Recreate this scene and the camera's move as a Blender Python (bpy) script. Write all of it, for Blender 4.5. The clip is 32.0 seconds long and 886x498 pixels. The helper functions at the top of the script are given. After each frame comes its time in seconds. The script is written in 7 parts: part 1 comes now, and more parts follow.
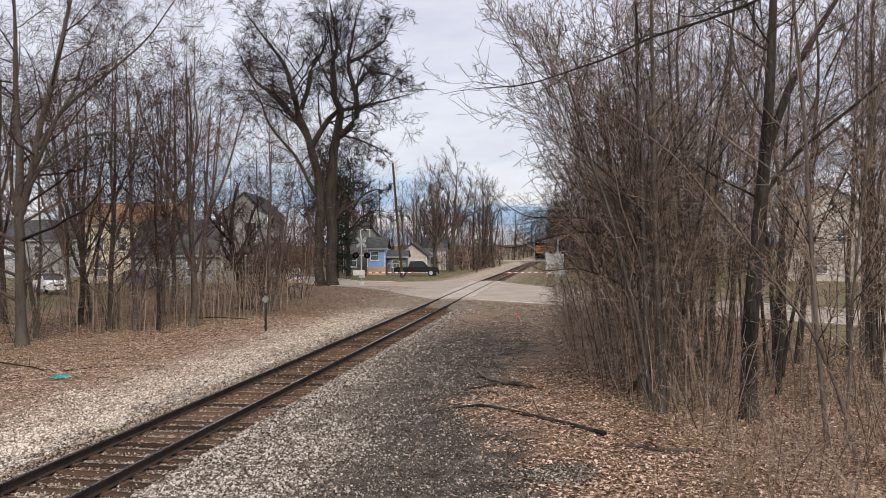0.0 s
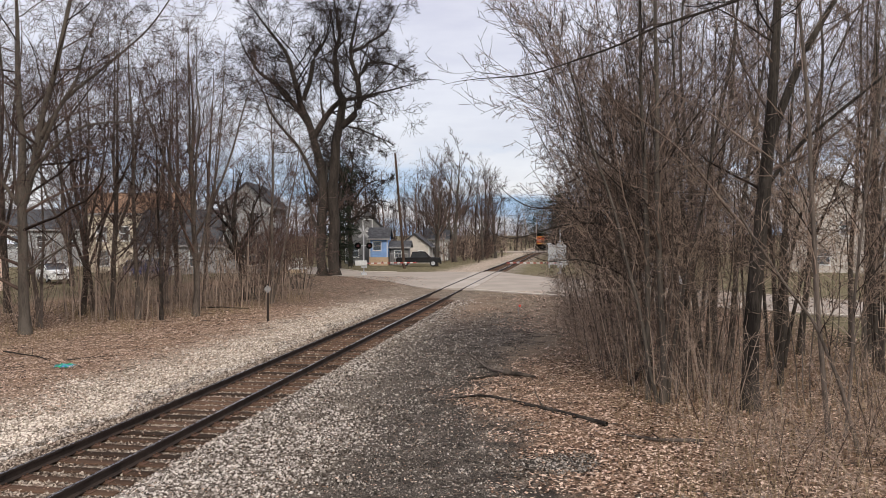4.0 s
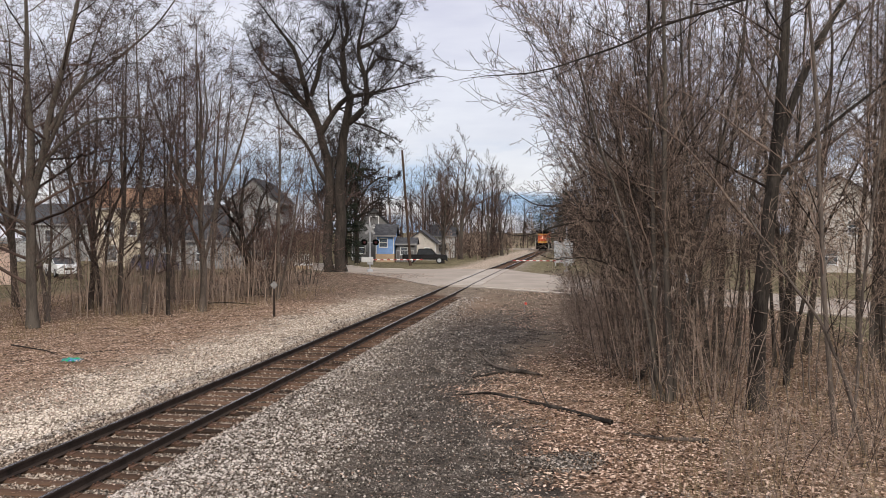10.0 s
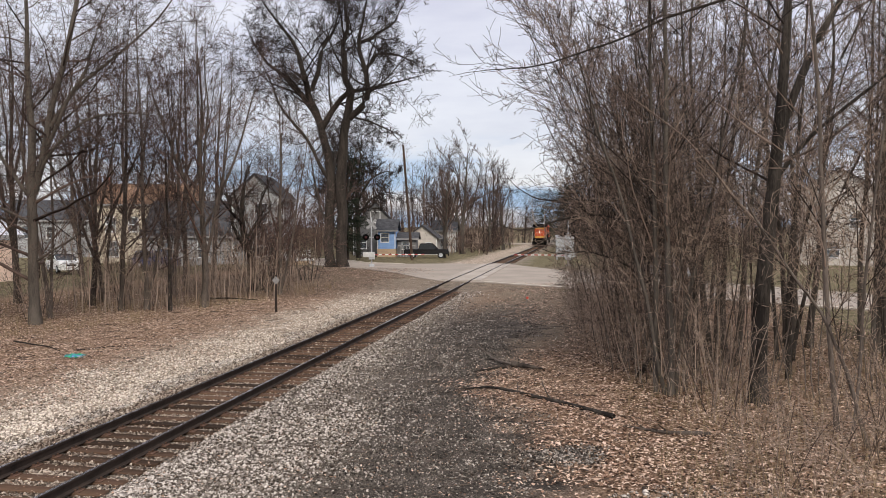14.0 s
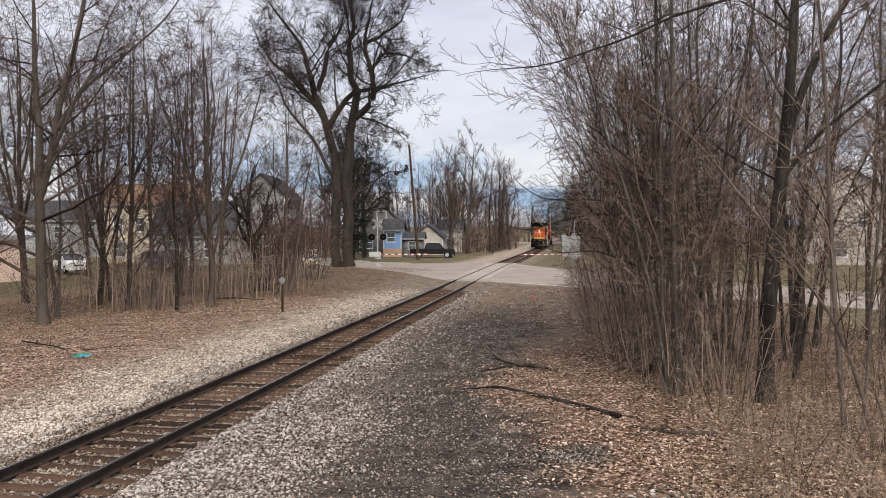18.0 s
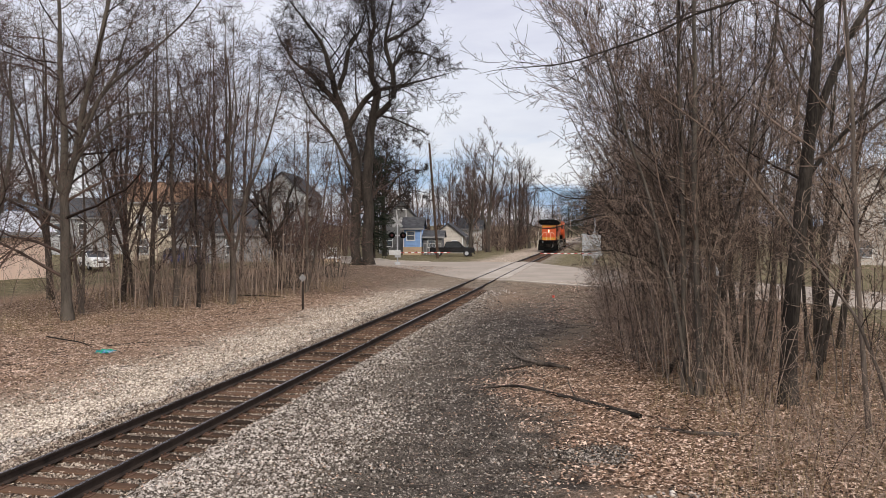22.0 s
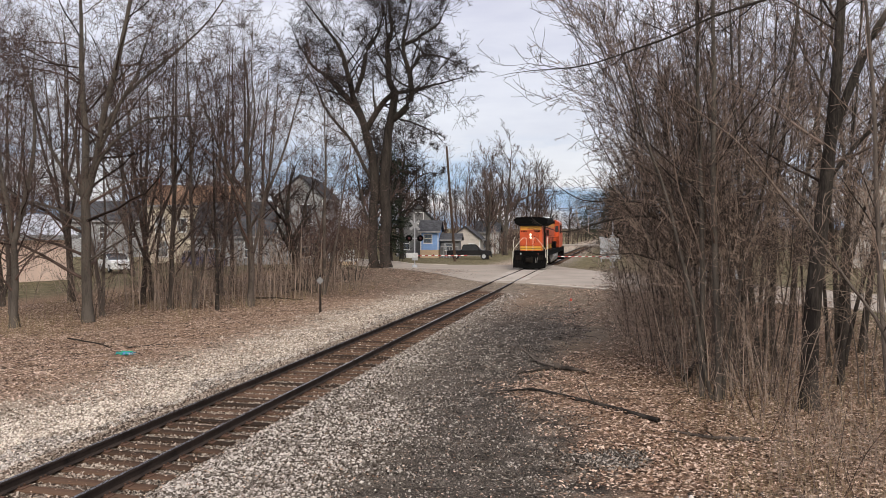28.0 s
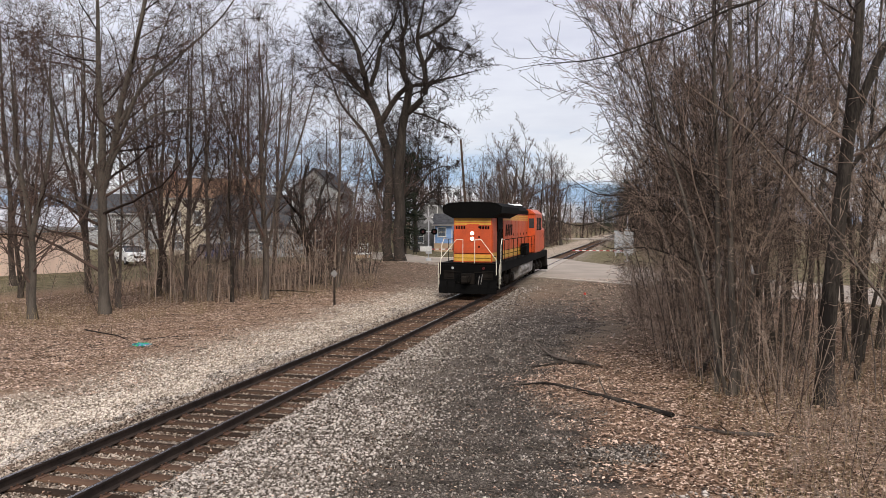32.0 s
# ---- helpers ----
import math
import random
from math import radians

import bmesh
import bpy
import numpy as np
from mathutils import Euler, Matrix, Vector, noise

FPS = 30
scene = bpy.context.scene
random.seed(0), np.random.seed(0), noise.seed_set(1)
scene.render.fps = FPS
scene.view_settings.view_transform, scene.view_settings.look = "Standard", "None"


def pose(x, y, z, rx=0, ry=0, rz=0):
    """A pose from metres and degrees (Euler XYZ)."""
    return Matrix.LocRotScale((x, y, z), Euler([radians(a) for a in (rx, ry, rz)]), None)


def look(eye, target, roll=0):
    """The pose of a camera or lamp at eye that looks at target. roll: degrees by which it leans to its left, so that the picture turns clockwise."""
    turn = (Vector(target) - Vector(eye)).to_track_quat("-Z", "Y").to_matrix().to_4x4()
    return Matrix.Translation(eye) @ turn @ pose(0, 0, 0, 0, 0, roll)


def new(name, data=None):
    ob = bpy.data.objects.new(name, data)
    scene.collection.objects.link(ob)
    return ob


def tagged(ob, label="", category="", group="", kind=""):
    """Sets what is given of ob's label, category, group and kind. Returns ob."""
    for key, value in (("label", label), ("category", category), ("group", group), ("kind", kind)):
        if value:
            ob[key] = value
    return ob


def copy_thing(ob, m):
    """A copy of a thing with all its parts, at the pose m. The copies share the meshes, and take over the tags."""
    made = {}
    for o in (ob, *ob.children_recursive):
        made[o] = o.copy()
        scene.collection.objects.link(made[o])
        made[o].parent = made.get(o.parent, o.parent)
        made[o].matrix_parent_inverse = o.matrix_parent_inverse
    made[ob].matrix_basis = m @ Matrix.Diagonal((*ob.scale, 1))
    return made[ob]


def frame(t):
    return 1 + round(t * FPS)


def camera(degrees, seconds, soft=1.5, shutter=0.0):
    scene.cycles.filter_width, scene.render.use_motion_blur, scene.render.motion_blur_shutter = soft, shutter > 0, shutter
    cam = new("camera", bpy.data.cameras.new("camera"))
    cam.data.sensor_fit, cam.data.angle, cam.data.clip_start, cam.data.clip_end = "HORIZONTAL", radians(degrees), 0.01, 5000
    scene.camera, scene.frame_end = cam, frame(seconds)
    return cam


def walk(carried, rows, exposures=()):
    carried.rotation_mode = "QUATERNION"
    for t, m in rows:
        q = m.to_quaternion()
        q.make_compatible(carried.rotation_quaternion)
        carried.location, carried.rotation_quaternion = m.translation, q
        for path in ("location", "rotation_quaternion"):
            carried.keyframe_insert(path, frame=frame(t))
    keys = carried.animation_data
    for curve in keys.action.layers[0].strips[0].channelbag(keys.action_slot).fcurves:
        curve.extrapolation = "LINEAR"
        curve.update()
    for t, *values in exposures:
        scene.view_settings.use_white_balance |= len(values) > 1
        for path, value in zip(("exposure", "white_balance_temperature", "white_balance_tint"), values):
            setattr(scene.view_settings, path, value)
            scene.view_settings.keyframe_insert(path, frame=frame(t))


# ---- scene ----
EYE = 3.98
cam = camera(59, 32.0, soft=0.5)
walk(cam, [
    (0, pose(0, 0, EYE, 89.649, 0.292, 9.064)),
    (0.5, pose(0, 0, EYE, 89.700, 0.351, 8.990)),
    (1, pose(0, 0, EYE, 89.642, 0.277, 8.965)),
    (1.5, pose(0, 0, EYE, 89.409, 0.270, 8.926)),
    (2, pose(0, 0, EYE, 89.178, 0.273, 8.882)),
    (2.5, pose(0, 0, EYE, 89.175, 0.247, 8.960)),
    (3, pose(0, 0, EYE, 89.183, 0.252, 9.156)),
    (3.5, pose(0, 0, EYE, 89.087, 0.229, 9.216)),
    (5.5, pose(0, 0, EYE, 88.691, -0.276, 9.172)),
    (6, pose(0, 0, EYE, 88.869, -0.383, 9.204)),
    (6.5, pose(0, 0, EYE, 88.941, -0.493, 9.292)),
    (7, pose(0, 0, EYE, 88.965, -0.536, 9.377)),
    (7.5, pose(0, 0, EYE, 88.906, -0.538, 9.510)),
    (8, pose(0, 0, EYE, 88.775, -0.472, 9.577)),
    (8.5, pose(0, 0, EYE, 88.604, -0.346, 9.645)),
    (9, pose(0, 0, EYE, 88.591, -0.319, 9.704)),
    (9.5, pose(0, 0, EYE, 88.701, -0.308, 9.706)),
    (10, pose(0, 0, EYE, 88.740, -0.233, 9.696)),
    (10.5, pose(0, 0, EYE, 88.680, -0.200, 9.732)),
    (11, pose(0, 0, EYE, 88.599, -0.216, 9.821)),
    (11.5, pose(0, 0, EYE, 88.507, -0.190, 9.833)),
    (12, pose(0, 0, EYE, 88.391, -0.185, 9.734)),
    (12.5, pose(0, 0, EYE, 88.345, -0.110, 9.699)),
    (13, pose(0, 0, EYE, 88.347, 0.000, 9.742)),
    (13.5, pose(0, 0, EYE, 88.351, 0.033, 9.801)),
    (14, pose(0, 0, EYE, 88.347, 0.014, 9.800)),
    (14.5, pose(0, 0, EYE, 88.401, 0.034, 9.802)),
    (16.5, pose(0, 0, EYE, 88.385, 0.232, 10.230)),
    (17, pose(0, 0, EYE, 88.385, 0.225, 10.179)),
    (17.5, pose(0, 0, EYE, 88.348, 0.131, 10.169)),
    (18, pose(0, 0, EYE, 88.325, 0.094, 10.243)),
    (18.5, pose(0, 0, EYE, 88.388, 0.182, 10.546)),
    (19, pose(0, 0, EYE, 88.400, 0.259, 10.937)),
    (19.5, pose(0, 0, EYE, 88.291, 0.201, 11.098)),
    (20, pose(0, 0, EYE, 88.239, 0.154, 11.138)),
    (20.5, pose(0, 0, EYE, 88.271, 0.015, 11.281)),
    (21, pose(0, 0, EYE, 88.297, -0.029, 11.507)),
    (21.5, pose(0, 0, EYE, 88.233, -0.033, 11.655)),
    (22, pose(0, 0, EYE, 88.214, -0.099, 11.694)),
    (22.5, pose(0, 0, EYE, 88.165, -0.165, 11.736)),
    (23, pose(0, 0, EYE, 88.058, -0.162, 11.800)),
    (23.5, pose(0, 0, EYE, 88.031, -0.264, 11.900)),
    (24, pose(0, 0, EYE, 88.070, -0.334, 12.017)),
    (24.5, pose(0, 0, EYE, 88.157, -0.449, 12.027)),
    (25, pose(0, 0, EYE, 88.194, -0.465, 12.022)),
    (25.5, pose(0, 0, EYE, 88.204, -0.469, 12.049)),
    (27.5, pose(0, 0, EYE, 88.461, -0.247, 12.895)),
    (28, pose(0, 0, EYE, 88.428, -0.121, 12.949)),
    (28.5, pose(0, 0, EYE, 88.537, -0.135, 13.024)),
    (29, pose(0, 0, EYE, 88.641, -0.139, 13.180)),
    (29.5, pose(0, 0, EYE, 88.583, 0.005, 13.263)),
    (30, pose(0, 0, EYE, 88.419, 0.066, 13.326)),
    (30.5, pose(0, 0, EYE, 88.293, -0.005, 13.531)),
    (31, pose(0, 0, EYE, 88.102, 0.037, 13.707)),
    (31.5, pose(0, 0, EYE, 87.883, 0.034, 13.854)),
    (32, pose(0, 0, EYE, 87.947, -0.279, 13.970)),
])

# ---- light: a bright overcast sky, soft sun behind the clouds ----
SUN_EL, SUN_AZ = radians(39), radians(159)
world = bpy.data.worlds.new("overcast_sky")
scene.world = world
world.use_nodes = True
wn, wl = world.node_tree.nodes, world.node_tree.links
wn.clear()


def wnode(kind, **values):
    n = wn.new(kind)
    for key, v in values.items():
        n.inputs[key].default_value = v
    return n


sky = wn.new("ShaderNodeTexSky")
sky.sky_type, sky.sun_disc, sky.sun_elevation, sky.sun_rotation = "NISHITA", False, SUN_EL, SUN_AZ
coord = wn.new("ShaderNodeTexCoord")
split = wn.new("ShaderNodeSeparateXYZ")
wl.new(coord.outputs["Generated"], split.inputs[0])
# cloud banks, stretched flat, with bluer breaks low over the horizon
stretch = wn.new("ShaderNodeMapping")
stretch.inputs["Scale"].default_value = (1.6, 1.6, 7.0)
wl.new(coord.outputs["Generated"], stretch.inputs[0])
cloud = wnode("ShaderNodeTexNoise", Scale=2.2, Detail=6.0, Roughness=0.55)
wl.new(stretch.outputs[0], cloud.inputs["Vector"])
tone = wn.new("ShaderNodeValToRGB")
tone.color_ramp.elements[0].position, tone.color_ramp.elements[0].color = 0.32, (0.69, 0.67, 0.765, 1)
tone.color_ramp.elements[1].position, tone.color_ramp.elements[1].color = 0.68, (0.91, 0.885, 0.935, 1)
wl.new(cloud.outputs["Fac"], tone.inputs[0])
low = wn.new("ShaderNodeMapRange")
low.inputs["From Min"].default_value, low.inputs["From Max"].default_value = 0.12, 0.05
wl.new(split.outputs["Z"], low.inputs["Value"])
breaks = wn.new("ShaderNodeMapRange")
breaks.inputs["From Min"].default_value, breaks.inputs["From Max"].default_value = 0.56, 0.45
wl.new(cloud.outputs["Fac"], breaks.inputs["Value"])
both = wn.new("ShaderNodeMath")
both.operation = "MULTIPLY"
wl.new(low.outputs[0], both.inputs[0])
wl.new(breaks.outputs[0], both.inputs[1])
blue = wn.new("ShaderNodeMix")
blue.data_type = "RGBA"
blue.inputs["B"].default_value = (0.31, 0.50, 0.80, 1)
wl.new(both.outputs[0], blue.inputs["Factor"])
wl.new(tone.outputs[0], blue.inputs["A"])
# the cloud deck glows most overhead, as an even overcast does
zenith = wn.new("ShaderNodeMapRange")
zenith.inputs["From Min"].default_value, zenith.inputs["From Max"].default_value = 0.15, 0.95
zenith.inputs["To Min"].default_value, zenith.inputs["To Max"].default_value = 0.83, 1.40
wl.new(split.outputs["Z"], zenith.inputs["Value"])
clear_sky, deck, total = wnode("ShaderNodeBackground", Strength=0.03), wnode("ShaderNodeBackground", Strength=0.80), wn.new("ShaderNodeAddShader")
wl.new(sky.outputs[0], clear_sky.inputs["Color"])
wl.new(blue.outputs["Result"], deck.inputs["Color"])
wl.new(zenith.outputs[0], deck.inputs["Strength"])
wl.new(clear_sky.outputs[0], total.inputs[0])
wl.new(deck.outputs[0], total.inputs[1])
wl.new(total.outputs[0], wn.new("ShaderNodeOutputWorld").inputs[0])

sun = new("sun", bpy.data.lights.new("sun", "SUN"))
sun.data.energy, sun.data.angle, sun.data.color = 2.95, radians(25), (1.0, 0.93, 0.83)
sun.matrix_world = look((34, -88, 76), (0, 0, 0))
scene.view_settings.exposure = -0.07

# ---- materials ----
def shader(name):
    m = bpy.data.materials.new(name)
    m.use_nodes = True
    nt = m.node_tree
    return m, nt, nt.nodes["Principled BSDF"]


def math_node(nt, op, a, b=None, c=None):
    n = nt.nodes.new("ShaderNodeMath")
    n.operation = op
    for i, v in enumerate((a, b, c)):
        if v is None:
            continue
        if isinstance(v, (int, float)):
            n.inputs[i].default_value = v
        else:
            nt.links.new(v, n.inputs[i])
    return n.outputs[0]


def noise_node(nt, vec, scale, detail=5.0, rough=0.6):
    n = nt.nodes.new("ShaderNodeTexNoise")
    n.inputs["Scale"].default_value, n.inputs["Detail"].default_value, n.inputs["Roughness"].default_value = scale, detail, rough
    nt.links.new(vec, n.inputs["Vector"])
    return n.outputs["Fac"]


def ramp_node(nt, fac, stops):
    r = nt.nodes.new("ShaderNodeValToRGB")
    e = r.color_ramp.elements
    while len(e) < len(stops):
        e.new(0.5)
    for el, (p, c) in zip(e, stops):
        el.position, el.color = p, (*c, 1)
    nt.links.new(fac, r.inputs[0])
    return r.outputs[0]


def mix_node(nt, fac, a, b, blend="MIX"):
    n = nt.nodes.new("ShaderNodeMix")
    n.data_type, n.blend_type = "RGBA", blend
    for v, key in ((fac, "Factor"), (a, "A"), (b, "B")):
        if isinstance(v, (int, float)):
            n.inputs[key].default_value = v
        elif isinstance(v, tuple):
            n.inputs[key].default_value = (*v, 1)
        else:
            nt.links.new(v, n.inputs[key])
    return n.outputs["Result"]


def bump_node(nt, bsdf, height, strength, distance):
    b = nt.nodes.new("ShaderNodeBump")
    b.inputs["Strength"].default_value, b.inputs["Distance"].default_value = strength, distance
    nt.links.new(height, b.inputs["Height"])
    nt.links.new(b.outputs[0], bsdf.inputs["Normal"])


def mat(name, stops, scale=4.0, rough=0.8, metal=0.0, bump=0.3, dist=0.01, fine=40.0, vary=0.0, island=0.0, stretch=None, glow=0.0):
    """Two scales of colour variation over a ramp, fine relief, and a shift from piece to piece."""
    m, nt, b = shader(name)
    tc = nt.nodes.new("ShaderNodeTexCoord")
    vec = tc.outputs["Object"]
    if stretch:
        mp = nt.nodes.new("ShaderNodeMapping")
        mp.inputs["Scale"].default_value = stretch
        nt.links.new(vec, mp.inputs[0])
        vec = mp.outputs[0]
    big, small = noise_node(nt, vec, scale), noise_node(nt, vec, fine, 3.0)
    fac = math_node(nt, "ADD", math_node(nt, "MULTIPLY", big, 0.65), math_node(nt, "MULTIPLY", small, 0.35))
    if vary:
        info = nt.nodes.new("ShaderNodeObjectInfo")
        fac = math_node(nt, "ADD", fac, math_node(nt, "MULTIPLY", math_node(nt, "SUBTRACT", info.outputs["Random"], 0.5), vary))
    if island:
        geo = nt.nodes.new("ShaderNodeNewGeometry")
        fac = math_node(nt, "ADD", fac, math_node(nt, "MULTIPLY", math_node(nt, "SUBTRACT", geo.outputs["Random Per Island"], 0.5), island))
    col = ramp_node(nt, fac, stops)
    nt.links.new(col, b.inputs["Base Color"])
    b.inputs["Roughness"].default_value, b.inputs["Metallic"].default_value = rough, metal
    b.inputs["Specular IOR Level"].default_value = 0.1 if rough > 0.7 else 0.25 if rough > 0.5 else 0.5
    if bump:
        bump_node(nt, b, small, bump, dist)
    if glow:
        b.inputs["Emission Color"].default_value = (*stops[-1][1], 1)
        b.inputs["Emission Strength"].default_value = glow
    return m


def two(a, b):
    return [(0.32, a), (0.68, b)]


BARK = mat("grey_brown_bark", two((0.024, 0.019, 0.016), (0.160, 0.130, 0.108)), 3.0, 0.9, bump=0.9, dist=0.03, fine=26.0, stretch=(1, 1, 0.22), vary=0.25)
BARK_DARK = mat("dark_bark", two((0.016, 0.013, 0.011), (0.065, 0.053, 0.044)), 3.0, 0.9, bump=0.9, dist=0.03, fine=22.0, stretch=(1, 1, 0.22))
BARK_MID = mat("thicket_bark", two((0.018, 0.015, 0.013), (0.112, 0.095, 0.079)), 3.0, 0.9, bump=0.9, dist=0.03, fine=26.0, stretch=(1, 1, 0.22), vary=0.25)
TWIG = mat("brown_twigs", two((0.024, 0.017, 0.014), (0.132, 0.092, 0.075)), 1.5, 0.85, bump=0.0, island=0.5, vary=0.2)
TWIG_PALE = mat("pale_twigs", two((0.024, 0.018, 0.015), (0.25, 0.185, 0.147)), 1.5, 0.85, bump=0.0, island=0.7, vary=0.2)
TWIG_DARK = mat("dark_twigs", two((0.015, 0.012, 0.011), (0.055, 0.043, 0.037)), 1.5, 0.85, bump=0.0, island=0.4)
TWIG_RED = mat("reddish_twigs", two((0.035, 0.023, 0.019), (0.15, 0.092, 0.072)), 1.5, 0.85, bump=0.0, island=0.5)
SHRUB = mat("shrub_stems", two((0.07, 0.051, 0.041), (0.40, 0.305, 0.238)), 1.5, 0.85, bump=0.0, island=0.7, vary=0.2)
NEEDLE = mat("spruce_needles", two((0.014, 0.020, 0.013), (0.05, 0.058, 0.036)), 2.0, 0.8, bump=0.0, island=0.5)
STONE = mat("ballast_stone", [(0.15, (0.06, 0.047, 0.037)), (0.5, (0.24, 0.207, 0.178)), (0.9, (0.61, 0.55, 0.49))], 0.6, 0.9, bump=0.3, dist=0.004, fine=60.0, island=0.9)
STONE_RUST = mat("rust_stained_ballast", [(0.15, (0.05, 0.036, 0.028)), (0.5, (0.17, 0.125, 0.095)), (0.9, (0.52, 0.44, 0.36))], 0.6, 0.9, bump=0.3, dist=0.004, fine=60.0, island=0.9)
STONE_TAN = mat("tan_fine_gravel", [(0.12, (0.13, 0.10, 0.075)), (0.5, (0.50, 0.425, 0.35)), (0.88, (0.83, 0.745, 0.645))], 0.6, 0.9, bump=0.3, dist=0.004, fine=60.0, island=0.9)
CINDER = mat("dark_cinder", [(0.15, (0.03, 0.026, 0.022)), (0.55, (0.10, 0.086, 0.073)), (0.9, (0.42, 0.37, 0.32))], 0.8, 0.9, bump=0.3, dist=0.004, fine=60.0, island=0.9)
LEAF = mat("dry_leaves", [(0.12, (0.05, 0.030, 0.020)), (0.5, (0.335, 0.208, 0.138)), (0.9, (0.78, 0.60, 0.47))], 0.8, 0.75, bump=0.0, island=0.9)
# lighter copy of LEAF for the left bank
LEAF_BANK = mat("pale_dry_leaves", [(0.12, (0.06, 0.040, 0.029)), (0.5, (0.42, 0.288, 0.208)), (0.9, (0.74, 0.575, 0.455))], 0.8, 0.75, bump=0.0, island=0.9)
# darker, redder copy of LEAF for the far part of the bank
LEAF_DARK = mat("dark_red_brown_leaves", [(0.12, (0.04, 0.026, 0.019)), (0.5, (0.23, 0.140, 0.095)), (0.9, (0.50, 0.36, 0.27))], 0.8, 0.7, bump=0.0, island=0.9)
GRASS = mat("dead_grass", [(0.2, (0.18, 0.125, 0.07)), (0.8, (0.42, 0.33, 0.20))], 0.8, 0.85, bump=0.0, island=0.8)
TIE = mat("weathered_tie", two((0.028, 0.018, 0.012), (0.12, 0.072, 0.047)), 2.0, 0.9, bump=0.7, dist=0.012, fine=30.0, stretch=(0.12, 1, 1), vary=0.5)
RAIL = mat("rusty_rail", two((0.016, 0.013, 0.012), (0.060, 0.044, 0.036)), 3.0, 0.8, metal=0.0, bump=0.3, dist=0.003, fine=60.0)
RAIL_TOP = mat("worn_rail_head", two((0.50, 0.50, 0.52), (0.72, 0.72, 0.74)), 1.0, 0.22, metal=1.0, bump=0.05, dist=0.001, fine=30.0)
PLATE = mat("rusty_tie_plate", two((0.05, 0.03, 0.022), (0.17, 0.10, 0.07)), 9.0, 0.75, metal=0.3, bump=0.3, dist=0.002)
ASPHALT = mat("pale_worn_asphalt", two((0.25, 0.215, 0.18), (0.37, 0.32, 0.27)), 0.35, 0.9, bump=0.25, dist=0.004, fine=50.0)
CONCRETE = mat("concrete_kerb", two((0.38, 0.335, 0.28), (0.56, 0.50, 0.43)), 1.2, 0.9, bump=0.2, dist=0.004)
PANEL = mat("crossing_panel_concrete", two((0.29, 0.255, 0.215), (0.42, 0.37, 0.32)), 0.8, 0.85, bump=0.2, dist=0.004, vary=0.15)


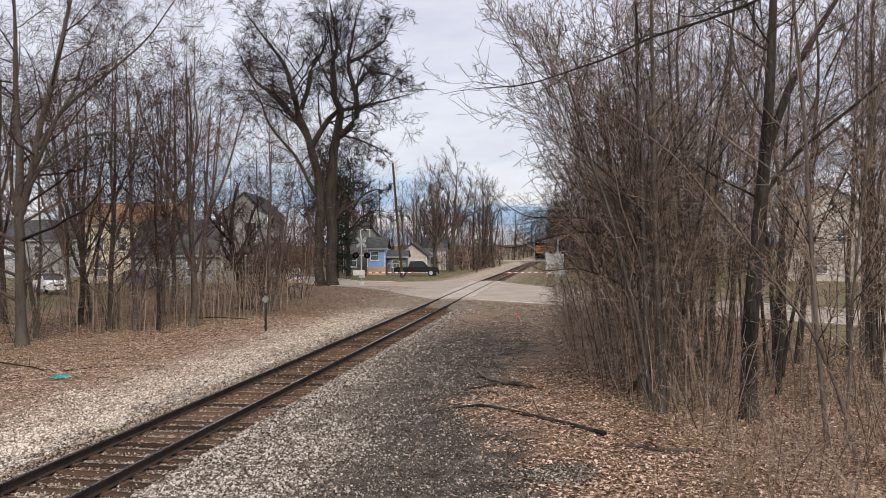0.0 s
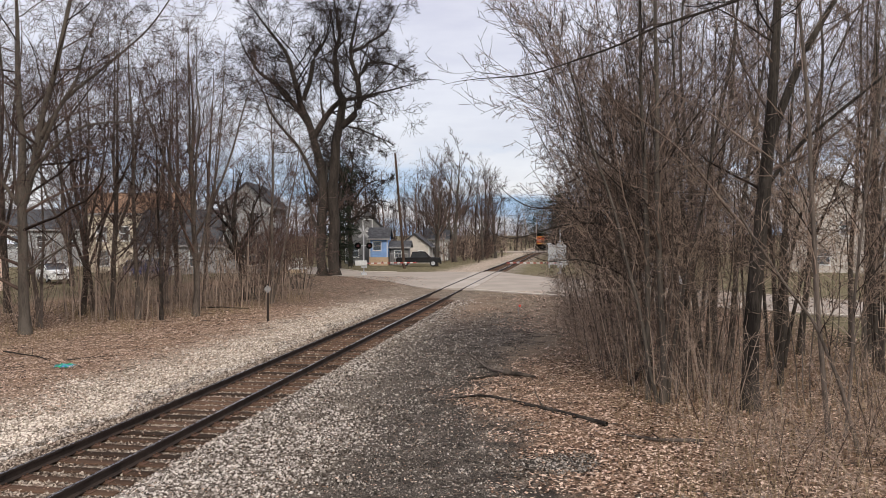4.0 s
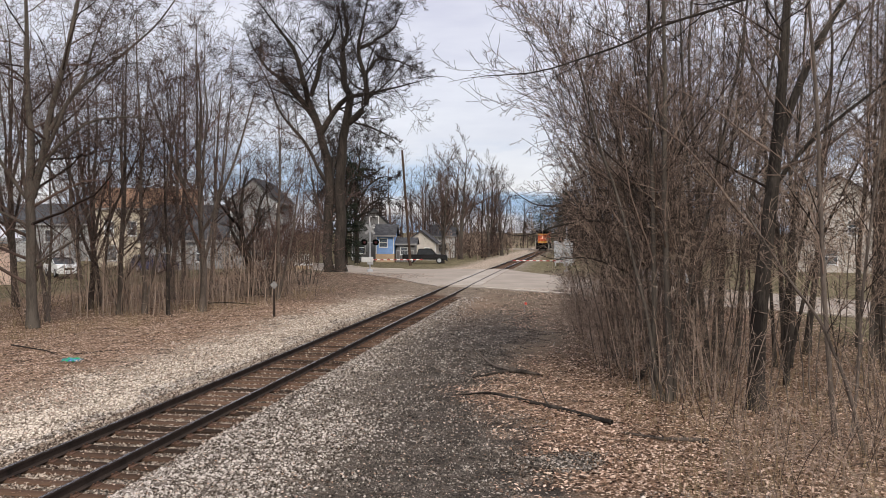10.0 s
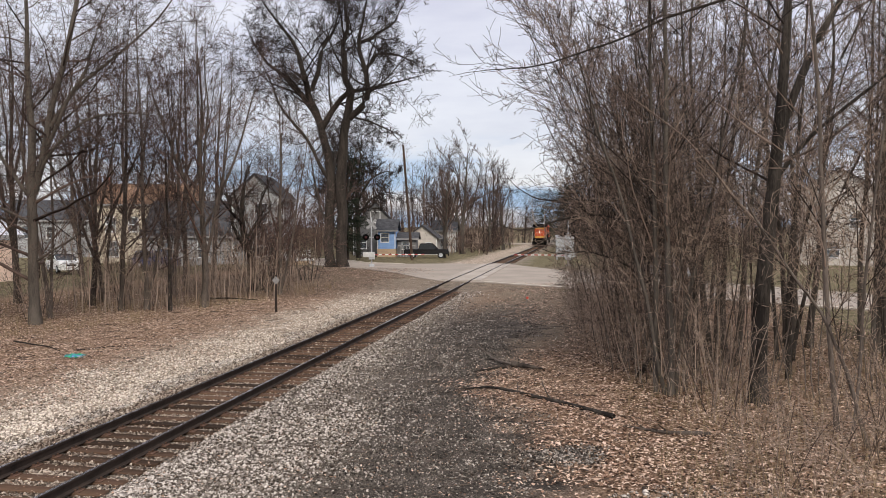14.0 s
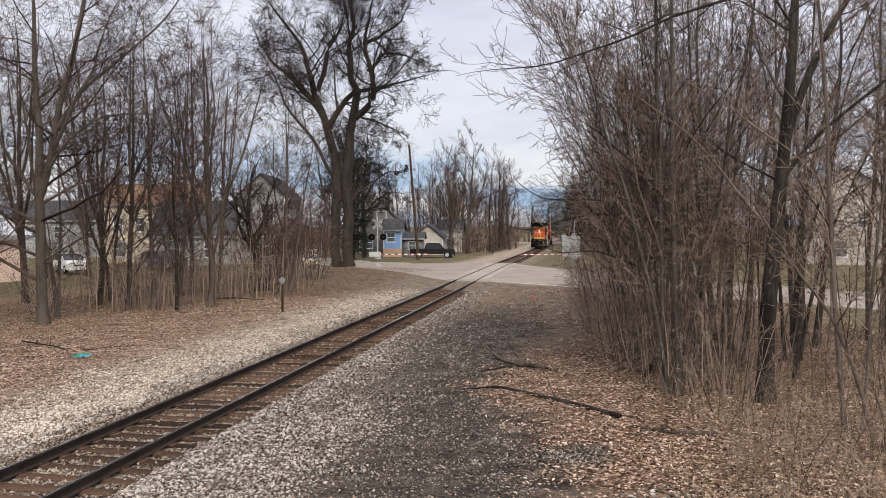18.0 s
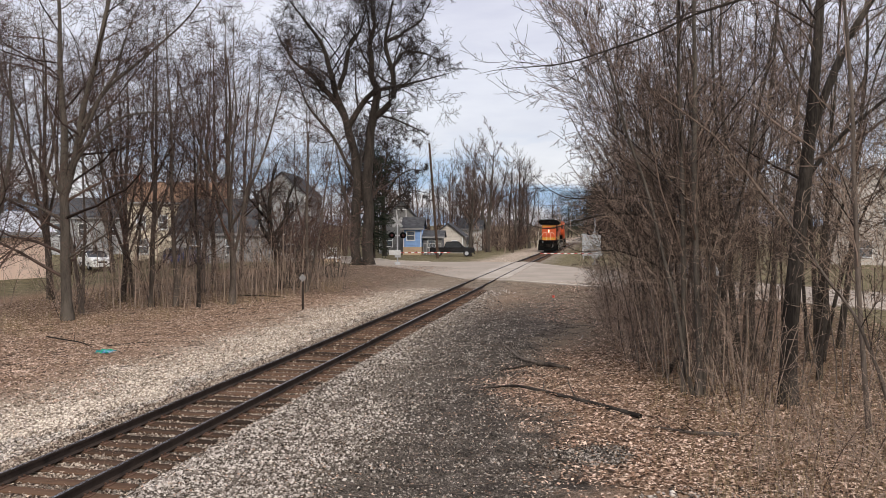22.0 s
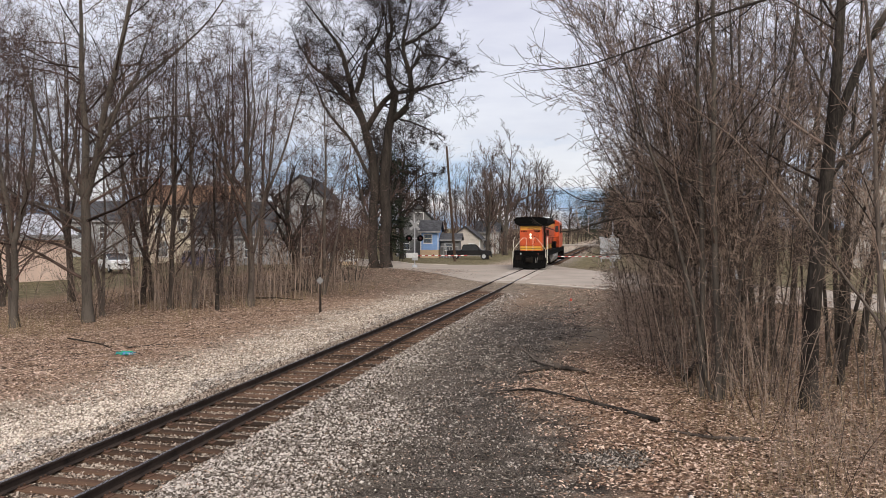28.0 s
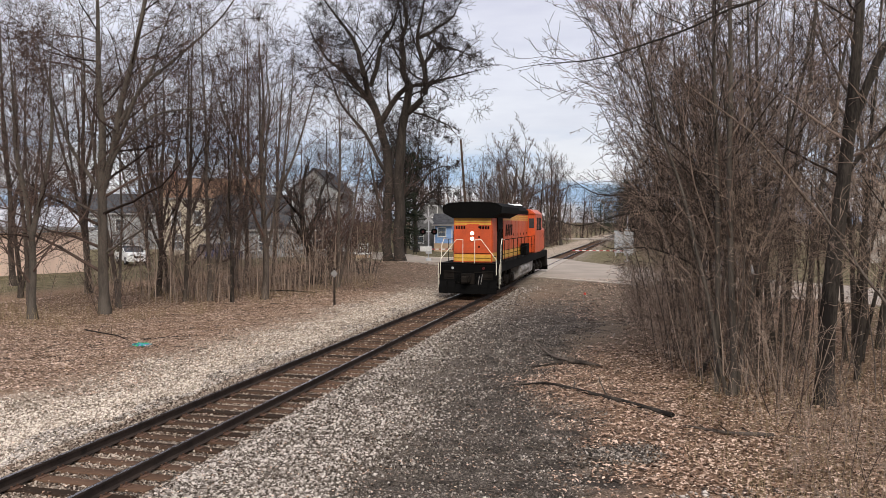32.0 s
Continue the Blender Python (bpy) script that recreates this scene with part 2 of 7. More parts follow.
def ground_material():
    m, nt, b = shader("ground_litter_and_ballast")
    pos = nt.nodes.new("ShaderNodeNewGeometry").outputs["Position"]
    sep = nt.nodes.new("ShaderNodeSeparateXYZ")
    nt.links.new(pos, sep.inputs[0])
    n1, n2, n3, n4 = noise_node(nt, pos, 0.35, 6), noise_node(nt, pos, 1.6, 6, 0.7), noise_node(nt, pos, 11.0, 4, 0.7), noise_node(nt, pos, 34.0, 3, 0.7)
    x = math_node(nt, "ADD", sep.outputs[0], math_node(nt, "ADD", math_node(nt, "MULTIPLY", math_node(nt, "SUBTRACT", n1, 0.5), 3.4), math_node(nt, "MULTIPLY", math_node(nt, "SUBTRACT", n2, 0.5), 2.2)))
    y = math_node(nt, "ADD", sep.outputs[1], math_node(nt, "MULTIPLY", math_node(nt, "SUBTRACT", n1, 0.5), 9.0))

    def band(v, lo, hi, soft):
        up = nt.nodes.new("ShaderNodeMapRange")
        up.inputs["From Min"].default_value, up.inputs["From Max"].default_value = lo - soft, lo + soft
        nt.links.new(v, up.inputs["Value"])
        dn = nt.nodes.new("ShaderNodeMapRange")
        dn.inputs["From Min"].default_value, dn.inputs["From Max"].default_value = hi + soft, hi - soft
        nt.links.new(v, dn.inputs["Value"])
        return math_node(nt, "MULTIPLY", up.outputs[0], dn.outputs[0])

    near = nt.nodes.new("ShaderNodeMapRange")
    near.inputs["From Min"].default_value, near.inputs["From Max"].default_value, near.inputs["To Max"].default_value = 17.5, 13.0, 1.7
    nt.links.new(sep.outputs[1], near.inputs["Value"])
    xc = math_node(nt, "SUBTRACT", x, near.outputs[0])
    litter = ramp_node(nt, math_node(nt, "ADD", math_node(nt, "MULTIPLY", n3, 0.55), math_node(nt, "MULTIPLY", n4, 0.45)), [(0.34, (0.05, 0.032, 0.022)), (0.50, (0.25, 0.163, 0.108)), (0.66, (0.50, 0.37, 0.27))])
    thin = ramp_node(nt, math_node(nt, "ADD", math_node(nt, "MULTIPLY", n2, 0.5), math_node(nt, "MULTIPLY", n4, 0.5)), [(0.35, (0.085, 0.075, 0.062)), (0.6, (0.20, 0.165, 0.12))])
    soil = ramp_node(nt, math_node(nt, "ADD", math_node(nt, "MULTIPLY", n2, 0.45), math_node(nt, "MULTIPLY", n4, 0.55)), [(0.38, (0.055, 0.042, 0.031)), (0.52, (0.17, 0.132, 0.098)), (0.66, (0.42, 0.35, 0.275))])
    lawn = ramp_node(nt, math_node(nt, "ADD", math_node(nt, "MULTIPLY", n2, 0.6), math_node(nt, "MULTIPLY", n4, 0.4)), [(0.35, (0.050, 0.042, 0.026)), (0.5, (0.140, 0.118, 0.068)), (0.66, (0.26, 0.22, 0.14))])
    gravel = ramp_node(nt, math_node(nt, "ADD", math_node(nt, "MULTIPLY", n3, 0.4), math_node(nt, "MULTIPLY", n4, 0.6)), [(0.37, (0.05, 0.04, 0.032)), (0.53, (0.25, 0.21, 0.17)), (0.68, (0.54, 0.48, 0.40))])
    cinder = ramp_node(nt, math_node(nt, "ADD", math_node(nt, "MULTIPLY", n2, 0.35), math_node(nt, "MULTIPLY", n4, 0.65)), [(0.38, (0.02, 0.017, 0.015)), (0.52, (0.085, 0.072, 0.061)), (0.66, (0.34, 0.295, 0.25))])
    base = mix_node(nt, band(y, 68, 3000, 3.0), litter, lawn)
    base = mix_node(nt, band(x, -3000, -33, 1.5), base, lawn)
    base = mix_node(nt, band(x, 8.5, 3000, 1.5), base, lawn)
    strip = math_node(nt, "MULTIPLY", band(x, -4.6, 0.4, 0.9), band(y, 23, 70, 6.0))
    base = mix_node(nt, math_node(nt, "MULTIPLY", strip, 0.75), base, thin)
    base = mix_node(nt, math_node(nt, "MULTIPLY", band(xc, -6.6, -1.9, 0.7), band(y, -50, 37, 6.0)), base, cinder)
    slant = nt.nodes.new("ShaderNodeMapRange")
    slant.inputs["From Min"].default_value, slant.inputs["From Max"].default_value, slant.inputs["To Max"].default_value = 25.0, 10.0, 1.8
    nt.links.new(sep.outputs[1], slant.inputs["Value"])
    base = mix_node(nt, math_node(nt, "MULTIPLY", band(x, -12.6, 30.0, 0.7), band(math_node(nt, "SUBTRACT", x, slant.outputs[0]), -40.0, -5.9, 0.9)), base, gravel)
    tan = ramp_node(nt, math_node(nt, "ADD", math_node(nt, "MULTIPLY", n2, 0.3), math_node(nt, "MULTIPLY", n4, 0.7)), [(0.34, (0.08, 0.06, 0.044)), (0.52, (0.38, 0.305, 0.235)), (0.66, (0.72, 0.62, 0.51))])
    base = mix_node(nt, band(x, -13.5, -9.4, 1.2), base, tan)
    worn = math_node(nt, "MULTIPLY", band(y, 44, 74, 5.0), math_node(nt, "MULTIPLY", band(x, -28, 8, 2.0), 0.8))
    base = mix_node(nt, worn, base, soil)
    nt.links.new(base, b.inputs["Base Color"])
    b.inputs["Roughness"].default_value, b.inputs["Specular IOR Level"].default_value = 0.95, 0.05
    bump_node(nt, b, math_node(nt, "ADD", n3, n4), 0.8, 0.04)
    return m


GROUND = ground_material()


# ---- mesh helpers ----
def mesh_np(name, verts, faces, smooth=False):
    """A mesh from arrays; every face has as many corners as faces has columns."""
    me = bpy.data.meshes.new(name)
    n, k = faces.shape
    me.vertices.add(len(verts))
    me.vertices.foreach_set("co", np.ascontiguousarray(verts, dtype=np.float32).ravel())
    me.loops.add(n * k)
    me.loops.foreach_set("vertex_index", np.ascontiguousarray(faces, dtype=np.int32).ravel())
    me.polygons.add(n)
    me.polygons.foreach_set("loop_start", np.arange(0, n * k, k, dtype=np.int32))
    if smooth:
        me.polygons.foreach_set("use_smooth", np.ones(n, dtype=bool))
    me.update(calc_edges=True)
    return me


def put(name, me, material, parent=None, label=""):
    if material and not me.materials:
        me.materials.append(material)
    ob = new(name, me)
    ob.parent = parent
    if label:
        tagged(ob, label)
    return ob


def part(name, bm, material, parent=None, label="", smooth=False):
    me = bpy.data.meshes.new(name)
    if smooth:
        for f in bm.faces:
            f.smooth = True
    bm.to_mesh(me)
    bm.free()
    return put(name, me, material, parent, label)


def thing(name, m, label, category, group="", kind=""):
    ob = new(name)
    ob.matrix_world = m
    ob.empty_display_size = 0.3
    return tagged(ob, label, category, group, kind)


def box(bm, x0, x1, y0, y1, z0, z1, bevel=0.0):
    r = bmesh.ops.create_cube(bm, size=1, matrix=Matrix.Translation(((x0 + x1) / 2, (y0 + y1) / 2, (z0 + z1) / 2)) @ Matrix.Diagonal((x1 - x0, y1 - y0, z1 - z0, 1)))
    if bevel:
        es = list({e for v in r["verts"] for e in v.link_edges})
        bmesh.ops.bevel(bm, geom=es, offset=bevel, segments=1, affect="EDGES")
    return bm


def boxed(x0, x1, y0, y1, z0, z1, bevel=0.0):
    return box(bmesh.new(), x0, x1, y0, y1, z0, z1, bevel)


def rod(bm, a, b, r, r2=None, sides=8):
    a, b = Vector(a), Vector(b)
    d = b - a
    m = Matrix.Translation((a + b) / 2) @ d.to_track_quat("Z", "Y").to_matrix().to_4x4()
    bmesh.ops.create_cone(bm, cap_ends=True, segments=sides, radius1=r, radius2=r if r2 is None else r2, depth=d.length, matrix=m)
    return bm


def rods(points, r, sides=6):
    bm = bmesh.new()
    for a, b in zip(points, points[1:]):
        rod(bm, a, b, r, sides=sides)
    return bm


def prism(profile, y0, y1, axis="y"):
    """A closed profile of (u, z) drawn out along y, or along x with axis='x'."""
    bm = bmesh.new()
    ends = []
    for y in (y0, y1):
        ends.append([bm.verts.new((u, y, z) if axis == "y" else (y, u, z)) for u, z in profile])
    n = len(profile)
    bm.faces.new(ends[0])
    bm.faces.new(ends[1][::-1])
    for i in range(n):
        bm.faces.new((ends[0][i], ends[1][i], ends[1][(i + 1) % n], ends[0][(i + 1) % n]))
    bmesh.ops.recalc_face_normals(bm, faces=bm.faces)
    return bm


# ---- trees ----
def tubes(paths, radii, sides):
    n, k = paths.shape[:2]
    t = np.gradient(paths, axis=1)
    t /= np.linalg.norm(t, axis=2, keepdims=True) + 1e-9
    ref = np.where(np.abs(t[..., 2:3]) > 0.9, np.array([1.0, 0, 0]), np.array([0, 0, 1.0]))
    u = np.cross(t, ref)
    u /= np.linalg.norm(u, axis=2, keepdims=True) + 1e-9
    v = np.cross(t, u)
    a = np.arange(sides) * 2 * np.pi / sides
    ring = u[:, :, None, :] * np.cos(a)[None, None, :, None] + v[:, :, None, :] * np.sin(a)[None, None, :, None]
    verts = (paths[:, :, None, :] + ring * radii[:, :, None, None]).reshape(-1, 3)
    i = np.arange(n)[:, None, None] * k * sides + np.arange(k - 1)[None, :, None] * sides
    s, s2 = np.arange(sides)[None, None, :], (np.arange(sides) + 1)[None, None, :] % sides
    quads = np.stack([i + s, i + s2, i + sides + s2, i + sides + s], axis=-1).reshape(-1, 4)
    return verts, quads


def joined(levels):
    vs, qs, base = [], [], 0
    for v, q in levels:
        vs.append(v)
        qs.append(q + base)
        base += len(v)
    return np.concatenate(vs), np.concatenate(qs)


def grow(rng, paths, radii, count, s0, s1, ang, length, k, wander, up, rfrac=0.48, tip=0.3, rmin=0.0, even=False):
    """count side shoots on every path, between s0 and s1 of its length; length as a share of the parent's."""
    n, kp = paths.shape[:2]
    if even:
        long = np.linalg.norm(np.diff(paths, axis=1), axis=2).sum(axis=1)
        each = np.maximum(2, np.round(count * long / long.max())).astype(int)
    else:
        each = np.full(n, count)
    idx = np.repeat(np.arange(n), each)
    m = len(idx)
    turn = np.concatenate([np.arange(c) for c in each])
    s = s0 + (s1 - s0) * (turn + rng.random(m)) / each[idx]
    fp = np.clip(s * (kp - 1), 0, kp - 1.001)
    i = fp.astype(int)
    w = (fp - i)[:, None]
    p = paths[idx, i] * (1 - w) + paths[idx, i + 1] * w
    t = paths[idx, i + 1] - paths[idx, i]
    t /= np.linalg.norm(t, axis=1, keepdims=True) + 1e-9
    r = radii[idx, i] * (1 - w[:, 0]) + radii[idx, i + 1] * w[:, 0]
    plen = np.linalg.norm(np.diff(paths, axis=1), axis=2).sum(axis=1)[idx]
    q = rng.normal(size=(m, 3))
    q -= t * (q * t).sum(axis=1, keepdims=True)
    q /= np.linalg.norm(q, axis=1, keepdims=True) + 1e-9
    a = np.radians(rng.uniform(ang[0], ang[1], m))[:, None]
    d = np.cos(a) * t + np.sin(a) * q + np.array([0, 0, up])
    d /= np.linalg.norm(d, axis=1, keepdims=True)
    ln = plen * length * rng.uniform(0.55, 1.25, m) * (1.15 - 0.55 * s)
    out = np.empty((m, k, 3))
    out[:, 0] = p
    for j in range(1, k):
        d = d + rng.normal(size=(m, 3)) * wander + np.array([0, 0, up * 0.35])
        d /= np.linalg.norm(d, axis=1, keepdims=True)
        out[:, j] = out[:, j - 1] + d * (ln / (k - 1))[:, None]
    r0 = np.maximum(np.minimum(r * 0.85, r * rfrac + 0.0), rmin)
    rad = np.maximum(r0[:, None] * np.linspace(1, tip, k)[None, :], rmin)
    return out, rad


def stem_path(rng, pts, k, wander):
    """A stem through a few points (x, y, z, radius), smoothed and made a little uneven."""
    pts = np.array(pts, float)
    seg = np.concatenate([[0], np.cumsum(np.linalg.norm(np.diff(pts[:, :3], axis=0), axis=1))])
    u = np.linspace(0, seg[-1], k)
    p = np.stack([np.interp(u, seg, pts[:, c]) for c in range(4)], axis=1)
    for _ in range(2):
        p[1:-1] = (p[:-2] + 2 * p[1:-1] + p[2:]) / 4
    sway = rng.normal(size=(k, 2)) * wander * 1.7
    sway[[0, -1]] = 0
    for _ in range(2):
        sway[1:-1] = (sway[:-2] + 2 * sway[1:-1] + sway[2:]) / 4
    p[:, :2] += sway
    return p[:, :3], p[:, 3]


def tree_mesh(seed, stems, levels, rmin, k=16, wander=0.05, flare=1.5, thick=0.42, bare=0):
    """stems: lists of points, the first bare ones without shoots; levels: rows for grow(). Returns the wood of stems and limbs, and the twigs."""
    rng = np.random.default_rng(seed)
    paths, radii = zip(*[stem_path(rng, s, k, wander) for s in stems])
    paths, radii = np.array(paths), np.array(radii)
    base = paths[:, :1, 2] < 0.3
    radii = radii * np.where(base, 1 + (flare - 1) * np.exp(-paths[:, :, 2] / 0.25), 1.0)
    trunk = [tubes(paths, radii, 9)]
    paths, radii = paths[bare:], radii[bare:]
    crown = []
    for j, (count, s0, s1, ang, length, kk, wd, up) in enumerate(levels):
        paths, radii = grow(rng, paths, radii, count, s0, s1, ang, length, kk, wd, up, rfrac=thick, rmin=rmin, even=j == 0)
        crown.append(tubes(paths, radii, 6 if j == 0 else 4 if j == 1 else 3))
    return joined(trunk), joined(crown)


def plant(name, label, category, x, y, z, meshes, bark, twig, group="", rz=0.0, size=1.0, parts=("trunk", "crown")):
    ob = thing(name, pose(x, y, z, 0, 0, rz), label, category, group)
    ob.scale = (size,) * 3
    (tv, tq), (cv, cq) = meshes
    put(parts[0], mesh_np(parts[0], tv, tq, True), bark, ob)
    put(parts[1], mesh_np(parts[1], cv, cq), twig, ob)
    return ob

# ---- ground, road and track ----
TX = -8.125           # centre line of the track
TOP = 0.23            # top of the rails


def fall(y):
    """The line dips a little beyond the crossing."""
    return -0.0045 * max(0.0, y - 75.0)


def smooth_step(v, lo, hi):
    t = np.clip((v - lo) / (hi - lo), 0, 1)
    return t * t * (3 - 2 * t)


def lie(x, y):
    """Height of the ground: ballast shoulders by the track, gentle unevenness, a dip beyond the crossing."""
    x, y = np.asarray(x, float), np.asarray(y, float)
    near = smooth_step(-y, -95, -80) * smooth_step(-np.abs(x + 12), -60, -40)
    h = near * (0.035 * np.sin(0.83 * x + 0.4 * np.sin(0.31 * y)) * np.sin(0.61 * y + 0.7) + 0.018 * np.sin(2.3 * x + 0.9 * y) + 0.012 * np.sin(3.7 * y - 1.9 * x + 1.0))
    d = x - TX
    bed = smooth_step(-np.abs(d), -4.6, -2.0)
    h = h * (1 - bed) + 0.02 * bed
    h = h + 0.115 * smooth_step(-d, 0.79, 0.98) * smooth_step(d, -4.6, -1.6)
    h = h + 0.055 * smooth_step(d, 1.2, 1.7) * smooth_step(-d, -3.4, -1.9)
    h = h - 0.10 * near * smooth_step(-x, 13, 19)
    away = np.abs((x + 8) * 0.65 + (y - 66) * 0.76)
    street = smooth_step(-away, -15.5, -11.5)
    h = h * (1 - street) + 0.135 * street
    return h - 0.0045 * np.clip(y - 75, 0, 500)


def ground():
    xs = np.unique(np.concatenate([np.linspace(-4000, -90, 9), np.linspace(-80, -27, 20), np.linspace(-26, 12, 110), TX + np.array([-1.05, -0.98, -0.9, -0.84, -0.79, 0.79, 1.2, 1.45, 1.7]), np.linspace(13, 60, 16), np.linspace(80, 4000, 9)]))
    ys = np.concatenate([np.linspace(-3000, -30, 6), np.linspace(-20, 6, 10), np.linspace(7, 50, 108), np.linspace(52, 130, 36), np.linspace(140, 400, 16), np.linspace(500, 4500, 8)])
    X, Y = np.meshgrid(xs, ys)
    Z = lie(X, Y) - 0.01
    nx = len(xs)
    i, j = np.meshgrid(np.arange(len(ys) - 1), np.arange(nx - 1), indexing="ij")
    a = (i * nx + j).ravel()
    me = mesh_np("ground", np.stack([X.ravel(), Y.ravel(), Z.ravel()], 1), np.stack([a, a + 1, a + nx + 1, a + nx], 1), True)
    tagged(put("ground", me, GROUND), "flat ground of leaf litter, ballast gravel and dark cinders", "ground", kind="structure")


def ribbon(name, near, far, z, thick, material, label, kind="structure", category="road"):
    """A slab between two edge lines."""
    bm = bmesh.new()
    rows = [[bm.verts.new((x, y, zz)) for x, y in line] for line in (near, far) for zz in (z, z - thick)]
    (nt_, nb, ft, fb) = rows
    n = len(near)
    for i in range(n - 1):
        bm.faces.new((nt_[i], nt_[i + 1], ft[i + 1], ft[i]))
        bm.faces.new((nb[i], nb[i + 1], nt_[i + 1], nt_[i]))
        bm.faces.new((ft[i], ft[i + 1], fb[i + 1], fb[i]))
    bmesh.ops.recalc_face_normals(bm, faces=bm.faces)
    return tagged(part(name, bm, material), label, category, kind=kind)


NEAR = [(-62, 102), (-34, 82.5), (-18.6, 67.6), (-14.6, 62.5), (-11.6, 57), (-9.6, 54.2), (-6.5, 53.2), (-0.5, 48.6), (12.4, 38.6), (40, 17)]
FAR = [(-68, 118), (-40, 98), (-24.5, 83.5), (-21.5, 79), (-17.5, 78.2), (-12, 79.6), (-7.0, 79.2), (-1.0, 68), (15.4, 48.4), (48, 20)]


def track():
    tr = thing("railway_track", pose(TX, 0, 0), "single railway track, rusty rails on weathered wooden ties", "railway track")
    # rail profile: head, web and foot
    half = [(0.036, 0.0), (0.036, -0.032), (0.010, -0.045), (0.008, -0.135), (0.074, -0.152), (0.074, -0.166)]
    for side in (-1, 1):
        profile = [(x, z) for x, z in half] + [(-x, z) for x, z in reversed(half)]
        bm = bmesh.new()
        cuts = [-90.0, 75.0, 190.0, 420.0]
        rings = [[bm.verts.new((side * 0.74 + u, y, TOP + fall(y) + z)) for u, z in profile] for y in cuts]
        for a, b in zip(rings, rings[1:]):
            for i in range(len(profile)):
                bm.faces.new((a[i], b[i], b[(i + 1) % 12], a[(i + 1) % 12]))
        bmesh.ops.recalc_face_normals(bm, faces=bm.faces)
        r = part("rail", bm, RAIL, tr)
        bm = bmesh.new()
        for y0, y1 in zip(cuts, cuts[1:]):
            p = [bm.verts.new((side * 0.74 + u, y, TOP + fall(y) + 0.004)) for u, y in ((-0.029, y0), (0.029, y0), (0.029, y1), (-0.029, y1))]
            bm.faces.new(p)
            box(bm, side * 0.74 - 0.029, side * 0.74 + 0.029, y0, y0 + 0.01, TOP + fall(y0) - 0.01, TOP + fall(y0) + 0.003)
        part("running_surface", bm, RAIL_TOP, r, "polished steel top of the rail")
    rng = random.Random(4)
    tie = boxed(-1.28, 1.28, -0.115, 0.115, -0.17, 0.0, 0.012)
    tie_me = bpy.data.meshes.new("tie")
    tie.to_mesh(tie_me)
    tie.free()
    plate = boxed(-0.17, 0.17, -0.095, 0.095, 0.0, 0.014, 0.003)
    for sx, sy in ((-0.095, -0.05), (0.095, 0.05), (-0.095, 0.06), (0.095, -0.06)):
        box(plate, sx - 0.016, sx + 0.016, sy - 0.012, sy + 0.012, 0.014, 0.045, 0.003)
    plate_me = bpy.data.meshes.new("tie_plate")
    plate.to_mesh(plate_me)
    plate.free()
    y, n = -60.0, 0
    while y < 190:
        if not 53.5 < y < 80.5:
            ob = put("tie", tie_me, TIE, tr)
            ob.matrix_basis = pose(rng.uniform(-0.03, 0.03), y, 0.052 + fall(y) + rng.uniform(-0.006, 0.004), 0, 0, rng.uniform(-1.2, 1.2))
            if 6 < y < 46:
                for side in (-0.74, 0.74):
                    put("tie_plate", plate_me, PLATE, ob).location = (side, 0, 0.0)
        y += 0.495 * rng.uniform(0.94, 1.06) * (1.0 if y < 100 else 2.0)
    return tr


def crossing_panels(road):
    for k in range(11):
        y0 = 54.6 + k * 2.2
        for x0, x1 in ((-0.64, 0.64), (0.80, 1.42), (-1.42, -0.80)):
            put_ = part("crossing_panel", boxed(TX + x0, TX + x1, y0, y0 + 2.17, 0.05, 0.222, 0.01), PANEL, road)


ground()
ROAD = ribbon("road", NEAR, FAR, 0.17, 0.4, ASPHALT, "pale worn asphalt street crossing the railway")
crossing_panels(ROAD)


def beside(line, off0, off1, i0, i1):
    """Two lines running off0 and off1 metres outside part of a road edge."""
    a, b = [], []
    for i in range(i0, i1):
        (x0, y0), (x1, y1) = line[max(i - 1, 0)], line[min(i + 1, len(line) - 1)]
        n = Vector((y1 - y0, x0 - x1)).normalized()
        a.append((line[i][0] + n.x * off0, line[i][1] + n.y * off0))
        b.append((line[i][0] + n.x * off1, line[i][1] + n.y * off1))
    return a, b


ribbon("kerb", *beside(NEAR, -0.02, -0.32, 6, 10), 0.22, 0.4, CONCRETE, "pale concrete kerb along the street", category="kerb")
ribbon("kerb", *beside(FAR, 0.02, 0.30, 0, 5), 0.24, 0.4, CONCRETE, "low concrete kerb before the lawn", category="kerb")
ribbon("pavement", *beside(NEAR, -2.6, -3.9, 8, 10), 0.10, 0.3, CONCRETE, "pale concrete footway beyond the thicket", category="pavement")
ribbon("side_street", [(-60, 196), (-8, 196), (40, 196)], [(-60, 206), (-8, 206), (40, 206)], -0.33, 0.4, ASPHALT, "pale street crossing the far line")
track()

# ---- trees left of the line ----
FINE = [(7, 0.12, 0.98, (35, 76), 0.48, 7, 0.12, 0.035), (5, 0.12, 0.98, (34, 74), 0.60, 4, 0.12, 0.02), (2, 0.15, 0.95, (30, 66), 0.80, 3, 0.12, 0.01)]
UPRIGHT = [(18, 0.10, 0.98, (38, 80), 0.34, 9, 0.11, 0.06)] + FINE
SPREADING = [(17, 0.10, 0.99, (32, 72), 0.42, 10, 0.13, 0.03), (8, 0.10, 0.98, (30, 68), 0.48, 7, 0.14, 0.01), (6, 0.12, 0.98, (30, 66), 0.62, 4, 0.15, -0.02), (2, 0.15, 0.95, (28, 62), 0.90, 3, 0.15, -0.05)]


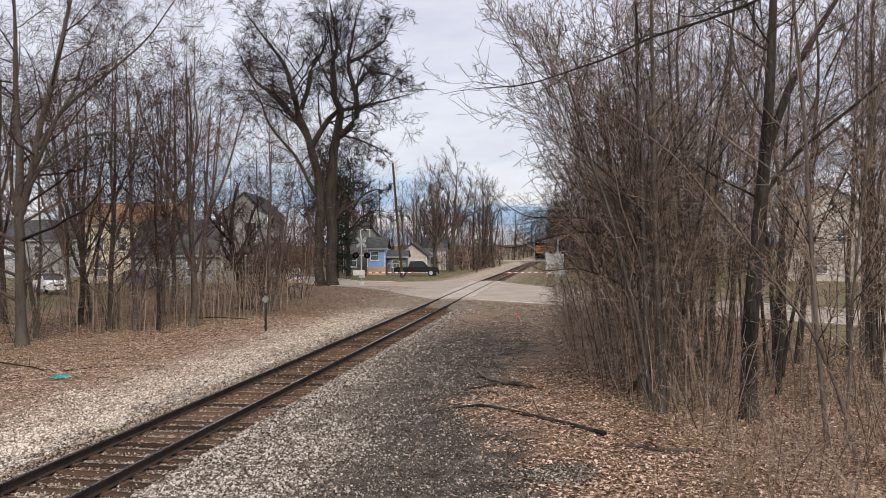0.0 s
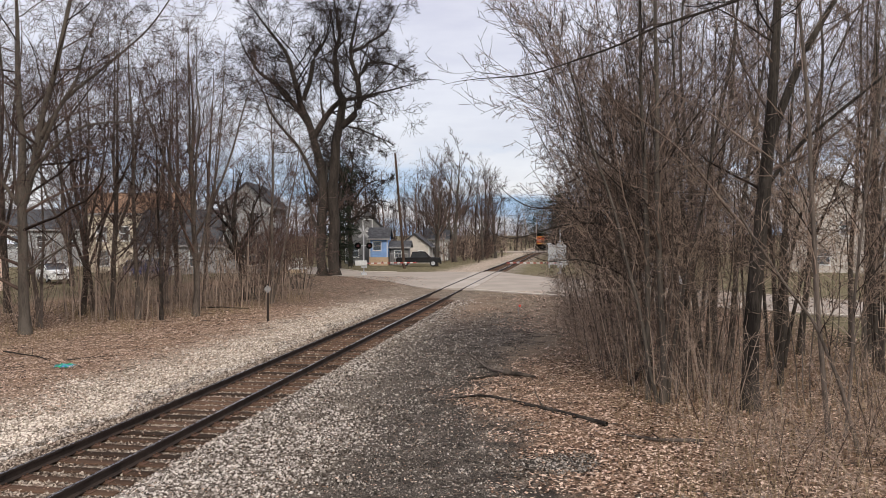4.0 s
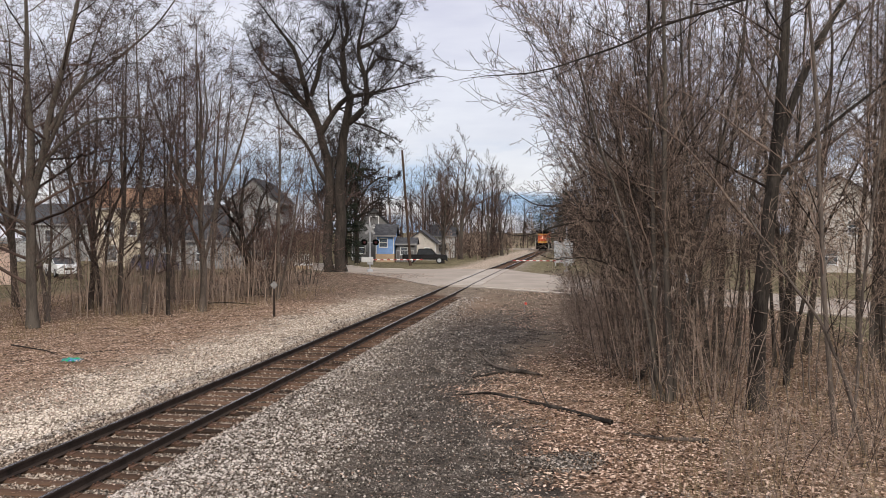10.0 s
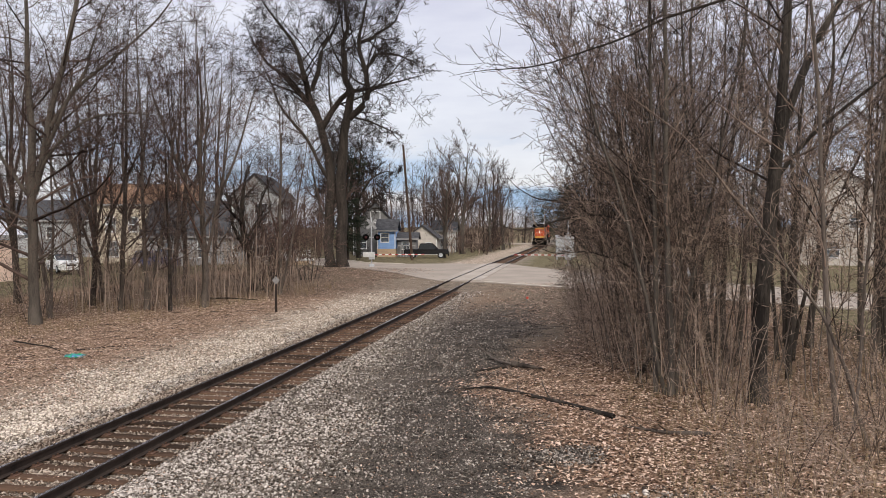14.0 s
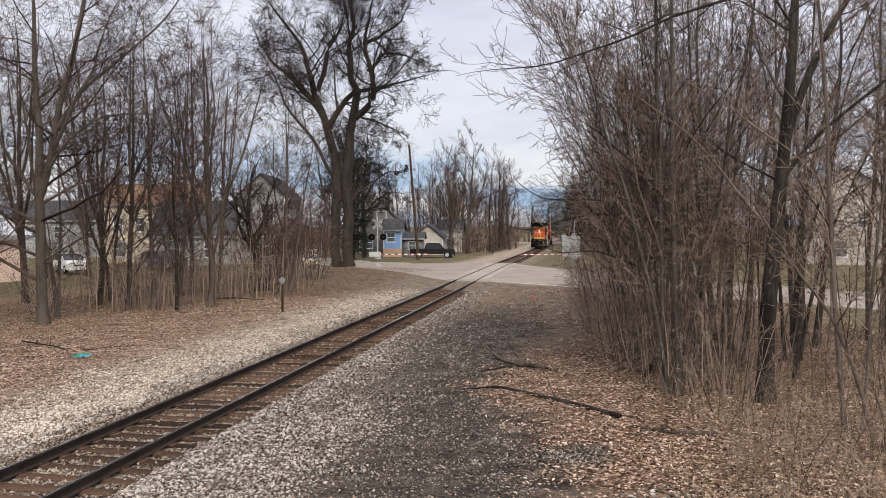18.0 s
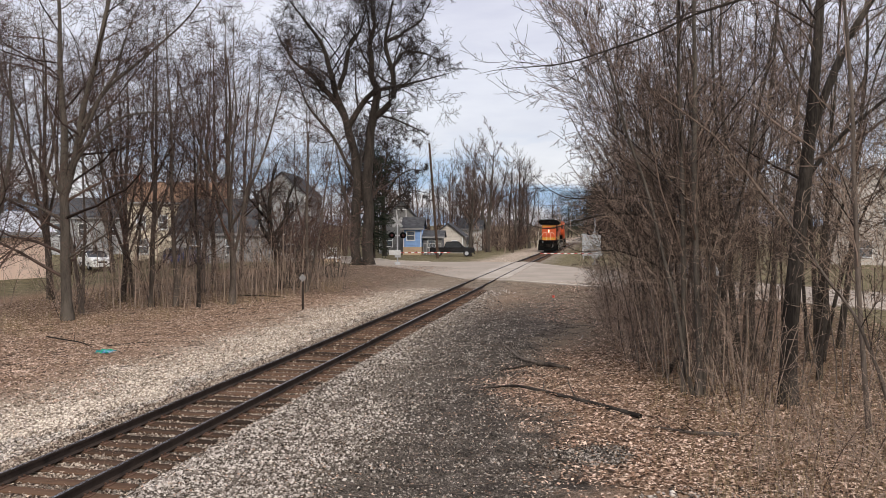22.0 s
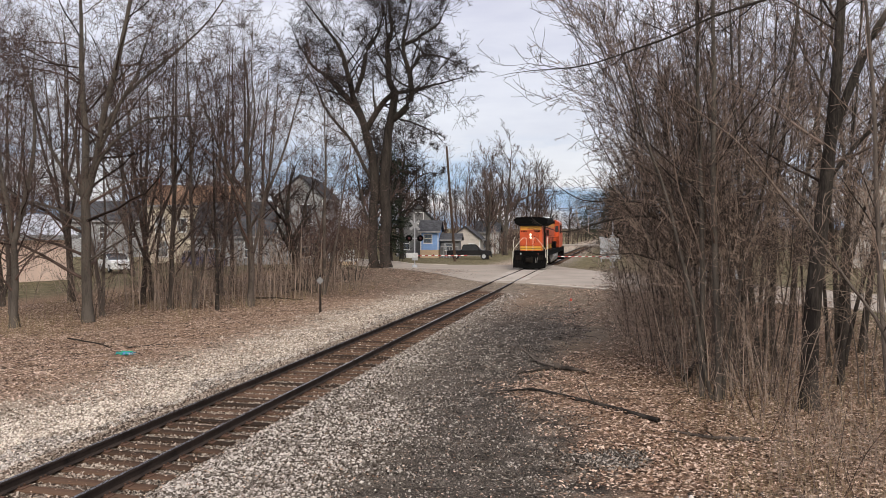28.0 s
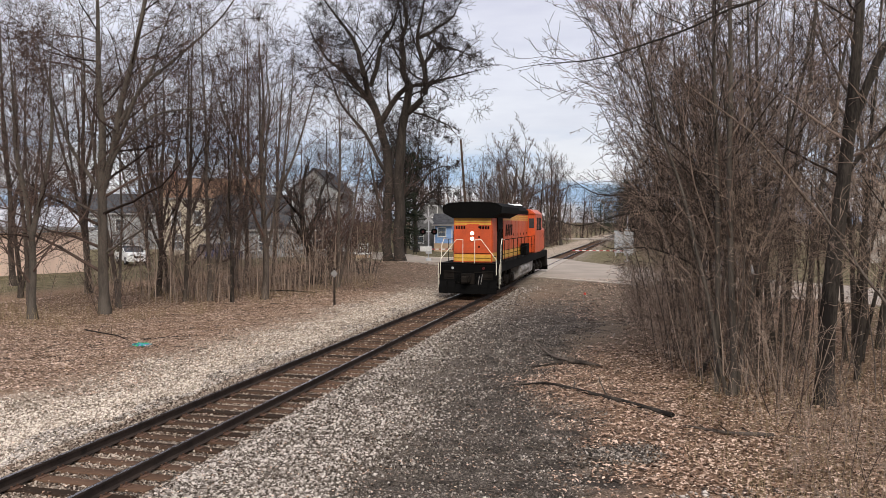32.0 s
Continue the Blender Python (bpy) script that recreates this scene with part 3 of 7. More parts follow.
def straight(h, r, lean=(0.0, 0.0), at=(0.0, 0.0)):
    return [(at[0], at[1], -0.1, r), (at[0] + lean[0] * 0.3, at[1] + lean[1] * 0.3, h * 0.35, r * 0.75), (at[0] + lean[0], at[1] + lean[1], h, 0.010)]


def stem(r, pts, tip=0.02):
    n = len(pts) - 1
    return [(x, y, z, r + (tip - r) * (i / n) ** 1.4) for i, (x, y, z) in enumerate(pts)]


def limb(r, tip, pts, dy=0.0):
    """A limb in the plane of the crown, bowing dy metres out of it towards its end."""
    n = len(pts) - 1
    return stem(r, [(x, dy * (i / n) ** 1.3, z) for i, (x, z) in enumerate(pts)], tip)


big = tree_mesh(3, [
    limb(0.46, 0.34, [(-0.5, -0.1), (-0.6, 3.2), (-0.5, 6.4), (-0.7, 9.7), (-1.1, 11.8), (-1.4, 13.4), (-1.7, 14.2)]),
    limb(0.52, 0.34, [(0.7, -0.1), (0.5, 4.3), (0.4, 8.0), (0.8, 10.7), (1.2, 13.4), (1.6, 15.0), (1.6, 16.8)]),
    limb(0.32, 0.03, [(-1.6, 14.0), (-2.7, 15.6), (-4.1, 16.9), (-4.9, 18.3), (-6.3, 19.2), (-7.8, 20.5), (-9.2, 23.3)], 1.0),
    limb(0.33, 0.03, [(-1.7, 14.2), (-2.2, 15.8), (-2.4, 17.7), (-3.2, 19.3), (-4.1, 21.5), (-5.2, 23.1), (-6.9, 25.9)], -2.5),
    limb(0.24, 0.03, [(-2.3, 16.9), (-1.5, 19.8), (-1.2, 21.9), (-0.2, 23.5), (-1.0, 27.0)], 2.5),
    limb(0.30, 0.03, [(-1.3, 13.3), (-0.1, 15.3), (0.9, 16.3), (2.1, 16.7), (3.7, 16.9), (5.9, 17.2), (8.6, 17.8)], -1.0),
    limb(0.32, 0.03, [(1.6, 16.7), (1.0, 18.7), (0.6, 20.8), (1.1, 22.9), (0.4, 25.6), (-0.2, 28.3)], 2.0),
    limb(0.32, 0.03, [(1.4, 14.2), (2.9, 15.5), (3.4, 17.0), (2.6, 19.2), (2.2, 21.3), (3.1, 23.4), (4.1, 26.5)], -1.5),
    limb(0.19, 0.03, [(2.2, 21.1), (3.7, 21.8), (5.3, 22.6), (6.9, 25.8)], 1.0),
    limb(0.17, 0.03, [(2.6, 18.6), (4.0, 20.2), (5.3, 20.4), (7.2, 19.4)], 2.0),
    limb(0.10, 0.03, [(1.9, 14.3), (4.0, 13.6), (5.4, 12.8), (6.6, 11.8)], -2.0),
    limb(0.17, 0.04, [(-0.8, 8.6), (-1.9, 10.6), (-3.2, 12.6), (-4.6, 14.4), (-5.6, 16.2), (-6.4, 18.4), (-7.8, 20.8)], -1.5),
], SPREADING, 0.014, k=18, wander=0.16, flare=1.25, thick=0.36, bare=2)
plant("twin_trunk_tree", "tall bare dark-barked tree with two trunks beside the street", "tree", -22.69, 71.6, 0, big, BARK_DARK, TWIG_DARK)

GROUP_L = "bare trees left of the line"
shape_a = tree_mesh(11, [straight(14.5, 0.125, (0.5, 0.3))], UPRIGHT, 0.0068, flare=1.3, thick=0.36)
shape_b = tree_mesh(12, [straight(15, 0.12, (-0.6, 0.4)), [(0.1, 0, 0.4, 0.08), (0.9, 0.3, 5, 0.06), (1.6, 0.5, 12, 0.012)]], [(13, 0.12, 0.98, (35, 74), 0.36, 8, 0.11, 0.08)] + FINE, 0.0064, flare=1.3, thick=0.38)
shape_c = tree_mesh(13, [[(0, 0, -0.1, 0.17), (0, 0, 2.2, 0.15), (-0.1, 0, 5, 0.12), (-0.3, 0.3, 9, 0.07), (-0.4, 0.3, 14.5, 0.012)]] + [
    [(0.0, 0, z0, 0.085), (dx * 0.30, dy * 0.30, z0 + 1.6, 0.07), (dx * 0.7, dy * 0.7, z0 + 5.0, 0.045), (dx, dy, z1, 0.010)]
    for dx, dy, z0, z1 in ((1.9, -0.4, 2.2, 13.4), (-2.3, 0.8, 2.9, 13.0), (2.8, 0.9, 4.0, 12.6), (-3.0, -0.6, 4.6, 12.8), (0.9, -1.4, 3.6, 14.0), (-1.0, 1.3, 5.2, 14.4))],
    [(11, 0.2, 0.98, (26, 62), 0.34, 8, 0.09, 0.07), (7, 0.12, 0.98, (30, 66), 0.46, 5, 0.11, 0.04), (4, 0.12, 0.98, (30, 68), 0.60, 3, 0.11, 0.02)], 0.0068, flare=1.3, thick=0.38)
a = plant("tree", "slender bare tree with grey-brown bark at the wood's edge", "tree", -21.9, 34.8, -0.1, shape_a, BARK, TWIG, GROUP_L)
b = plant("tree", "bare tree with two slim upright stems at the wood's edge", "tree", -20.8, 35.2, -0.1, shape_b, BARK, TWIG, GROUP_L)
c = plant("tree", "bare spreading tree with reddish-brown twigs", "tree", -18.5, 36.6, -0.1, shape_c, BARK, TWIG_RED, GROUP_L)
rng, leaning = random.Random(8), random.Random(3)
back_m = tree_mesh(14, [straight(15, 0.15, (0.4, 0.5)), [(0.1, 0, 3.0, 0.09), (1.2, 0.3, 6, 0.07), (2.0, 0.6, 13, 0.012)]], [(12, 0.12, 0.98, (30, 65), 0.38, 8, 0.08, 0.07), (8, 0.10, 0.98, (30, 62), 0.46, 5, 0.09, 0.05), (6, 0.12, 0.98, (30, 62), 0.54, 3, 0.09, 0.04)], 0.009, flare=1.3, thick=0.38)
k_ = plant("tree", "bare grey-brown tree behind the wood's edge", "tree", -23.6, 43, -0.1, back_m, BARK, TWIG, GROUP_L)
for src, x, y, s in ((a, -19.4, 34.9, 0.75), (b, -17.6, 44.5, 0.9), (b, -25.0, 38.0, 1.05), (k_, -25.6, 48, 1.1), (b, -31, 34, 1.0), (k_, -27.5, 56, 1.15), (k_, -31.3, 50, 1.2), (k_, -37, 40, 1.2), (k_, -40, 58, 1.2), (a, -27.3, 30.5, 0.9), (k_, -24.3, 61, 0.95), (k_, -45, 52, 1.0), (b, -23.4, 31.6, 0.9), (c, -29.4, 37.2, 1.1), (c, -24.6, 36.4, 0.9)):
    copy_thing(src, pose(x, y, -0.15, leaning.uniform(-4, 4), leaning.uniform(-5, 5), rng.uniform(0, 360)) @ Matrix.Scale(s, 4))
left = tree_mesh(21, [
    [(0, 0, -0.1, 0.215), (0.0, 0, 3, 0.20), (-0.1, 0, 6.0, 0.18), (-0.35, 0.2, 9, 0.13), (-0.5, 0.3, 17, 0.02)],
    [(0.0, 0, 5.4, 0.16), (0.45, 0.1, 7.2, 0.14), (1.0, 0.1, 9.5, 0.115), (2.1, 0.2, 13.5, 0.08), (3.0, 0.3, 18, 0.02)],
    [(0.75, 0.1, 8.2, 0.09), (1.5, 0.3, 9.6, 0.075), (3.2, 0.4, 10.9, 0.055), (5.2, 0.6, 12.3, 0.035), (7.6, 0.8, 15.5, 0.015)],
    [(0.6, 0.1, 7.4, 0.085), (1.6, -0.2, 8.9, 0.07), (2.9, -0.3, 10.8, 0.05), (4.2, -0.6, 13.6, 0.012)],
    [(0.3, 0.0, 6.2, 0.075), (1.4, -0.3, 7.6, 0.06), (3.0, -0.5, 8.5, 0.05), (4.8, -0.7, 8.6, 0.035), (6.6, -0.9, 8.3, 0.01)],
    [(0.0, 0, 2.6, 0.05), (1.2, -0.2, 3.2, 0.042), (2.2, -0.3, 3.7, 0.032), (3.8, -0.4, 6.2, 0.01)],
    [(-0.1, 0, 5.2, 0.09), (-1.1, -0.3, 6.8, 0.07), (-2.2, -0.4, 9.0, 0.05), (-3.0, -0.6, 12.5, 0.012)],
    [(0.0, 0, 4.2, 0.07), (-1.3, -0.4, 4.9, 0.055), (-2.6, -0.7, 5.2, 0.04), (-4.4, -1.0, 6.4, 0.01)],
], [(24, 0.08, 0.98, (38, 86), 0.32, 8, 0.12, 0.04)] + FINE, 0.0064, k=18, flare=1.3, thick=0.36)
plant("tree", "stout bare tree forking into long leaning limbs", "tree", -22.3, 29.2, -0.1, left, BARK_MID, TWIG, GROUP_L)
fork = tree_mesh(22, [
    [(0, 0, -0.1, 0.155), (0.05, 0, 2, 0.14), (0.0, 0, 3.3, 0.13), (-0.5, 0.1, 5.0, 0.10), (-1.2, 0.2, 12, 0.012)],
    [(0.0, 0, 3.2, 0.12), (0.5, 0.1, 5.0, 0.10), (1.0, 0.3, 12, 0.012)],
], [(22, 0.10, 0.98, (35, 82), 0.34, 8, 0.12, 0.05)] + FINE, 0.0064, k=16, flare=1.4, thick=0.30)
plant("tree", "bare tree forked at head height with grey bark", "tree", -23.7, 26.6, -0.1, fork, BARK_MID, TWIG, GROUP_L)
snag = tree_mesh(23, [[(0, 0, -0.1, 0.36), (-0.3, 0, 1.2, 0.25), (-0.9, 0, 3.2, 0.2), (-1.2, 0.2, 5.0, 0.16), (-0.8, 0.4, 8, 0.02)], [(-0.8, 0, 2.7, 0.12), (-1.7, 0, 4.0, 0.1), (-2.3, 0.3, 7, 0.02)], [(-0.9, 0, 3.0, 0.11), (-0.1, 0.2, 4.6, 0.09), (0.9, 0.3, 7.5, 0.02)]], [(8, 0.25, 0.98, (28, 65), 0.42, 7, 0.15, 0.05)] + FINE, 0.007, k=14, flare=1.3, thick=0.6)
plant("tree", "low crooked dark tree leaning beside the litter bank", "tree", -20.0, 46.9, -0.1, snag, BARK_DARK, TWIG_DARK, GROUP_L)

# ---- thicket right of the line ----
GROUP_R = "bare trees of the thicket"
BUSHY = [(15, 0.26, 0.98, (24, 56), 0.30, 7, 0.07, 0.06), (7, 0.12, 0.98, (26, 58), 0.42, 5, 0.08, 0.05), (5, 0.12, 0.98, (26, 60), 0.46, 3, 0.09, 0.05)]
HIGH = [(18, 0.30, 0.98, (28, 64), 0.30, 8, 0.08, 0.06)] + BUSHY[1:]


def coppice(seed, n, r, h, out, lean):
    """Stems that rise from one stool, bow outwards by out metres and lean by (x, y), with upswept shoots."""
    g_ = np.random.default_rng(seed)
    stems = []
    for i in range(n):
        a_, w = i * 2.4 + g_.uniform(-0.4, 0.4), g_.uniform(0.5, 1.1)
        c_, s_, hh = math.cos(a_) * w, math.sin(a_) * w, h * g_.uniform(0.7, 1.1)
        rr = r * g_.uniform(0.6, 1.15)
        stems.append([(0.25 * c_, 0.25 * s_, -0.1, rr), (0.25 * c_ + out * 0.18 * c_ + lean[0] * 0.1, 0.25 * s_ + out * 0.18 * s_ + lean[1] * 0.1, hh * 0.3, rr * 0.85),
                      (out * 0.55 * c_ + lean[0] * 0.45, out * 0.55 * s_ + lean[1] * 0.45, hh * 0.65, rr * 0.6), (out * c_ + lean[0], out * s_ + lean[1], hh, 0.008)])
    return tree_mesh(seed, stems, BUSHY, 0.0055, k=12, wander=0.05, flare=1.2, thick=0.42)


main_trunk = tree_mesh(33, [
    stem(0.185, [(0, 0, -0.1), (0.05, 0, 2.1), (0.12, 0, 3.6), (0.26, 0, 4.9), (0.42, 0, 6.5), (0.52, 0, 7.9), (0.58, 0, 9.7), (0.7, 0.3, 13)], 0.05),
    stem(0.105, [(0.38, 0, 5.9), (0.55, 0, 6.7), (0.98, 0, 7.6), (1.5, 0.1, 8.7), (2.2, 0.2, 9.8), (3.2, 0.4, 12.5)]),
    stem(0.05, [(0.3, 0, 5.0), (1.0, -0.2, 6.0), (2.0, -0.3, 6.8), (3.4, -0.3, 8.0)]),
], [(16, 0.30, 0.98, (30, 68), 0.28, 9, 0.08, 0.06)] + BUSHY[1:], 0.0055, flare=1.3, thick=0.26, wander=0.03)
plant("tree", "bare tree with a thick grey trunk in the thicket", "tree", 3.99, 18.4, 0, main_trunk, BARK_MID, TWIG_PALE, GROUP_R)
pair = tree_mesh(34, [
    stem(0.078, [(0, 0, -0.1), (-0.06, 0, 2.1), (-0.12, 0, 3.7), (-0.17, 0, 6.9), (-0.2, 0, 8.5), (-0.2, 0.2, 12)], 0.03),
    stem(0.062, [(-0.30, 0.2, -0.1), (-0.32, 0.2, 2.5), (-0.36, 0.2, 5.0), (-0.5, 0.2, 7.6), (-0.55, 0.3, 11.5)], 0.03),
    stem(0.05, [(0.1, 0.1, -0.05), (0.5, 0.3, 2.5), (1.2, 0.5, 6.0), (1.9, 0.9, 10)]),
    stem(0.045, [(-0.1, 0, -0.05), (-0.6, -0.1, 2.5), (-1.3, 0.2, 5.0), (-2.3, 0.3, 8.5)]),
], BUSHY, 0.0055, flare=1.3, thick=0.36, wander=0.03)
plant("tree", "bare tree with two parallel slim trunks", "tree", 2.16, 19.0, 0, pair, BARK_MID, TWIG_PALE, GROUP_R)
trio = tree_mesh(35, [
    stem(0.105, [(-0.3, -0.1, -0.1), (-0.5, -0.1, 1.7), (-0.6, 0, 4.0), (-0.73, 0, 6.7), (-0.9, 0, 8.6), (-0.8, 0.2, 13)]),
    stem(0.095, [(0.2, 0, -0.1), (0.1, 0, 2.0), (0.12, 0, 3.7), (0.25, 0, 5.7), (0.5, 0, 7.6), (0.9, 0.2, 12.5)]),
    stem(0.085, [(0.4, -0.6, -0.1), (0.5, -0.6, 2.7), (0.8, -0.5, 5.1), (1.2, -0.4, 7.5), (1.9, -0.3, 12)]),
], [(14, 0.26, 0.98, (26, 62), 0.28, 8, 0.08, 0.06)] + BUSHY[1:], 0.0055, flare=1.3, thick=0.40, wander=0.04)
tr = plant("tree", "bare clump of three grey trunks in the thicket", "tree", 4.1, 24.0, 0, trio, BARK_MID, TWIG_PALE, GROUP_R)
for x, y, rz_, s in ((7.2, 27.5, 160, 1.05), (10.5, 29.5, 250, 1.1), (5.2, 37.0, 20, 1.1)):
    copy_thing(tr, pose(x, y, 0, 0, 0, rz_) @ Matrix.Scale(s, 4))
leaner = tree_mesh(36, [
    stem(0.075, [(0, 0, -0.1), (0.05, 0, 2.7), (0.2, 0, 4.7), (0.6, 0, 6.6), (1.3, 0.2, 8.6), (2.6, 0.5, 11)]),
    stem(0.060, [(0.2, 0.2, -0.1), (0.7, 0.4, 2.5), (1.6, 0.7, 5.0), (3.4, 1.0, 8.5)]),
    stem(0.055, [(-0.2, 0.1, -0.1), (-0.4, 0.3, 3.0), (-0.5, 0.5, 6.0), (-0.4, 0.8, 11)]),
], BUSHY, 0.0055, flare=1.3, thick=0.40, wander=0.03)
ln = plant("tree", "bare clump of trunks leaning outwards in the thicket", "tree", 6.06, 24.4, 0, leaner, BARK_MID, TWIG_PALE, GROUP_R)
copy_thing(ln, pose(8.0, 20.6, 0, 0, 0, 10) @ Matrix.Scale(0.8, 4))
copy_thing(ln, pose(9.5, 27.0, 0, 0, 0, 300))
high_m = tree_mesh(44, [stem(0.075, [(0, 0, -0.1), (0.1, 0, 3.5), (0.3, 0.1, 7.0), (0.8, 0.2, 13.5)], 0.012), stem(0.05, [(0.1, 0, 2.6), (0.5, 0.1, 4.6), (1.2, 0.1, 7.0), (2.2, 0.2, 11)], 0.012)], HIGH, 0.0055, flare=1.3, thick=0.40, wander=0.04)
hi = plant("tree", "slim forked bare tree with a high twiggy crown", "tree", 8.6, 22.0, 0, high_m, BARK_MID, TWIG_PALE, GROUP_R)
for x, y, rz_, s in ((11.6, 24.5, 300, 1.05), (9.0, 26.0, 50, 1.0), (12.8, 29.0, 160, 1.1), (5.4, 21.5, 15, 0.9), (3.2, 22.2, 130, 0.95), (4.6, 27.5, 40, 1.0)):
    copy_thing(hi, pose(x, y, 0, 0, 0, rz_) @ Matrix.Scale(s, 4))
reach_m = tree_mesh(45, [
    stem(0.06, [(2.3, 0.6, -0.1), (2.1, 0.5, 1.8), (1.9, 0.3, 3.2), (1.9, 0.3, 6.5), (1.6, 0.4, 9)], 0.012),
    stem(0.036, [(1.9, 0.3, 3.0), (1.3, 0.1, 4.0), (0.81, 0, 4.32), (-0.11, 0, 4.27), (-0.66, -0.1, 4.11), (-1.13, -0.1, 3.93), (-1.68, 0, 3.83), (-2.16, 0, 3.99), (-2.56, 0.1, 4.31)], 0.006),
    stem(0.030, [(1.9, 0.4, 4.0), (0.9, 0.4, 4.6), (0.0, 0.3, 4.75), (-0.9, 0.2, 4.7), (-1.5, 0.2, 4.9), (-2.0, 0.3, 5.4)], 0.006),
    stem(0.026, [(1.9, 0.3, 2.4), (1.0, 0.2, 3.1), (0.2, 0.1, 3.3), (-0.6, 0, 3.2), (-1.1, 0, 3.4)], 0.005),
], [(16, 0.12, 0.98, (30, 75), 0.26, 7, 0.15, 0.03), (5, 0.15, 0.98, (30, 70), 0.5, 5, 0.14, 0.02), (3, 0.2, 0.98, (25, 65), 0.6, 3, 0.13, 0.01)], 0.0035, k=22, flare=1.2, thick=0.34)
plant("tree", "small bare tree with long limbs reaching over the clearing", "tree", 0.0, 22.0, 0, reach_m, BARK_DARK, TWIG_DARK, GROUP_R)
ed = plant("tree", "bare many-stemmed clump leaning out over the clearing", "tree", 1.5, 24.0, 0, coppice(39, 8, 0.036, 10.5, 1.8, (-1.5, -0.6)), BARK, TWIG_PALE, GROUP_R)
fan = plant("tree", "bare many-stemmed clump of upswept brown shoots", "tree", 2.4, 26.4, 0, coppice(40, 7, 0.042, 11.5, 2.0, (-0.7, -0.3)), BARK, TWIG_PALE, GROUP_R)
for src, x, y, rz_, s in ((ed, 1.9, 28.6, 15, 1.05), (ed, 2.2, 21.2, -10, 0.9), (fan, 3.9, 30.2, 60, 1.05), (fan, 6.8, 31.5, 120, 1.1), (fan, 3.1, 23.4, 290, 0.95), (fan, 8.8, 24.0, 160, 1.0)):
    copy_thing(src, pose(x, y, 0, 0, 0, rz_) @ Matrix.Scale(s, 4))
near_stem = tree_mesh(37, [
    stem(0.05, [(0, 0, -0.1), (-0.13, 0, 1.8), (-0.30, 0, 4.0), (-0.42, 0, 6.2), (-0.55, 0, 8.3), (-0.6, 0.2, 10)]),
    stem(0.034, [(0.15, -1.2, -0.1), (-0.2, -1.2, 1.4), (-0.6, -1.1, 2.3), (-1.15, -1.0, 3.2), (-1.9, -0.9, 4.4)]),
    stem(0.03, [(0.2, -0.2, -0.1), (0.4, 0, 2.5), (0.8, 0.2, 5.5), (1.4, 0.6, 9)]),
], BUSHY[:1] + [(6, 0.12, 0.98, (24, 54), 0.45, 6, 0.08, 0.06), (4, 0.15, 0.98, (24, 56), 0.45, 4, 0.09, 0.04)], 0.004, flare=1.2, thick=0.34, wander=0.03)
plant("sapling", "thin bare saplings leaning apart beside the thicket", "sapling", 4.96, 16.1, 0, near_stem, BARK, TWIG_PALE, GROUP_R)
over = tree_mesh(38, [
    stem(0.16, [(4.6, -4.0, -0.1), (4.6, -4.0, 4), (4.4, -3.8, 7), (4.0, -3.5, 11)]),
    stem(0.023, [(4.4, -3.8, 6.6), (3.4, -1.5, 7.2), (2.04, 0, 7.06), (1.54, 0, 6.86), (0.73, 0, 6.6), (-0.18, 0.2, 6.36), (-0.7, 0.1, 6.16), (-1.3, 0, 6.2), (-1.8, -0.1, 6.08)], 0.002),
], [(20, 0.30, 0.99, (25, 65), 0.20, 8, 0.16, 0.02), (6, 0.15, 0.98, (25, 60), 0.45, 6, 0.16, 0.04), (3, 0.2, 0.98, (25, 60), 0.5, 4, 0.14, 0.07)], 0.003, k=30, flare=1.3, wander=0.05, thick=0.6)
plant("tree", "bare tree reaching one long limb over the clearing", "tree", 0, 11.0, 0, over, BARK_DARK, TWIG_DARK, GROUP_R)


def fan_of(n, r, spread, h):
    out = []
    for i in range(n):
        c_, s_ = math.cos(i * 2.4), math.sin(i * 2.4)
        w = spread * (0.6 + 0.12 * (i % 5))
        out.append([(0.3 * w * c_, 0.3 * w * s_, -0.05, r), (0.7 * w * c_, 0.7 * w * s_, h * 0.5, r * 0.75), (w * c_, w * s_, h * (0.7 + 0.1 * (i % 4)), r * 0.25)])
    return out


shrub_m = tree_mesh(41, fan_of(9, 0.013, 1.7, 4.2), [(10, 0.08, 0.98, (38, 84), 0.34, 6, 0.11, 0.03), (5, 0.15, 0.98, (30, 70), 0.48, 4, 0.12, 0.02), (3, 0.2, 0.98, (28, 62), 0.5, 3, 0.10, 0.03)], 0.0042, k=10, flare=1.0, wander=0.04)
s0 = plant("shrub", "dense bare shrub of thin pinkish-brown stems", "shrub", 1.4, 24.0, 0, shrub_m, SHRUB, SHRUB, "shrubs of the thicket")
for x, y, s in ((0.6, 27, 0.9), (1.0, 31, 1.0), (2.2, 28, 1.1), (2.6, 23.0, 0.9), (2.0, 35, 1.1), (1.7, 20.6, 0.75), (3.4, 20.0, 0.8), (0.3, 29, 0.7), (0.5, 25.4, 0.75), (1.1, 22.6, 0.7), (0.4, 32.5, 0.8)):
    copy_thing(s0, pose(x, y, 0, 0, 0, rng.uniform(0, 360)) @ Matrix.Scale(s, 4))
screen_m = tree_mesh(46, fan_of(6, 0.014, 1.9, 6.8), [(12, 0.30, 0.98, (28, 66), 0.34, 7, 0.09, 0.05), (7, 0.12, 0.98, (28, 66), 0.46, 5, 0.10, 0.04), (3, 0.2, 0.98, (28, 62), 0.55, 3, 0.10, 0.03)], 0.0042, k=12, flare=1.0, wander=0.05)
sc0 = plant("shrub", "tall bare shrub of fine pale shoots before the trunks", "shrub", 2.2, 19.6, 0, screen_m, BARK, SHRUB, "shrubs of the thicket")
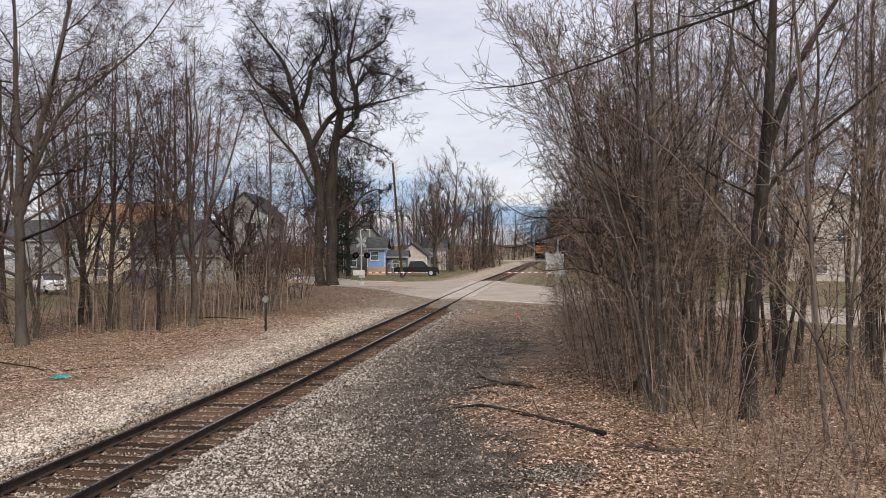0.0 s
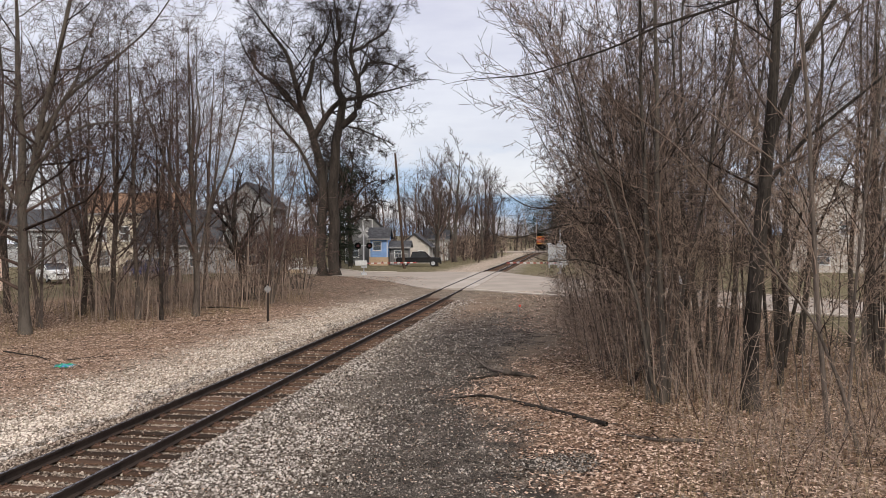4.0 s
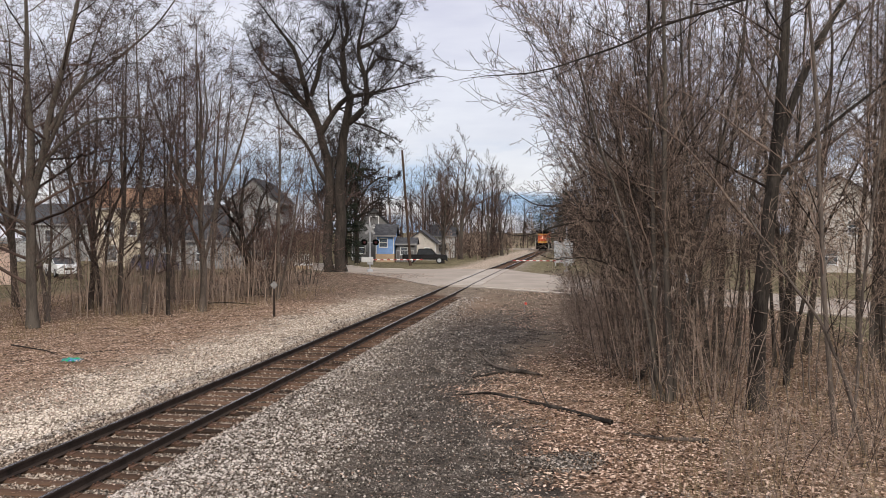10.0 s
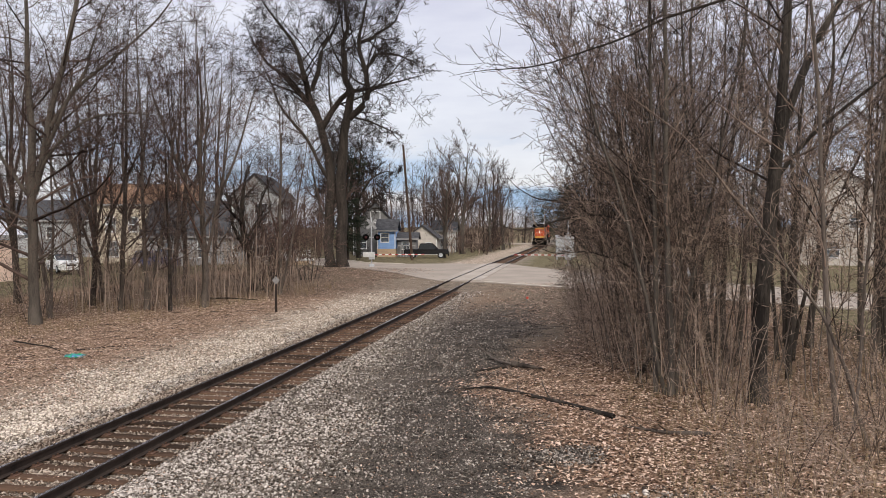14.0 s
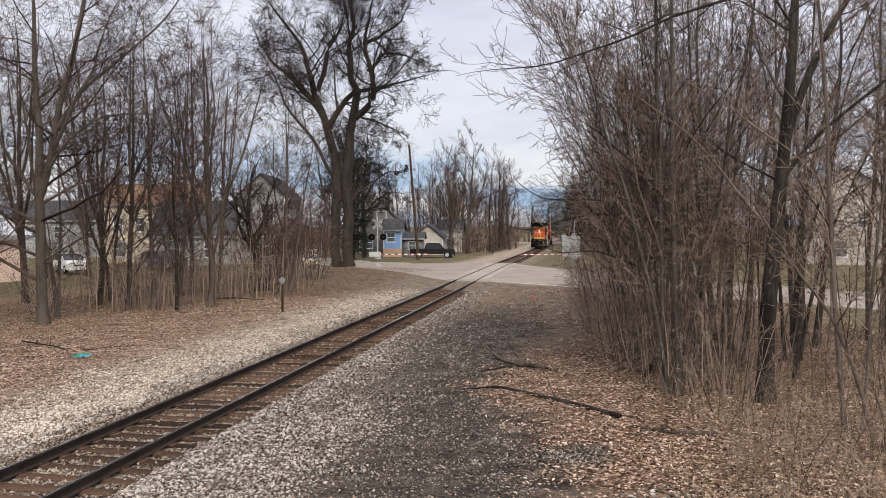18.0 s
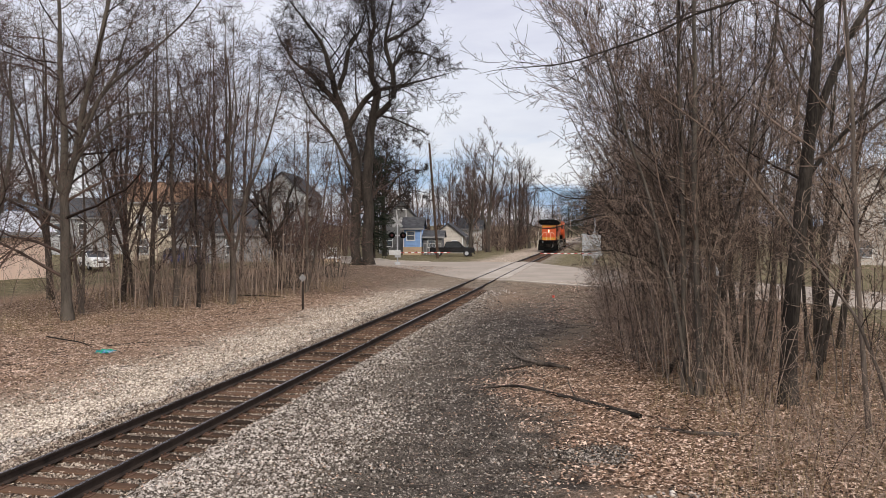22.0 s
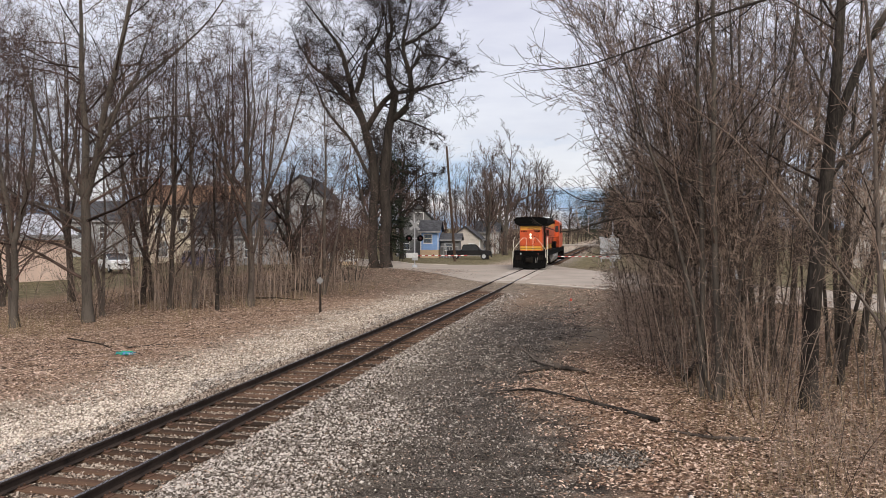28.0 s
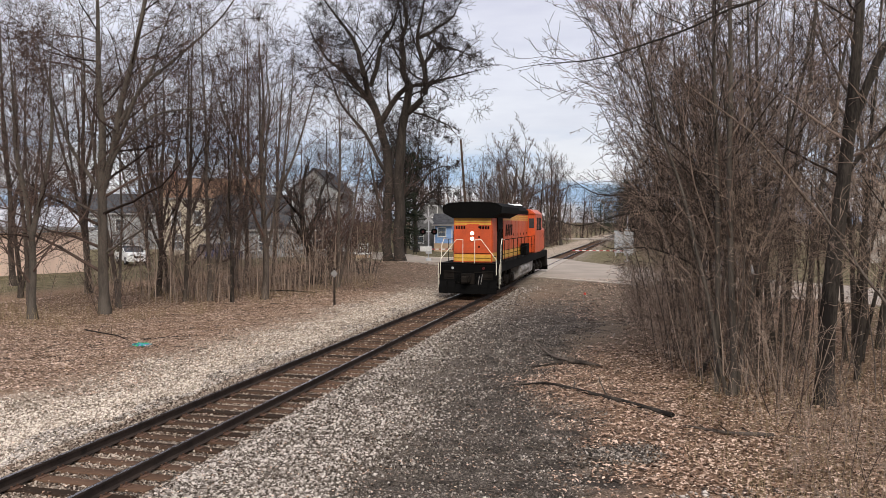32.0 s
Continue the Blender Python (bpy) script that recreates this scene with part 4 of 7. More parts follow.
for x, y, s in ((1.5, 21.6, 1.0), (3.1, 19.6, 1.0), (5.4, 18.9, 1.05), (6.9, 19.6, 1.1), (7.9, 17.8, 0.9), (4.5, 20.8, 1.15), (1.2, 24.0, 1.0), (2.0, 26.0, 1.15), (8.8, 20.6, 1.1)):
    copy_thing(sc0, pose(x, y, 0, 0, 0, rng.uniform(0, 360)) @ Matrix.Scale(s, 4))
whip_m = tree_mesh(42, fan_of(5, 0.013, 1.5, 3.2), [(8, 0.12, 0.98, (28, 64), 0.34, 5, 0.09, 0.05), (4, 0.2, 0.98, (25, 60), 0.5, 4, 0.09, 0.04)], 0.0042, k=9, flare=1.0, wander=0.03)
bush_m = tree_mesh(47, fan_of(9, 0.035, 2.4, 5.6), [(11, 0.15, 0.98, (30, 72), 0.36, 7, 0.11, 0.03), (6, 0.12, 0.98, (30, 70), 0.48, 5, 0.12, 0.02), (3, 0.2, 0.98, (28, 66), 0.6, 3, 0.12, 0.01)], 0.0085, k=10, flare=1.0, wander=0.06)
bu0 = plant("shrub", "dense reddish-brown bare bush under the big tree", "shrub", -19.4, 46.0, -0.1, bush_m, BARK_MID, TWIG_RED, "bushes at the wood's edge")
for x, y, s in ((-21.2, 50.0, 1.05), (-22.6, 55.5, 1.1), (-20.2, 57.0, 0.9), (-23.6, 60.5, 1.0)):
    copy_thing(bu0, pose(x, y, -0.1, 0, 0, rng.uniform(0, 360)) @ Matrix.Scale(s, 4))
w0 = plant("shrub", "sparse clump of thin upright whips", "shrub", 3.2, 17.4, 0, whip_m, SHRUB, SHRUB, "undergrowth whips")
spots = [(2.6, 16.4, 0.6), (5.2, 14.3, 0.7), (6.2, 16.5, 0.9), (4.2, 13.0, 0.5), (5.7, 12.4, 0.55), (2.9, 20.6, 0.9), (7.0, 14.4, 0.8), (1.0, 25.6, 0.7), (0.3, 30, 0.6), (0.2, 33.5, 0.6), (0.4, 37.5, 0.7), (1.6, 22.4, 0.7), (3.4, 12.2, 0.4), (4.8, 11.4, 0.45), (5.9, 13.6, 0.6), (6.6, 12.2, 0.55), (3.0, 14.2, 0.45), (4.0, 15.2, 0.55), (2.2, 18.0, 0.6)]
spots += [(-26 + i * 0.62 + rng.uniform(-0.4, 0.4), 32.5 + i * 0.85 + rng.uniform(-2.0, 2.4), rng.uniform(0.6, 1.15)) for i in range(17)]
spots += [(rng.uniform(-30, -19), rng.uniform(30, 50), rng.uniform(0.5, 1.2)) for i in range(24)]
spots += [(-27 + i * 0.8 + rng.uniform(-0.5, 0.5), 38 + i * 1.1 + rng.uniform(-2, 3), rng.uniform(0.8, 1.3)) for i in range(11)]
for x, y, s in spots:
    copy_thing(w0, pose(x, y, float(lie(x, y)), 0, 0, rng.uniform(0, 360)) @ Matrix.Scale(s, 4))


p0 = thing("sapling_clump", pose(-20.9, 35.0, -0.1), "stand of thin straight tan saplings at the wood's edge", "saplings", "sapling clumps")
for i in range(8):
    w, c_, s_ = 1 + i * 0.36, math.cos(i * 2.4), math.sin(i * 2.4)
    wood, sprays = tree_mesh(430 + i, [[(0.45 * w * c_, 0.45 * w * s_, -0.05, 0.020), (0.5 * w * c_, 0.5 * w * s_, 1.2 + 0.1 * i, 0.016), (0.55 * w * c_, 0.55 * w * s_, 2.4 + 0.45 * (i % 4), 0.006)]], [(6, 0.35, 0.98, (35, 75), 0.26, 5, 0.14, 0.04), (4, 0.2, 0.98, (30, 70), 0.55, 4, 0.13, 0.02)], 0.005, k=9, flare=1.0, wander=0.03)
    st_ = put("stem", mesh_np("stem", *wood, True), SHRUB, p0)
    tagged(put("side_growth", mesh_np("side_growth", *sprays), SHRUB, st_), kind="stuff")
for i in range(13):
    x, y = -23.5 + i * 0.5 + rng.uniform(-0.8, 0.5), 33.0 + i * 0.85 + rng.uniform(-0.8, 2.6)
    copy_thing(p0, pose(x, y, float(lie(x, y)), 0, 0, rng.uniform(0, 360)) @ Matrix.Scale(rng.uniform(0.75, 1.25), 4))


for x, y, s in ((3.0, 19.2, 0.8), (7.0, 13.4, 0.6)):
    copy_thing(p0, pose(x, y, float(lie(x, y)), 0, 0, rng.uniform(0, 360)) @ Matrix.Scale(s, 4))
for i in range(15):
    x, y = rng.uniform(2.8, 7.6), rng.uniform(10.6, 19.0)
    copy_thing(w0, pose(x, y, float(lie(x, y)), 0, 0, rng.uniform(0, 360)) @ Matrix.Scale(rng.uniform(0.35, 0.9), 4))


def bramble(x, y, rz, reach, rise, seed):
    g_ = np.random.default_rng(seed)
    ob = thing("bramble", pose(x, y, float(lie(x, y)), 0, 0, rz), "arching dry bramble canes over the leaves", "bramble", "brambles")
    for i in range(5):
        a_ = g_.uniform(-0.9, 0.9)
        ln_, hh = reach * g_.uniform(0.6, 1.1), rise * g_.uniform(0.6, 1.1)
        u = np.linspace(0, 1, 12)
        p = np.stack([ln_ * u * math.cos(a_), ln_ * u * math.sin(a_), hh * 4 * u * (1 - u) * (1.25 - 0.5 * u) - 0.03], 1)
        p[1:-1] += g_.normal(size=(10, 3)) * 0.015
        r = np.linspace(0.006, 0.003, 12)
        v, q = tubes(p[None], r[None], 5)
        cane = put("cane", mesh_np("cane", v, q, True), SHRUB, ob)
        p2, r2 = grow(g_, p[None], r[None], 7, 0.2, 0.95, (30, 70), 0.22, 4, 0.15, 0.1, rmin=0.002)
        v, q = tubes(p2, r2, 3)
        tagged(put("side_growth", mesh_np("side_growth", v, q), SHRUB, cane), kind="stuff")


for i, (x, y, rz, rc, rs) in enumerate(((3.2, 11.2, 20, 2.4, 0.7), (4.4, 12.6, 160, 2.6, 0.8), (2.4, 12.9, 60, 1.6, 0.5), (5.2, 13.2, 200, 2.2, 0.9), (3.6, 14.8, 110, 2.0, 0.7), (2.6, 10.8, 100, 1.5, 0.5))):
    bramble(x, y, rz, rc, rs, 90 + i)


# ---- trees beyond the crossing ----
def woods(name, seed, n, x0, x1, y0, y1, h0, h1, bark, label, plan=((8, 0.2, 0.40, 4), (5, 0.15, 0.55, 3), (3, 0.15, 0.80, 2))):
    g = np.random.default_rng(seed)
    x, y, h = g.uniform(x0, x1, n), g.uniform(y0, y1, n), g.uniform(h0, h1, n)
    u = np.linspace(0, 1, 9)
    p = np.stack([np.tile(x[:, None], 9), np.tile(y[:, None], 9), -0.5 + h[:, None] * u + lie(x, y)[:, None]], axis=2)
    p[:, :, :2] += np.cumsum(g.normal(size=(n, 9, 2)) * 0.12, axis=1)
    r = (h * 0.014)[:, None] * np.linspace(1, 0.12, 9)[None, :]
    levels = [tubes(p, r, 5)]
    for count, s0_, ln_, k in plan:
        p, r = grow(g, p, r, count, s0_, 0.98, (25, 60), ln_, k, 0.13, 0.12, rmin=0.016)
        levels.append(tubes(p, r, 3))
    v, q = joined(levels)
    tagged(put(name, mesh_np(name, v, q), bark), label, "woods", kind="stuff")


SCRUB = ((7, 0.08, 0.55, 3), (4, 0.1, 0.65, 2))
woods("far_woods", 51, 60, -110, -27, 92, 140, 9, 17, TWIG, "bare brown trees behind the houses")
woods("far_woods", 52, 75, -60, -13.5, 120, 230, 9, 17, TWIG, "bare brown trees along the far line")
woods("far_woods", 53, 28, 9, 80, 55, 150, 8, 15, TWIG, "bare brown trees beyond the street")
woods("far_woods", 54, 55, -3, 40, 112, 260, 8, 14, TWIG, "bare trees right of the far line")
woods("far_woods", 63, 30, -3.6, 10, 118, 195, 9, 15, TWIG, "bare brown trees crowding the far line")
woods("far_woods", 55, 40, -120, 100, 260, 420, 12, 18, TWIG, "hazy bare trees on the horizon")
woods("far_brush", 56, 190, -120, -30, 88, 150, 2.5, 6, TWIG, "brown scrub behind the houses", SCRUB)
woods("far_brush", 57, 120, -40, -12.5, 112, 240, 2, 6, SHRUB, "tan scrub beside the far line", SCRUB)
woods("far_brush", 62, 45, -25, -12.0, 110, 165, 2, 5, TWIG, "tangled brush beside the far line", ((8, 0.06, 0.5, 5), (5, 0.1, 0.6, 4), (3, 0.15, 0.75, 3)))
woods("far_brush", 58, 90, 7, 60, 72, 120, 3, 8, TWIG, "brown scrub beyond the street", SCRUB)
woods("far_brush", 59, 130, -4.0, 16, 106, 240, 2, 7, TWIG, "brown scrub right of the far line", SCRUB)
woods("far_brush", 64, 60, -42, -12.0, 208, 300, 4, 9, TWIG, "brown brush closing the view left of the far line", SCRUB)
woods("far_brush", 65, 60, -4.6, 28, 208, 300, 4, 9, TWIG, "brown brush closing the view right of the far line", SCRUB)
woods("far_brush", 60, 160, -220, 160, 240, 420, 5, 11, TWIG, "bare scrub on the horizon", SCRUB)
street = tree_mesh(61, [straight(17, 0.34, (1.0, 0.5)), [(0, 0, 3.5, 0.17), (-1.5, 0.3, 8, 0.12), (-2.8, 0.6, 16, 0.012)], [(0.1, 0, 4.0, 0.14), (2.0, -0.3, 8, 0.1), (3.4, -0.4, 15, 0.012)]], [(10, 0.22, 0.98, (26, 54), 0.38, 8, 0.08, 0.08), (7, 0.12, 0.98, (25, 52), 0.46, 5, 0.09, 0.07), (5, 0.15, 0.98, (25, 55), 0.52, 3, 0.10, 0.05)], 0.020, flare=1.3, thick=0.55)
st = plant("street_tree", "tall bare tree with a rounded crown beyond the crossing", "tree", -17.6, 118.5, -0.2, street, BARK_MID, TWIG, "trees beyond the crossing")
copy_thing(st, pose(-14.6, 131, -0.25, 0, 0, 80) @ Matrix.Scale(0.75, 4))
copy_thing(st, pose(-21.0, 124, -0.25, 0, 0, 200) @ Matrix.Scale(0.85, 4))
copy_thing(st, pose(-17.4, 101.5, -0.15, 0, 0, 300) @ Matrix.Scale(0.7, 4))
for x, y, rz_, s in ((-20.2, 129, 30, 0.95), (-13.4, 142, 140, 0.8), (-16.4, 152, 260, 1.0), (-23.5, 138, 340, 0.9)):
    copy_thing(st, pose(x, y, -0.3, 0, 0, rz_) @ Matrix.Scale(s, 4))
copy_thing(st, pose(-25.5, 78.5, 0, 0, 0, 40) @ Matrix.Scale(0.85, 4))


droop = tree_mesh(64, [
    stem(0.26, [(0, 0, -0.1), (0.1, 0, 4.0), (-0.2, 0, 8.0), (0.2, 0, 11.0), (0.4, 0.3, 16)]),
    stem(0.16, [(0, 0, 5.6), (1.6, 0.3, 7.6), (3.4, 0.4, 8.4), (5.6, 0.2, 8.0)]),
    stem(0.16, [(-0.1, 0, 6.4), (-1.8, -0.3, 8.6), (-3.8, -0.4, 9.2), (-5.4, -0.2, 8.6)]),
    stem(0.14, [(0, 0, 7.6), (1.8, -0.3, 10.2), (3.6, -0.2, 11.0), (5.4, 0.4, 10.6)]),
    stem(0.13, [(0.1, 0, 9.0), (-1.6, 0.4, 11.4), (-3.4, 0.6, 12.4)]),
], [(17, 0.36, 0.98, (35, 80), 0.34, 8, 0.16, 0.0), (8, 0.1, 0.98, (35, 75), 0.52, 5, 0.17, -0.03), (6, 0.12, 0.98, (30, 70), 0.66, 4, 0.16, -0.05), (3, 0.15, 0.98, (30, 70), 0.7, 3, 0.15, -0.05)], 0.018, flare=1.3, thick=0.55)
dr_ = plant("tree", "dark bare tree with drooping limbs behind the crossing signal", "tree", -27.2, 95.0, -0.1, droop, BARK_DARK, TWIG_DARK, "trees beyond the crossing")
copy_thing(dr_, pose(-30.2, 98.0, -0.1, 0, 0, 110) @ Matrix.Scale(1.1, 4))


def spruce(x, y, z, h, seed, wide=0.22):
    g = np.random.default_rng(seed)
    ob = thing("spruce", pose(x, y, z), "dark green spruce with drooping branches", "tree", "spruces")
    pts = np.array([[[0, 0, u * h] for u in np.linspace(0, 1, 8)]], float)
    rad = np.array([np.linspace(h * 0.018, 0.02, 8)])
    v, q = tubes(pts, rad, 7)
    put("trunk", mesh_np("trunk", v, q, True), BARK_DARK, ob)
    p, r = grow(g, pts, rad, 110, 0.10, 0.99, (72, 98), wide, 5, 0.05, -0.06, rmin=0.02)
    lv = [tubes(p, r, 3)]
    p, r = grow(g, p, r, 13, 0.05, 0.99, (35, 75), 0.40, 3, 0.10, -0.10, rmin=0.03)
    lv.append(tubes(p, r, 3))
    v, q = joined(lv)
    put("crown", mesh_np("crown", v, q), NEEDLE, ob)
    return ob


spruce(-25.9, 86.0, -0.1, 13.0, 71)
spruce(-13.6, 300, -0.8, 17.5, 72, 0.50)
spruce(-1.0, 150, -0.4, 12.5, 73, 0.36)
spruce(-3.2, 190, -0.5, 14.0, 74, 0.34)

# ---- paints and building materials ----
def paint(name, c, rough=0.45, metal=0.0, dirt=0.35, scale=2.0):
    return mat(name, two(tuple(v * (1 - dirt) for v in c), c), scale, rough, metal, bump=0.06, dist=0.004, fine=18.0)


def lapped(name, c, pitch):
    """Painted boards lying level: the shadow line comes from relief alone."""
    m, nt, b = shader(name)
    tc = nt.nodes.new("ShaderNodeTexCoord")
    sep = nt.nodes.new("ShaderNodeSeparateXYZ")
    nt.links.new(tc.outputs["Object"], sep.inputs[0])
    saw = math_node(nt, "FRACT", math_node(nt, "DIVIDE", sep.outputs[2], pitch))
    n = noise_node(nt, tc.outputs["Object"], 1.3)
    nt.links.new(ramp_node(nt, n, two(tuple(v * 0.75 for v in c), c)), b.inputs["Base Color"])
    b.inputs["Roughness"].default_value = 0.7
    bump_node(nt, b, math_node(nt, "SUBTRACT", 1.0, saw), 1.0, 0.07)
    return m


SIDING_GREY = lapped("grey_clapboard", (0.33, 0.33, 0.325), 0.19)
# darker copy of the grey: shade on the gabled front is in the colour
SIDING_DARK = lapped("shaded_grey_clapboard", (0.15, 0.145, 0.14), 0.19)
SIDING_CREAM = lapped("cream_clapboard", (0.60, 0.52, 0.39), 0.19)
SIDING_BLUE = lapped("blue_clapboard", (0.24, 0.40, 0.70), 0.19)
SIDING_BEIGE = lapped("beige_clapboard", (0.52, 0.47, 0.41), 0.19)
STUCCO = mat("pinkish_tan_wall", two((0.64, 0.48, 0.39), (0.80, 0.62, 0.51)), 0.8, 0.9, bump=0.2)
ROOF_DARK = mat("dark_shingles", two((0.035, 0.036, 0.04), (0.10, 0.10, 0.105)), 2.0, 0.95, bump=0.5, dist=0.02, fine=14.0)
ROOF_RUST = mat("rust_brown_shingles", two((0.16, 0.098, 0.064), (0.29, 0.185, 0.125)), 2.0, 0.95, bump=0.5, dist=0.02, fine=14.0)
ROOF_METAL = mat("pale_metal_roof", two((0.52, 0.54, 0.58), (0.70, 0.72, 0.76)), 0.7, 0.45, metal=0.3, bump=0.1)
TRIM = mat("white_trim", two((0.62, 0.62, 0.60), (0.80, 0.80, 0.78)), 2.0, 0.6, bump=0.05)
# greyer than TRIM, for the fascias and the annexe's porch rail
DULL_TRIM = mat("dull_grey_trim", two((0.20, 0.195, 0.19), (0.36, 0.35, 0.34)), 2.0, 0.7, bump=0.05)
BRICK = mat("red_chimney_brick", two((0.16, 0.07, 0.05), (0.30, 0.14, 0.10)), 6.0, 0.9)
TAN_BASE = mat("tan_block_base", two((0.42, 0.30, 0.19), (0.55, 0.41, 0.28)), 2.0, 0.9)
GLASS, _nt, _b = shader("window_glass")
_b.inputs["Base Color"].default_value, _b.inputs["Roughness"].default_value, _b.inputs["Transmission Weight"].default_value = (0.5, 0.55, 0.6, 1), 0.03, 0.85
DARK_GLASS = mat("tinted_glass", two((0.02, 0.023, 0.026), (0.05, 0.056, 0.062)), 1.0, 0.06, bump=0.0)
ORANGE = paint("orange_paint", (0.62, 0.088, 0.016), 0.45, dirt=0.48, scale=1.3)
YELLOW = paint("yellow_paint", (0.78, 0.42, 0.05), 0.45, dirt=0.45, scale=2.5)
BLACK = paint("sooty_black_paint", (0.005, 0.0048, 0.0046), 0.8, dirt=0.5)
GRIME = mat("brake_dust_black", two((0.005, 0.0045, 0.004), (0.022, 0.018, 0.015)), 2.0, 0.85, bump=0.3, dist=0.01)
for m_ in (BLACK, GRIME):
    m_.node_tree.nodes["Principled BSDF"].inputs["Specular IOR Level"].default_value = 0.05
TANK = mat("dusty_grey_tank", two((0.07, 0.065, 0.058), (0.36, 0.34, 0.32)), 1.4, 0.7, bump=0.1)
WHITE = paint("white_paint", (0.80, 0.80, 0.78), 0.45, dirt=0.15)
CREAM_RAIL = paint("cream_handrail_paint", (0.82, 0.78, 0.66), 0.45, dirt=0.15)
RED = paint("red_paint", (0.44, 0.06, 0.05), 0.5)
DARK_RED = paint("unlit_red_lens", (0.09, 0.008, 0.008), 0.3)
STEEL = mat("galvanised_steel", two((0.34, 0.35, 0.36), (0.52, 0.53, 0.54)), 3.0, 0.5, metal=0.6, bump=0.05)
WOOD_POLE = mat("brown_pole_wood", two((0.035, 0.024, 0.018), (0.10, 0.065, 0.048)), 2.0, 0.9, bump=0.4, stretch=(1, 1, 0.1))
TYRE = mat("tyre_rubber", two((0.012, 0.012, 0.012), (0.03, 0.03, 0.03)), 4.0, 0.9)
LIT, _nt, _b = shader("lit_headlight")
_b.inputs["Base Color"].default_value = (1, 0.9, 0.7, 1)
_b.inputs["Emission Color"].default_value, _b.inputs["Emission Strength"].default_value = (1, 0.82, 0.55, 1), 3.0


# ---- buildings ----
def wall_with_holes(w, h, thick, holes, gable=0.0):
    """A wall along x from 0 to w, its face at y = 0; holes: (x, z, width, height). gable: height of a peak over the middle."""
    bm = bmesh.new()
    holes = [q for q in holes if q[1] + q[3] < h]
    xs = sorted({0.0, w, *[v for x, _, ww, _ in holes for v in (x, x + ww)]})
    zs = sorted({-0.3, h, *[v for _, z, _, hh in holes for v in (z, z + hh)]})
    for x0, x1 in zip(xs, xs[1:]):
        for z0, z1 in zip(zs, zs[1:]):
            cx, cz = (x0 + x1) / 2, (z0 + z1) / 2
            if not any(x < cx < x + ww and z < cz < z + hh for x, z, ww, hh in holes):
                box(bm, x0, x1, 0, thick, z0, z1)
    bmesh.ops.remove_doubles(bm, verts=bm.verts, dist=0.001)
    if gable:
        t = [bm.verts.new((x, y, z)) for y in (0, thick) for x, z in ((0, h), (w, h), (w / 2, h + gable))]
        for f in ((0, 1, 2), (5, 4, 3), (0, 2, 5, 3), (2, 1, 4, 5)):
            bm.faces.new([t[i] for i in f])
    return bm


def window(parent, x, z, w, h):
    bm = bmesh.new()
    for a0, a1, b0, b1 in ((-0.09, w + 0.09, -0.09, 0.0), (-0.09, w + 0.09, h, h + 0.10), (-0.09, 0, 0, h), (w, w + 0.09, 0, h)):
        box(bm, x + a0, x + a1, -0.035, 0.06, z + b0, z + b1)
    box(bm, x, x + w, 0.02, 0.06, z + h * 0.48, z + h * 0.53)
    fr = part("window", bm, TRIM, parent, "white-trimmed sash window")
    for z0, z1 in ((0, 0.48), (0.53, 1.0)):
        pane = part("pane", boxed(x, x + w, 0.04, 0.05, z + h * z0, z + h * z1), GLASS, fr)
        pane.visible_shadow = False
    part("sill", boxed(x - 0.12, x + w + 0.12, -0.09, 0.0, z - 0.14, z - 0.09), TRIM, fr)


def house(name, label, x, y, rz, w, d, h, rise, siding, roof, front=(), side=(), along="x", base=None, chimney=None, corner=True, category="house", over=0.35):
    """Corner (x, y) is the facade's left foot; the facade runs w along its local x, and the house d deep behind it."""
    ob = thing(name, pose(x, y, float(lie(x, y)) - 0.05, 0, 0, rz), label, category)
    gf, gs = (0.0, rise) if along == "x" else (rise, 0.0)
    f = part("wall", wall_with_holes(w, h, 0.18, front, gf), siding, ob)
    for q in front:
        window(f, *q)
    s = part("wall", wall_with_holes(d, h, 0.18, side, gs), siding, ob)
    s.matrix_basis = pose(w, 0.001, 0, 0, 0, 90)
    for q in side:
        window(s, *q)
    part("wall", wall_with_holes(w, h, 0.18, (), gf), siding, ob).matrix_basis = pose(w, d, 0, 0, 0, 180)
    part("wall", wall_with_holes(d, h, 0.18, (), gs), siding, ob).matrix_basis = pose(0, d, 0, 0, 0, -90)
    run, span = (w, d) if along == "x" else (d, w)
    sl = rise / (span / 2)
    for sgn in (-1, 1):
        a0, a1 = (-over, span / 2) if sgn < 0 else (span / 2, span + over)
        z0, z1 = (h - over * sl, h + rise) if sgn < 0 else (h + rise, h - over * sl)
        prof = [(a0, z0 + 0.02), (a1, z1 + 0.02), (a1, z1 + 0.16), (a0, z0 + 0.16)]
        part("roof_slope", prism(prof, -over, run + over, "x" if along == "x" else "y"), roof, ob)
    for a in (-over - 0.04, span + over):
        bm = boxed(-over, run + over, a, a + 0.04, h - over * sl - 0.06, h - over * sl + 0.16) if along == "x" else boxed(a, a + 0.04, -over, run + over, h - over * sl - 0.06, h - over * sl + 0.16)
        part("fascia", bm, DULL_TRIM, ob)
    if corner:
        for cx in (-0.02, w - 0.10):
            part("corner_board", boxed(cx, cx + 0.12, -0.025, 0.0, -0.2, h), TRIM, ob)
    if base:
        part("base_course", boxed(-0.03, w + 0.03, -0.04, d + 0.03, -0.3, base), TAN_BASE, ob)
    if chimney:
        cx, cy, cz = chimney
        bm = boxed(cx - 0.35, cx + 0.35, cy - 0.3, cy + 0.3, h, cz - 0.15)
        box(bm, cx - 0.42, cx + 0.42, cy - 0.37, cy + 0.37, cz - 0.15, cz)
        part("chimney", bm, BRICK, ob)
    return ob


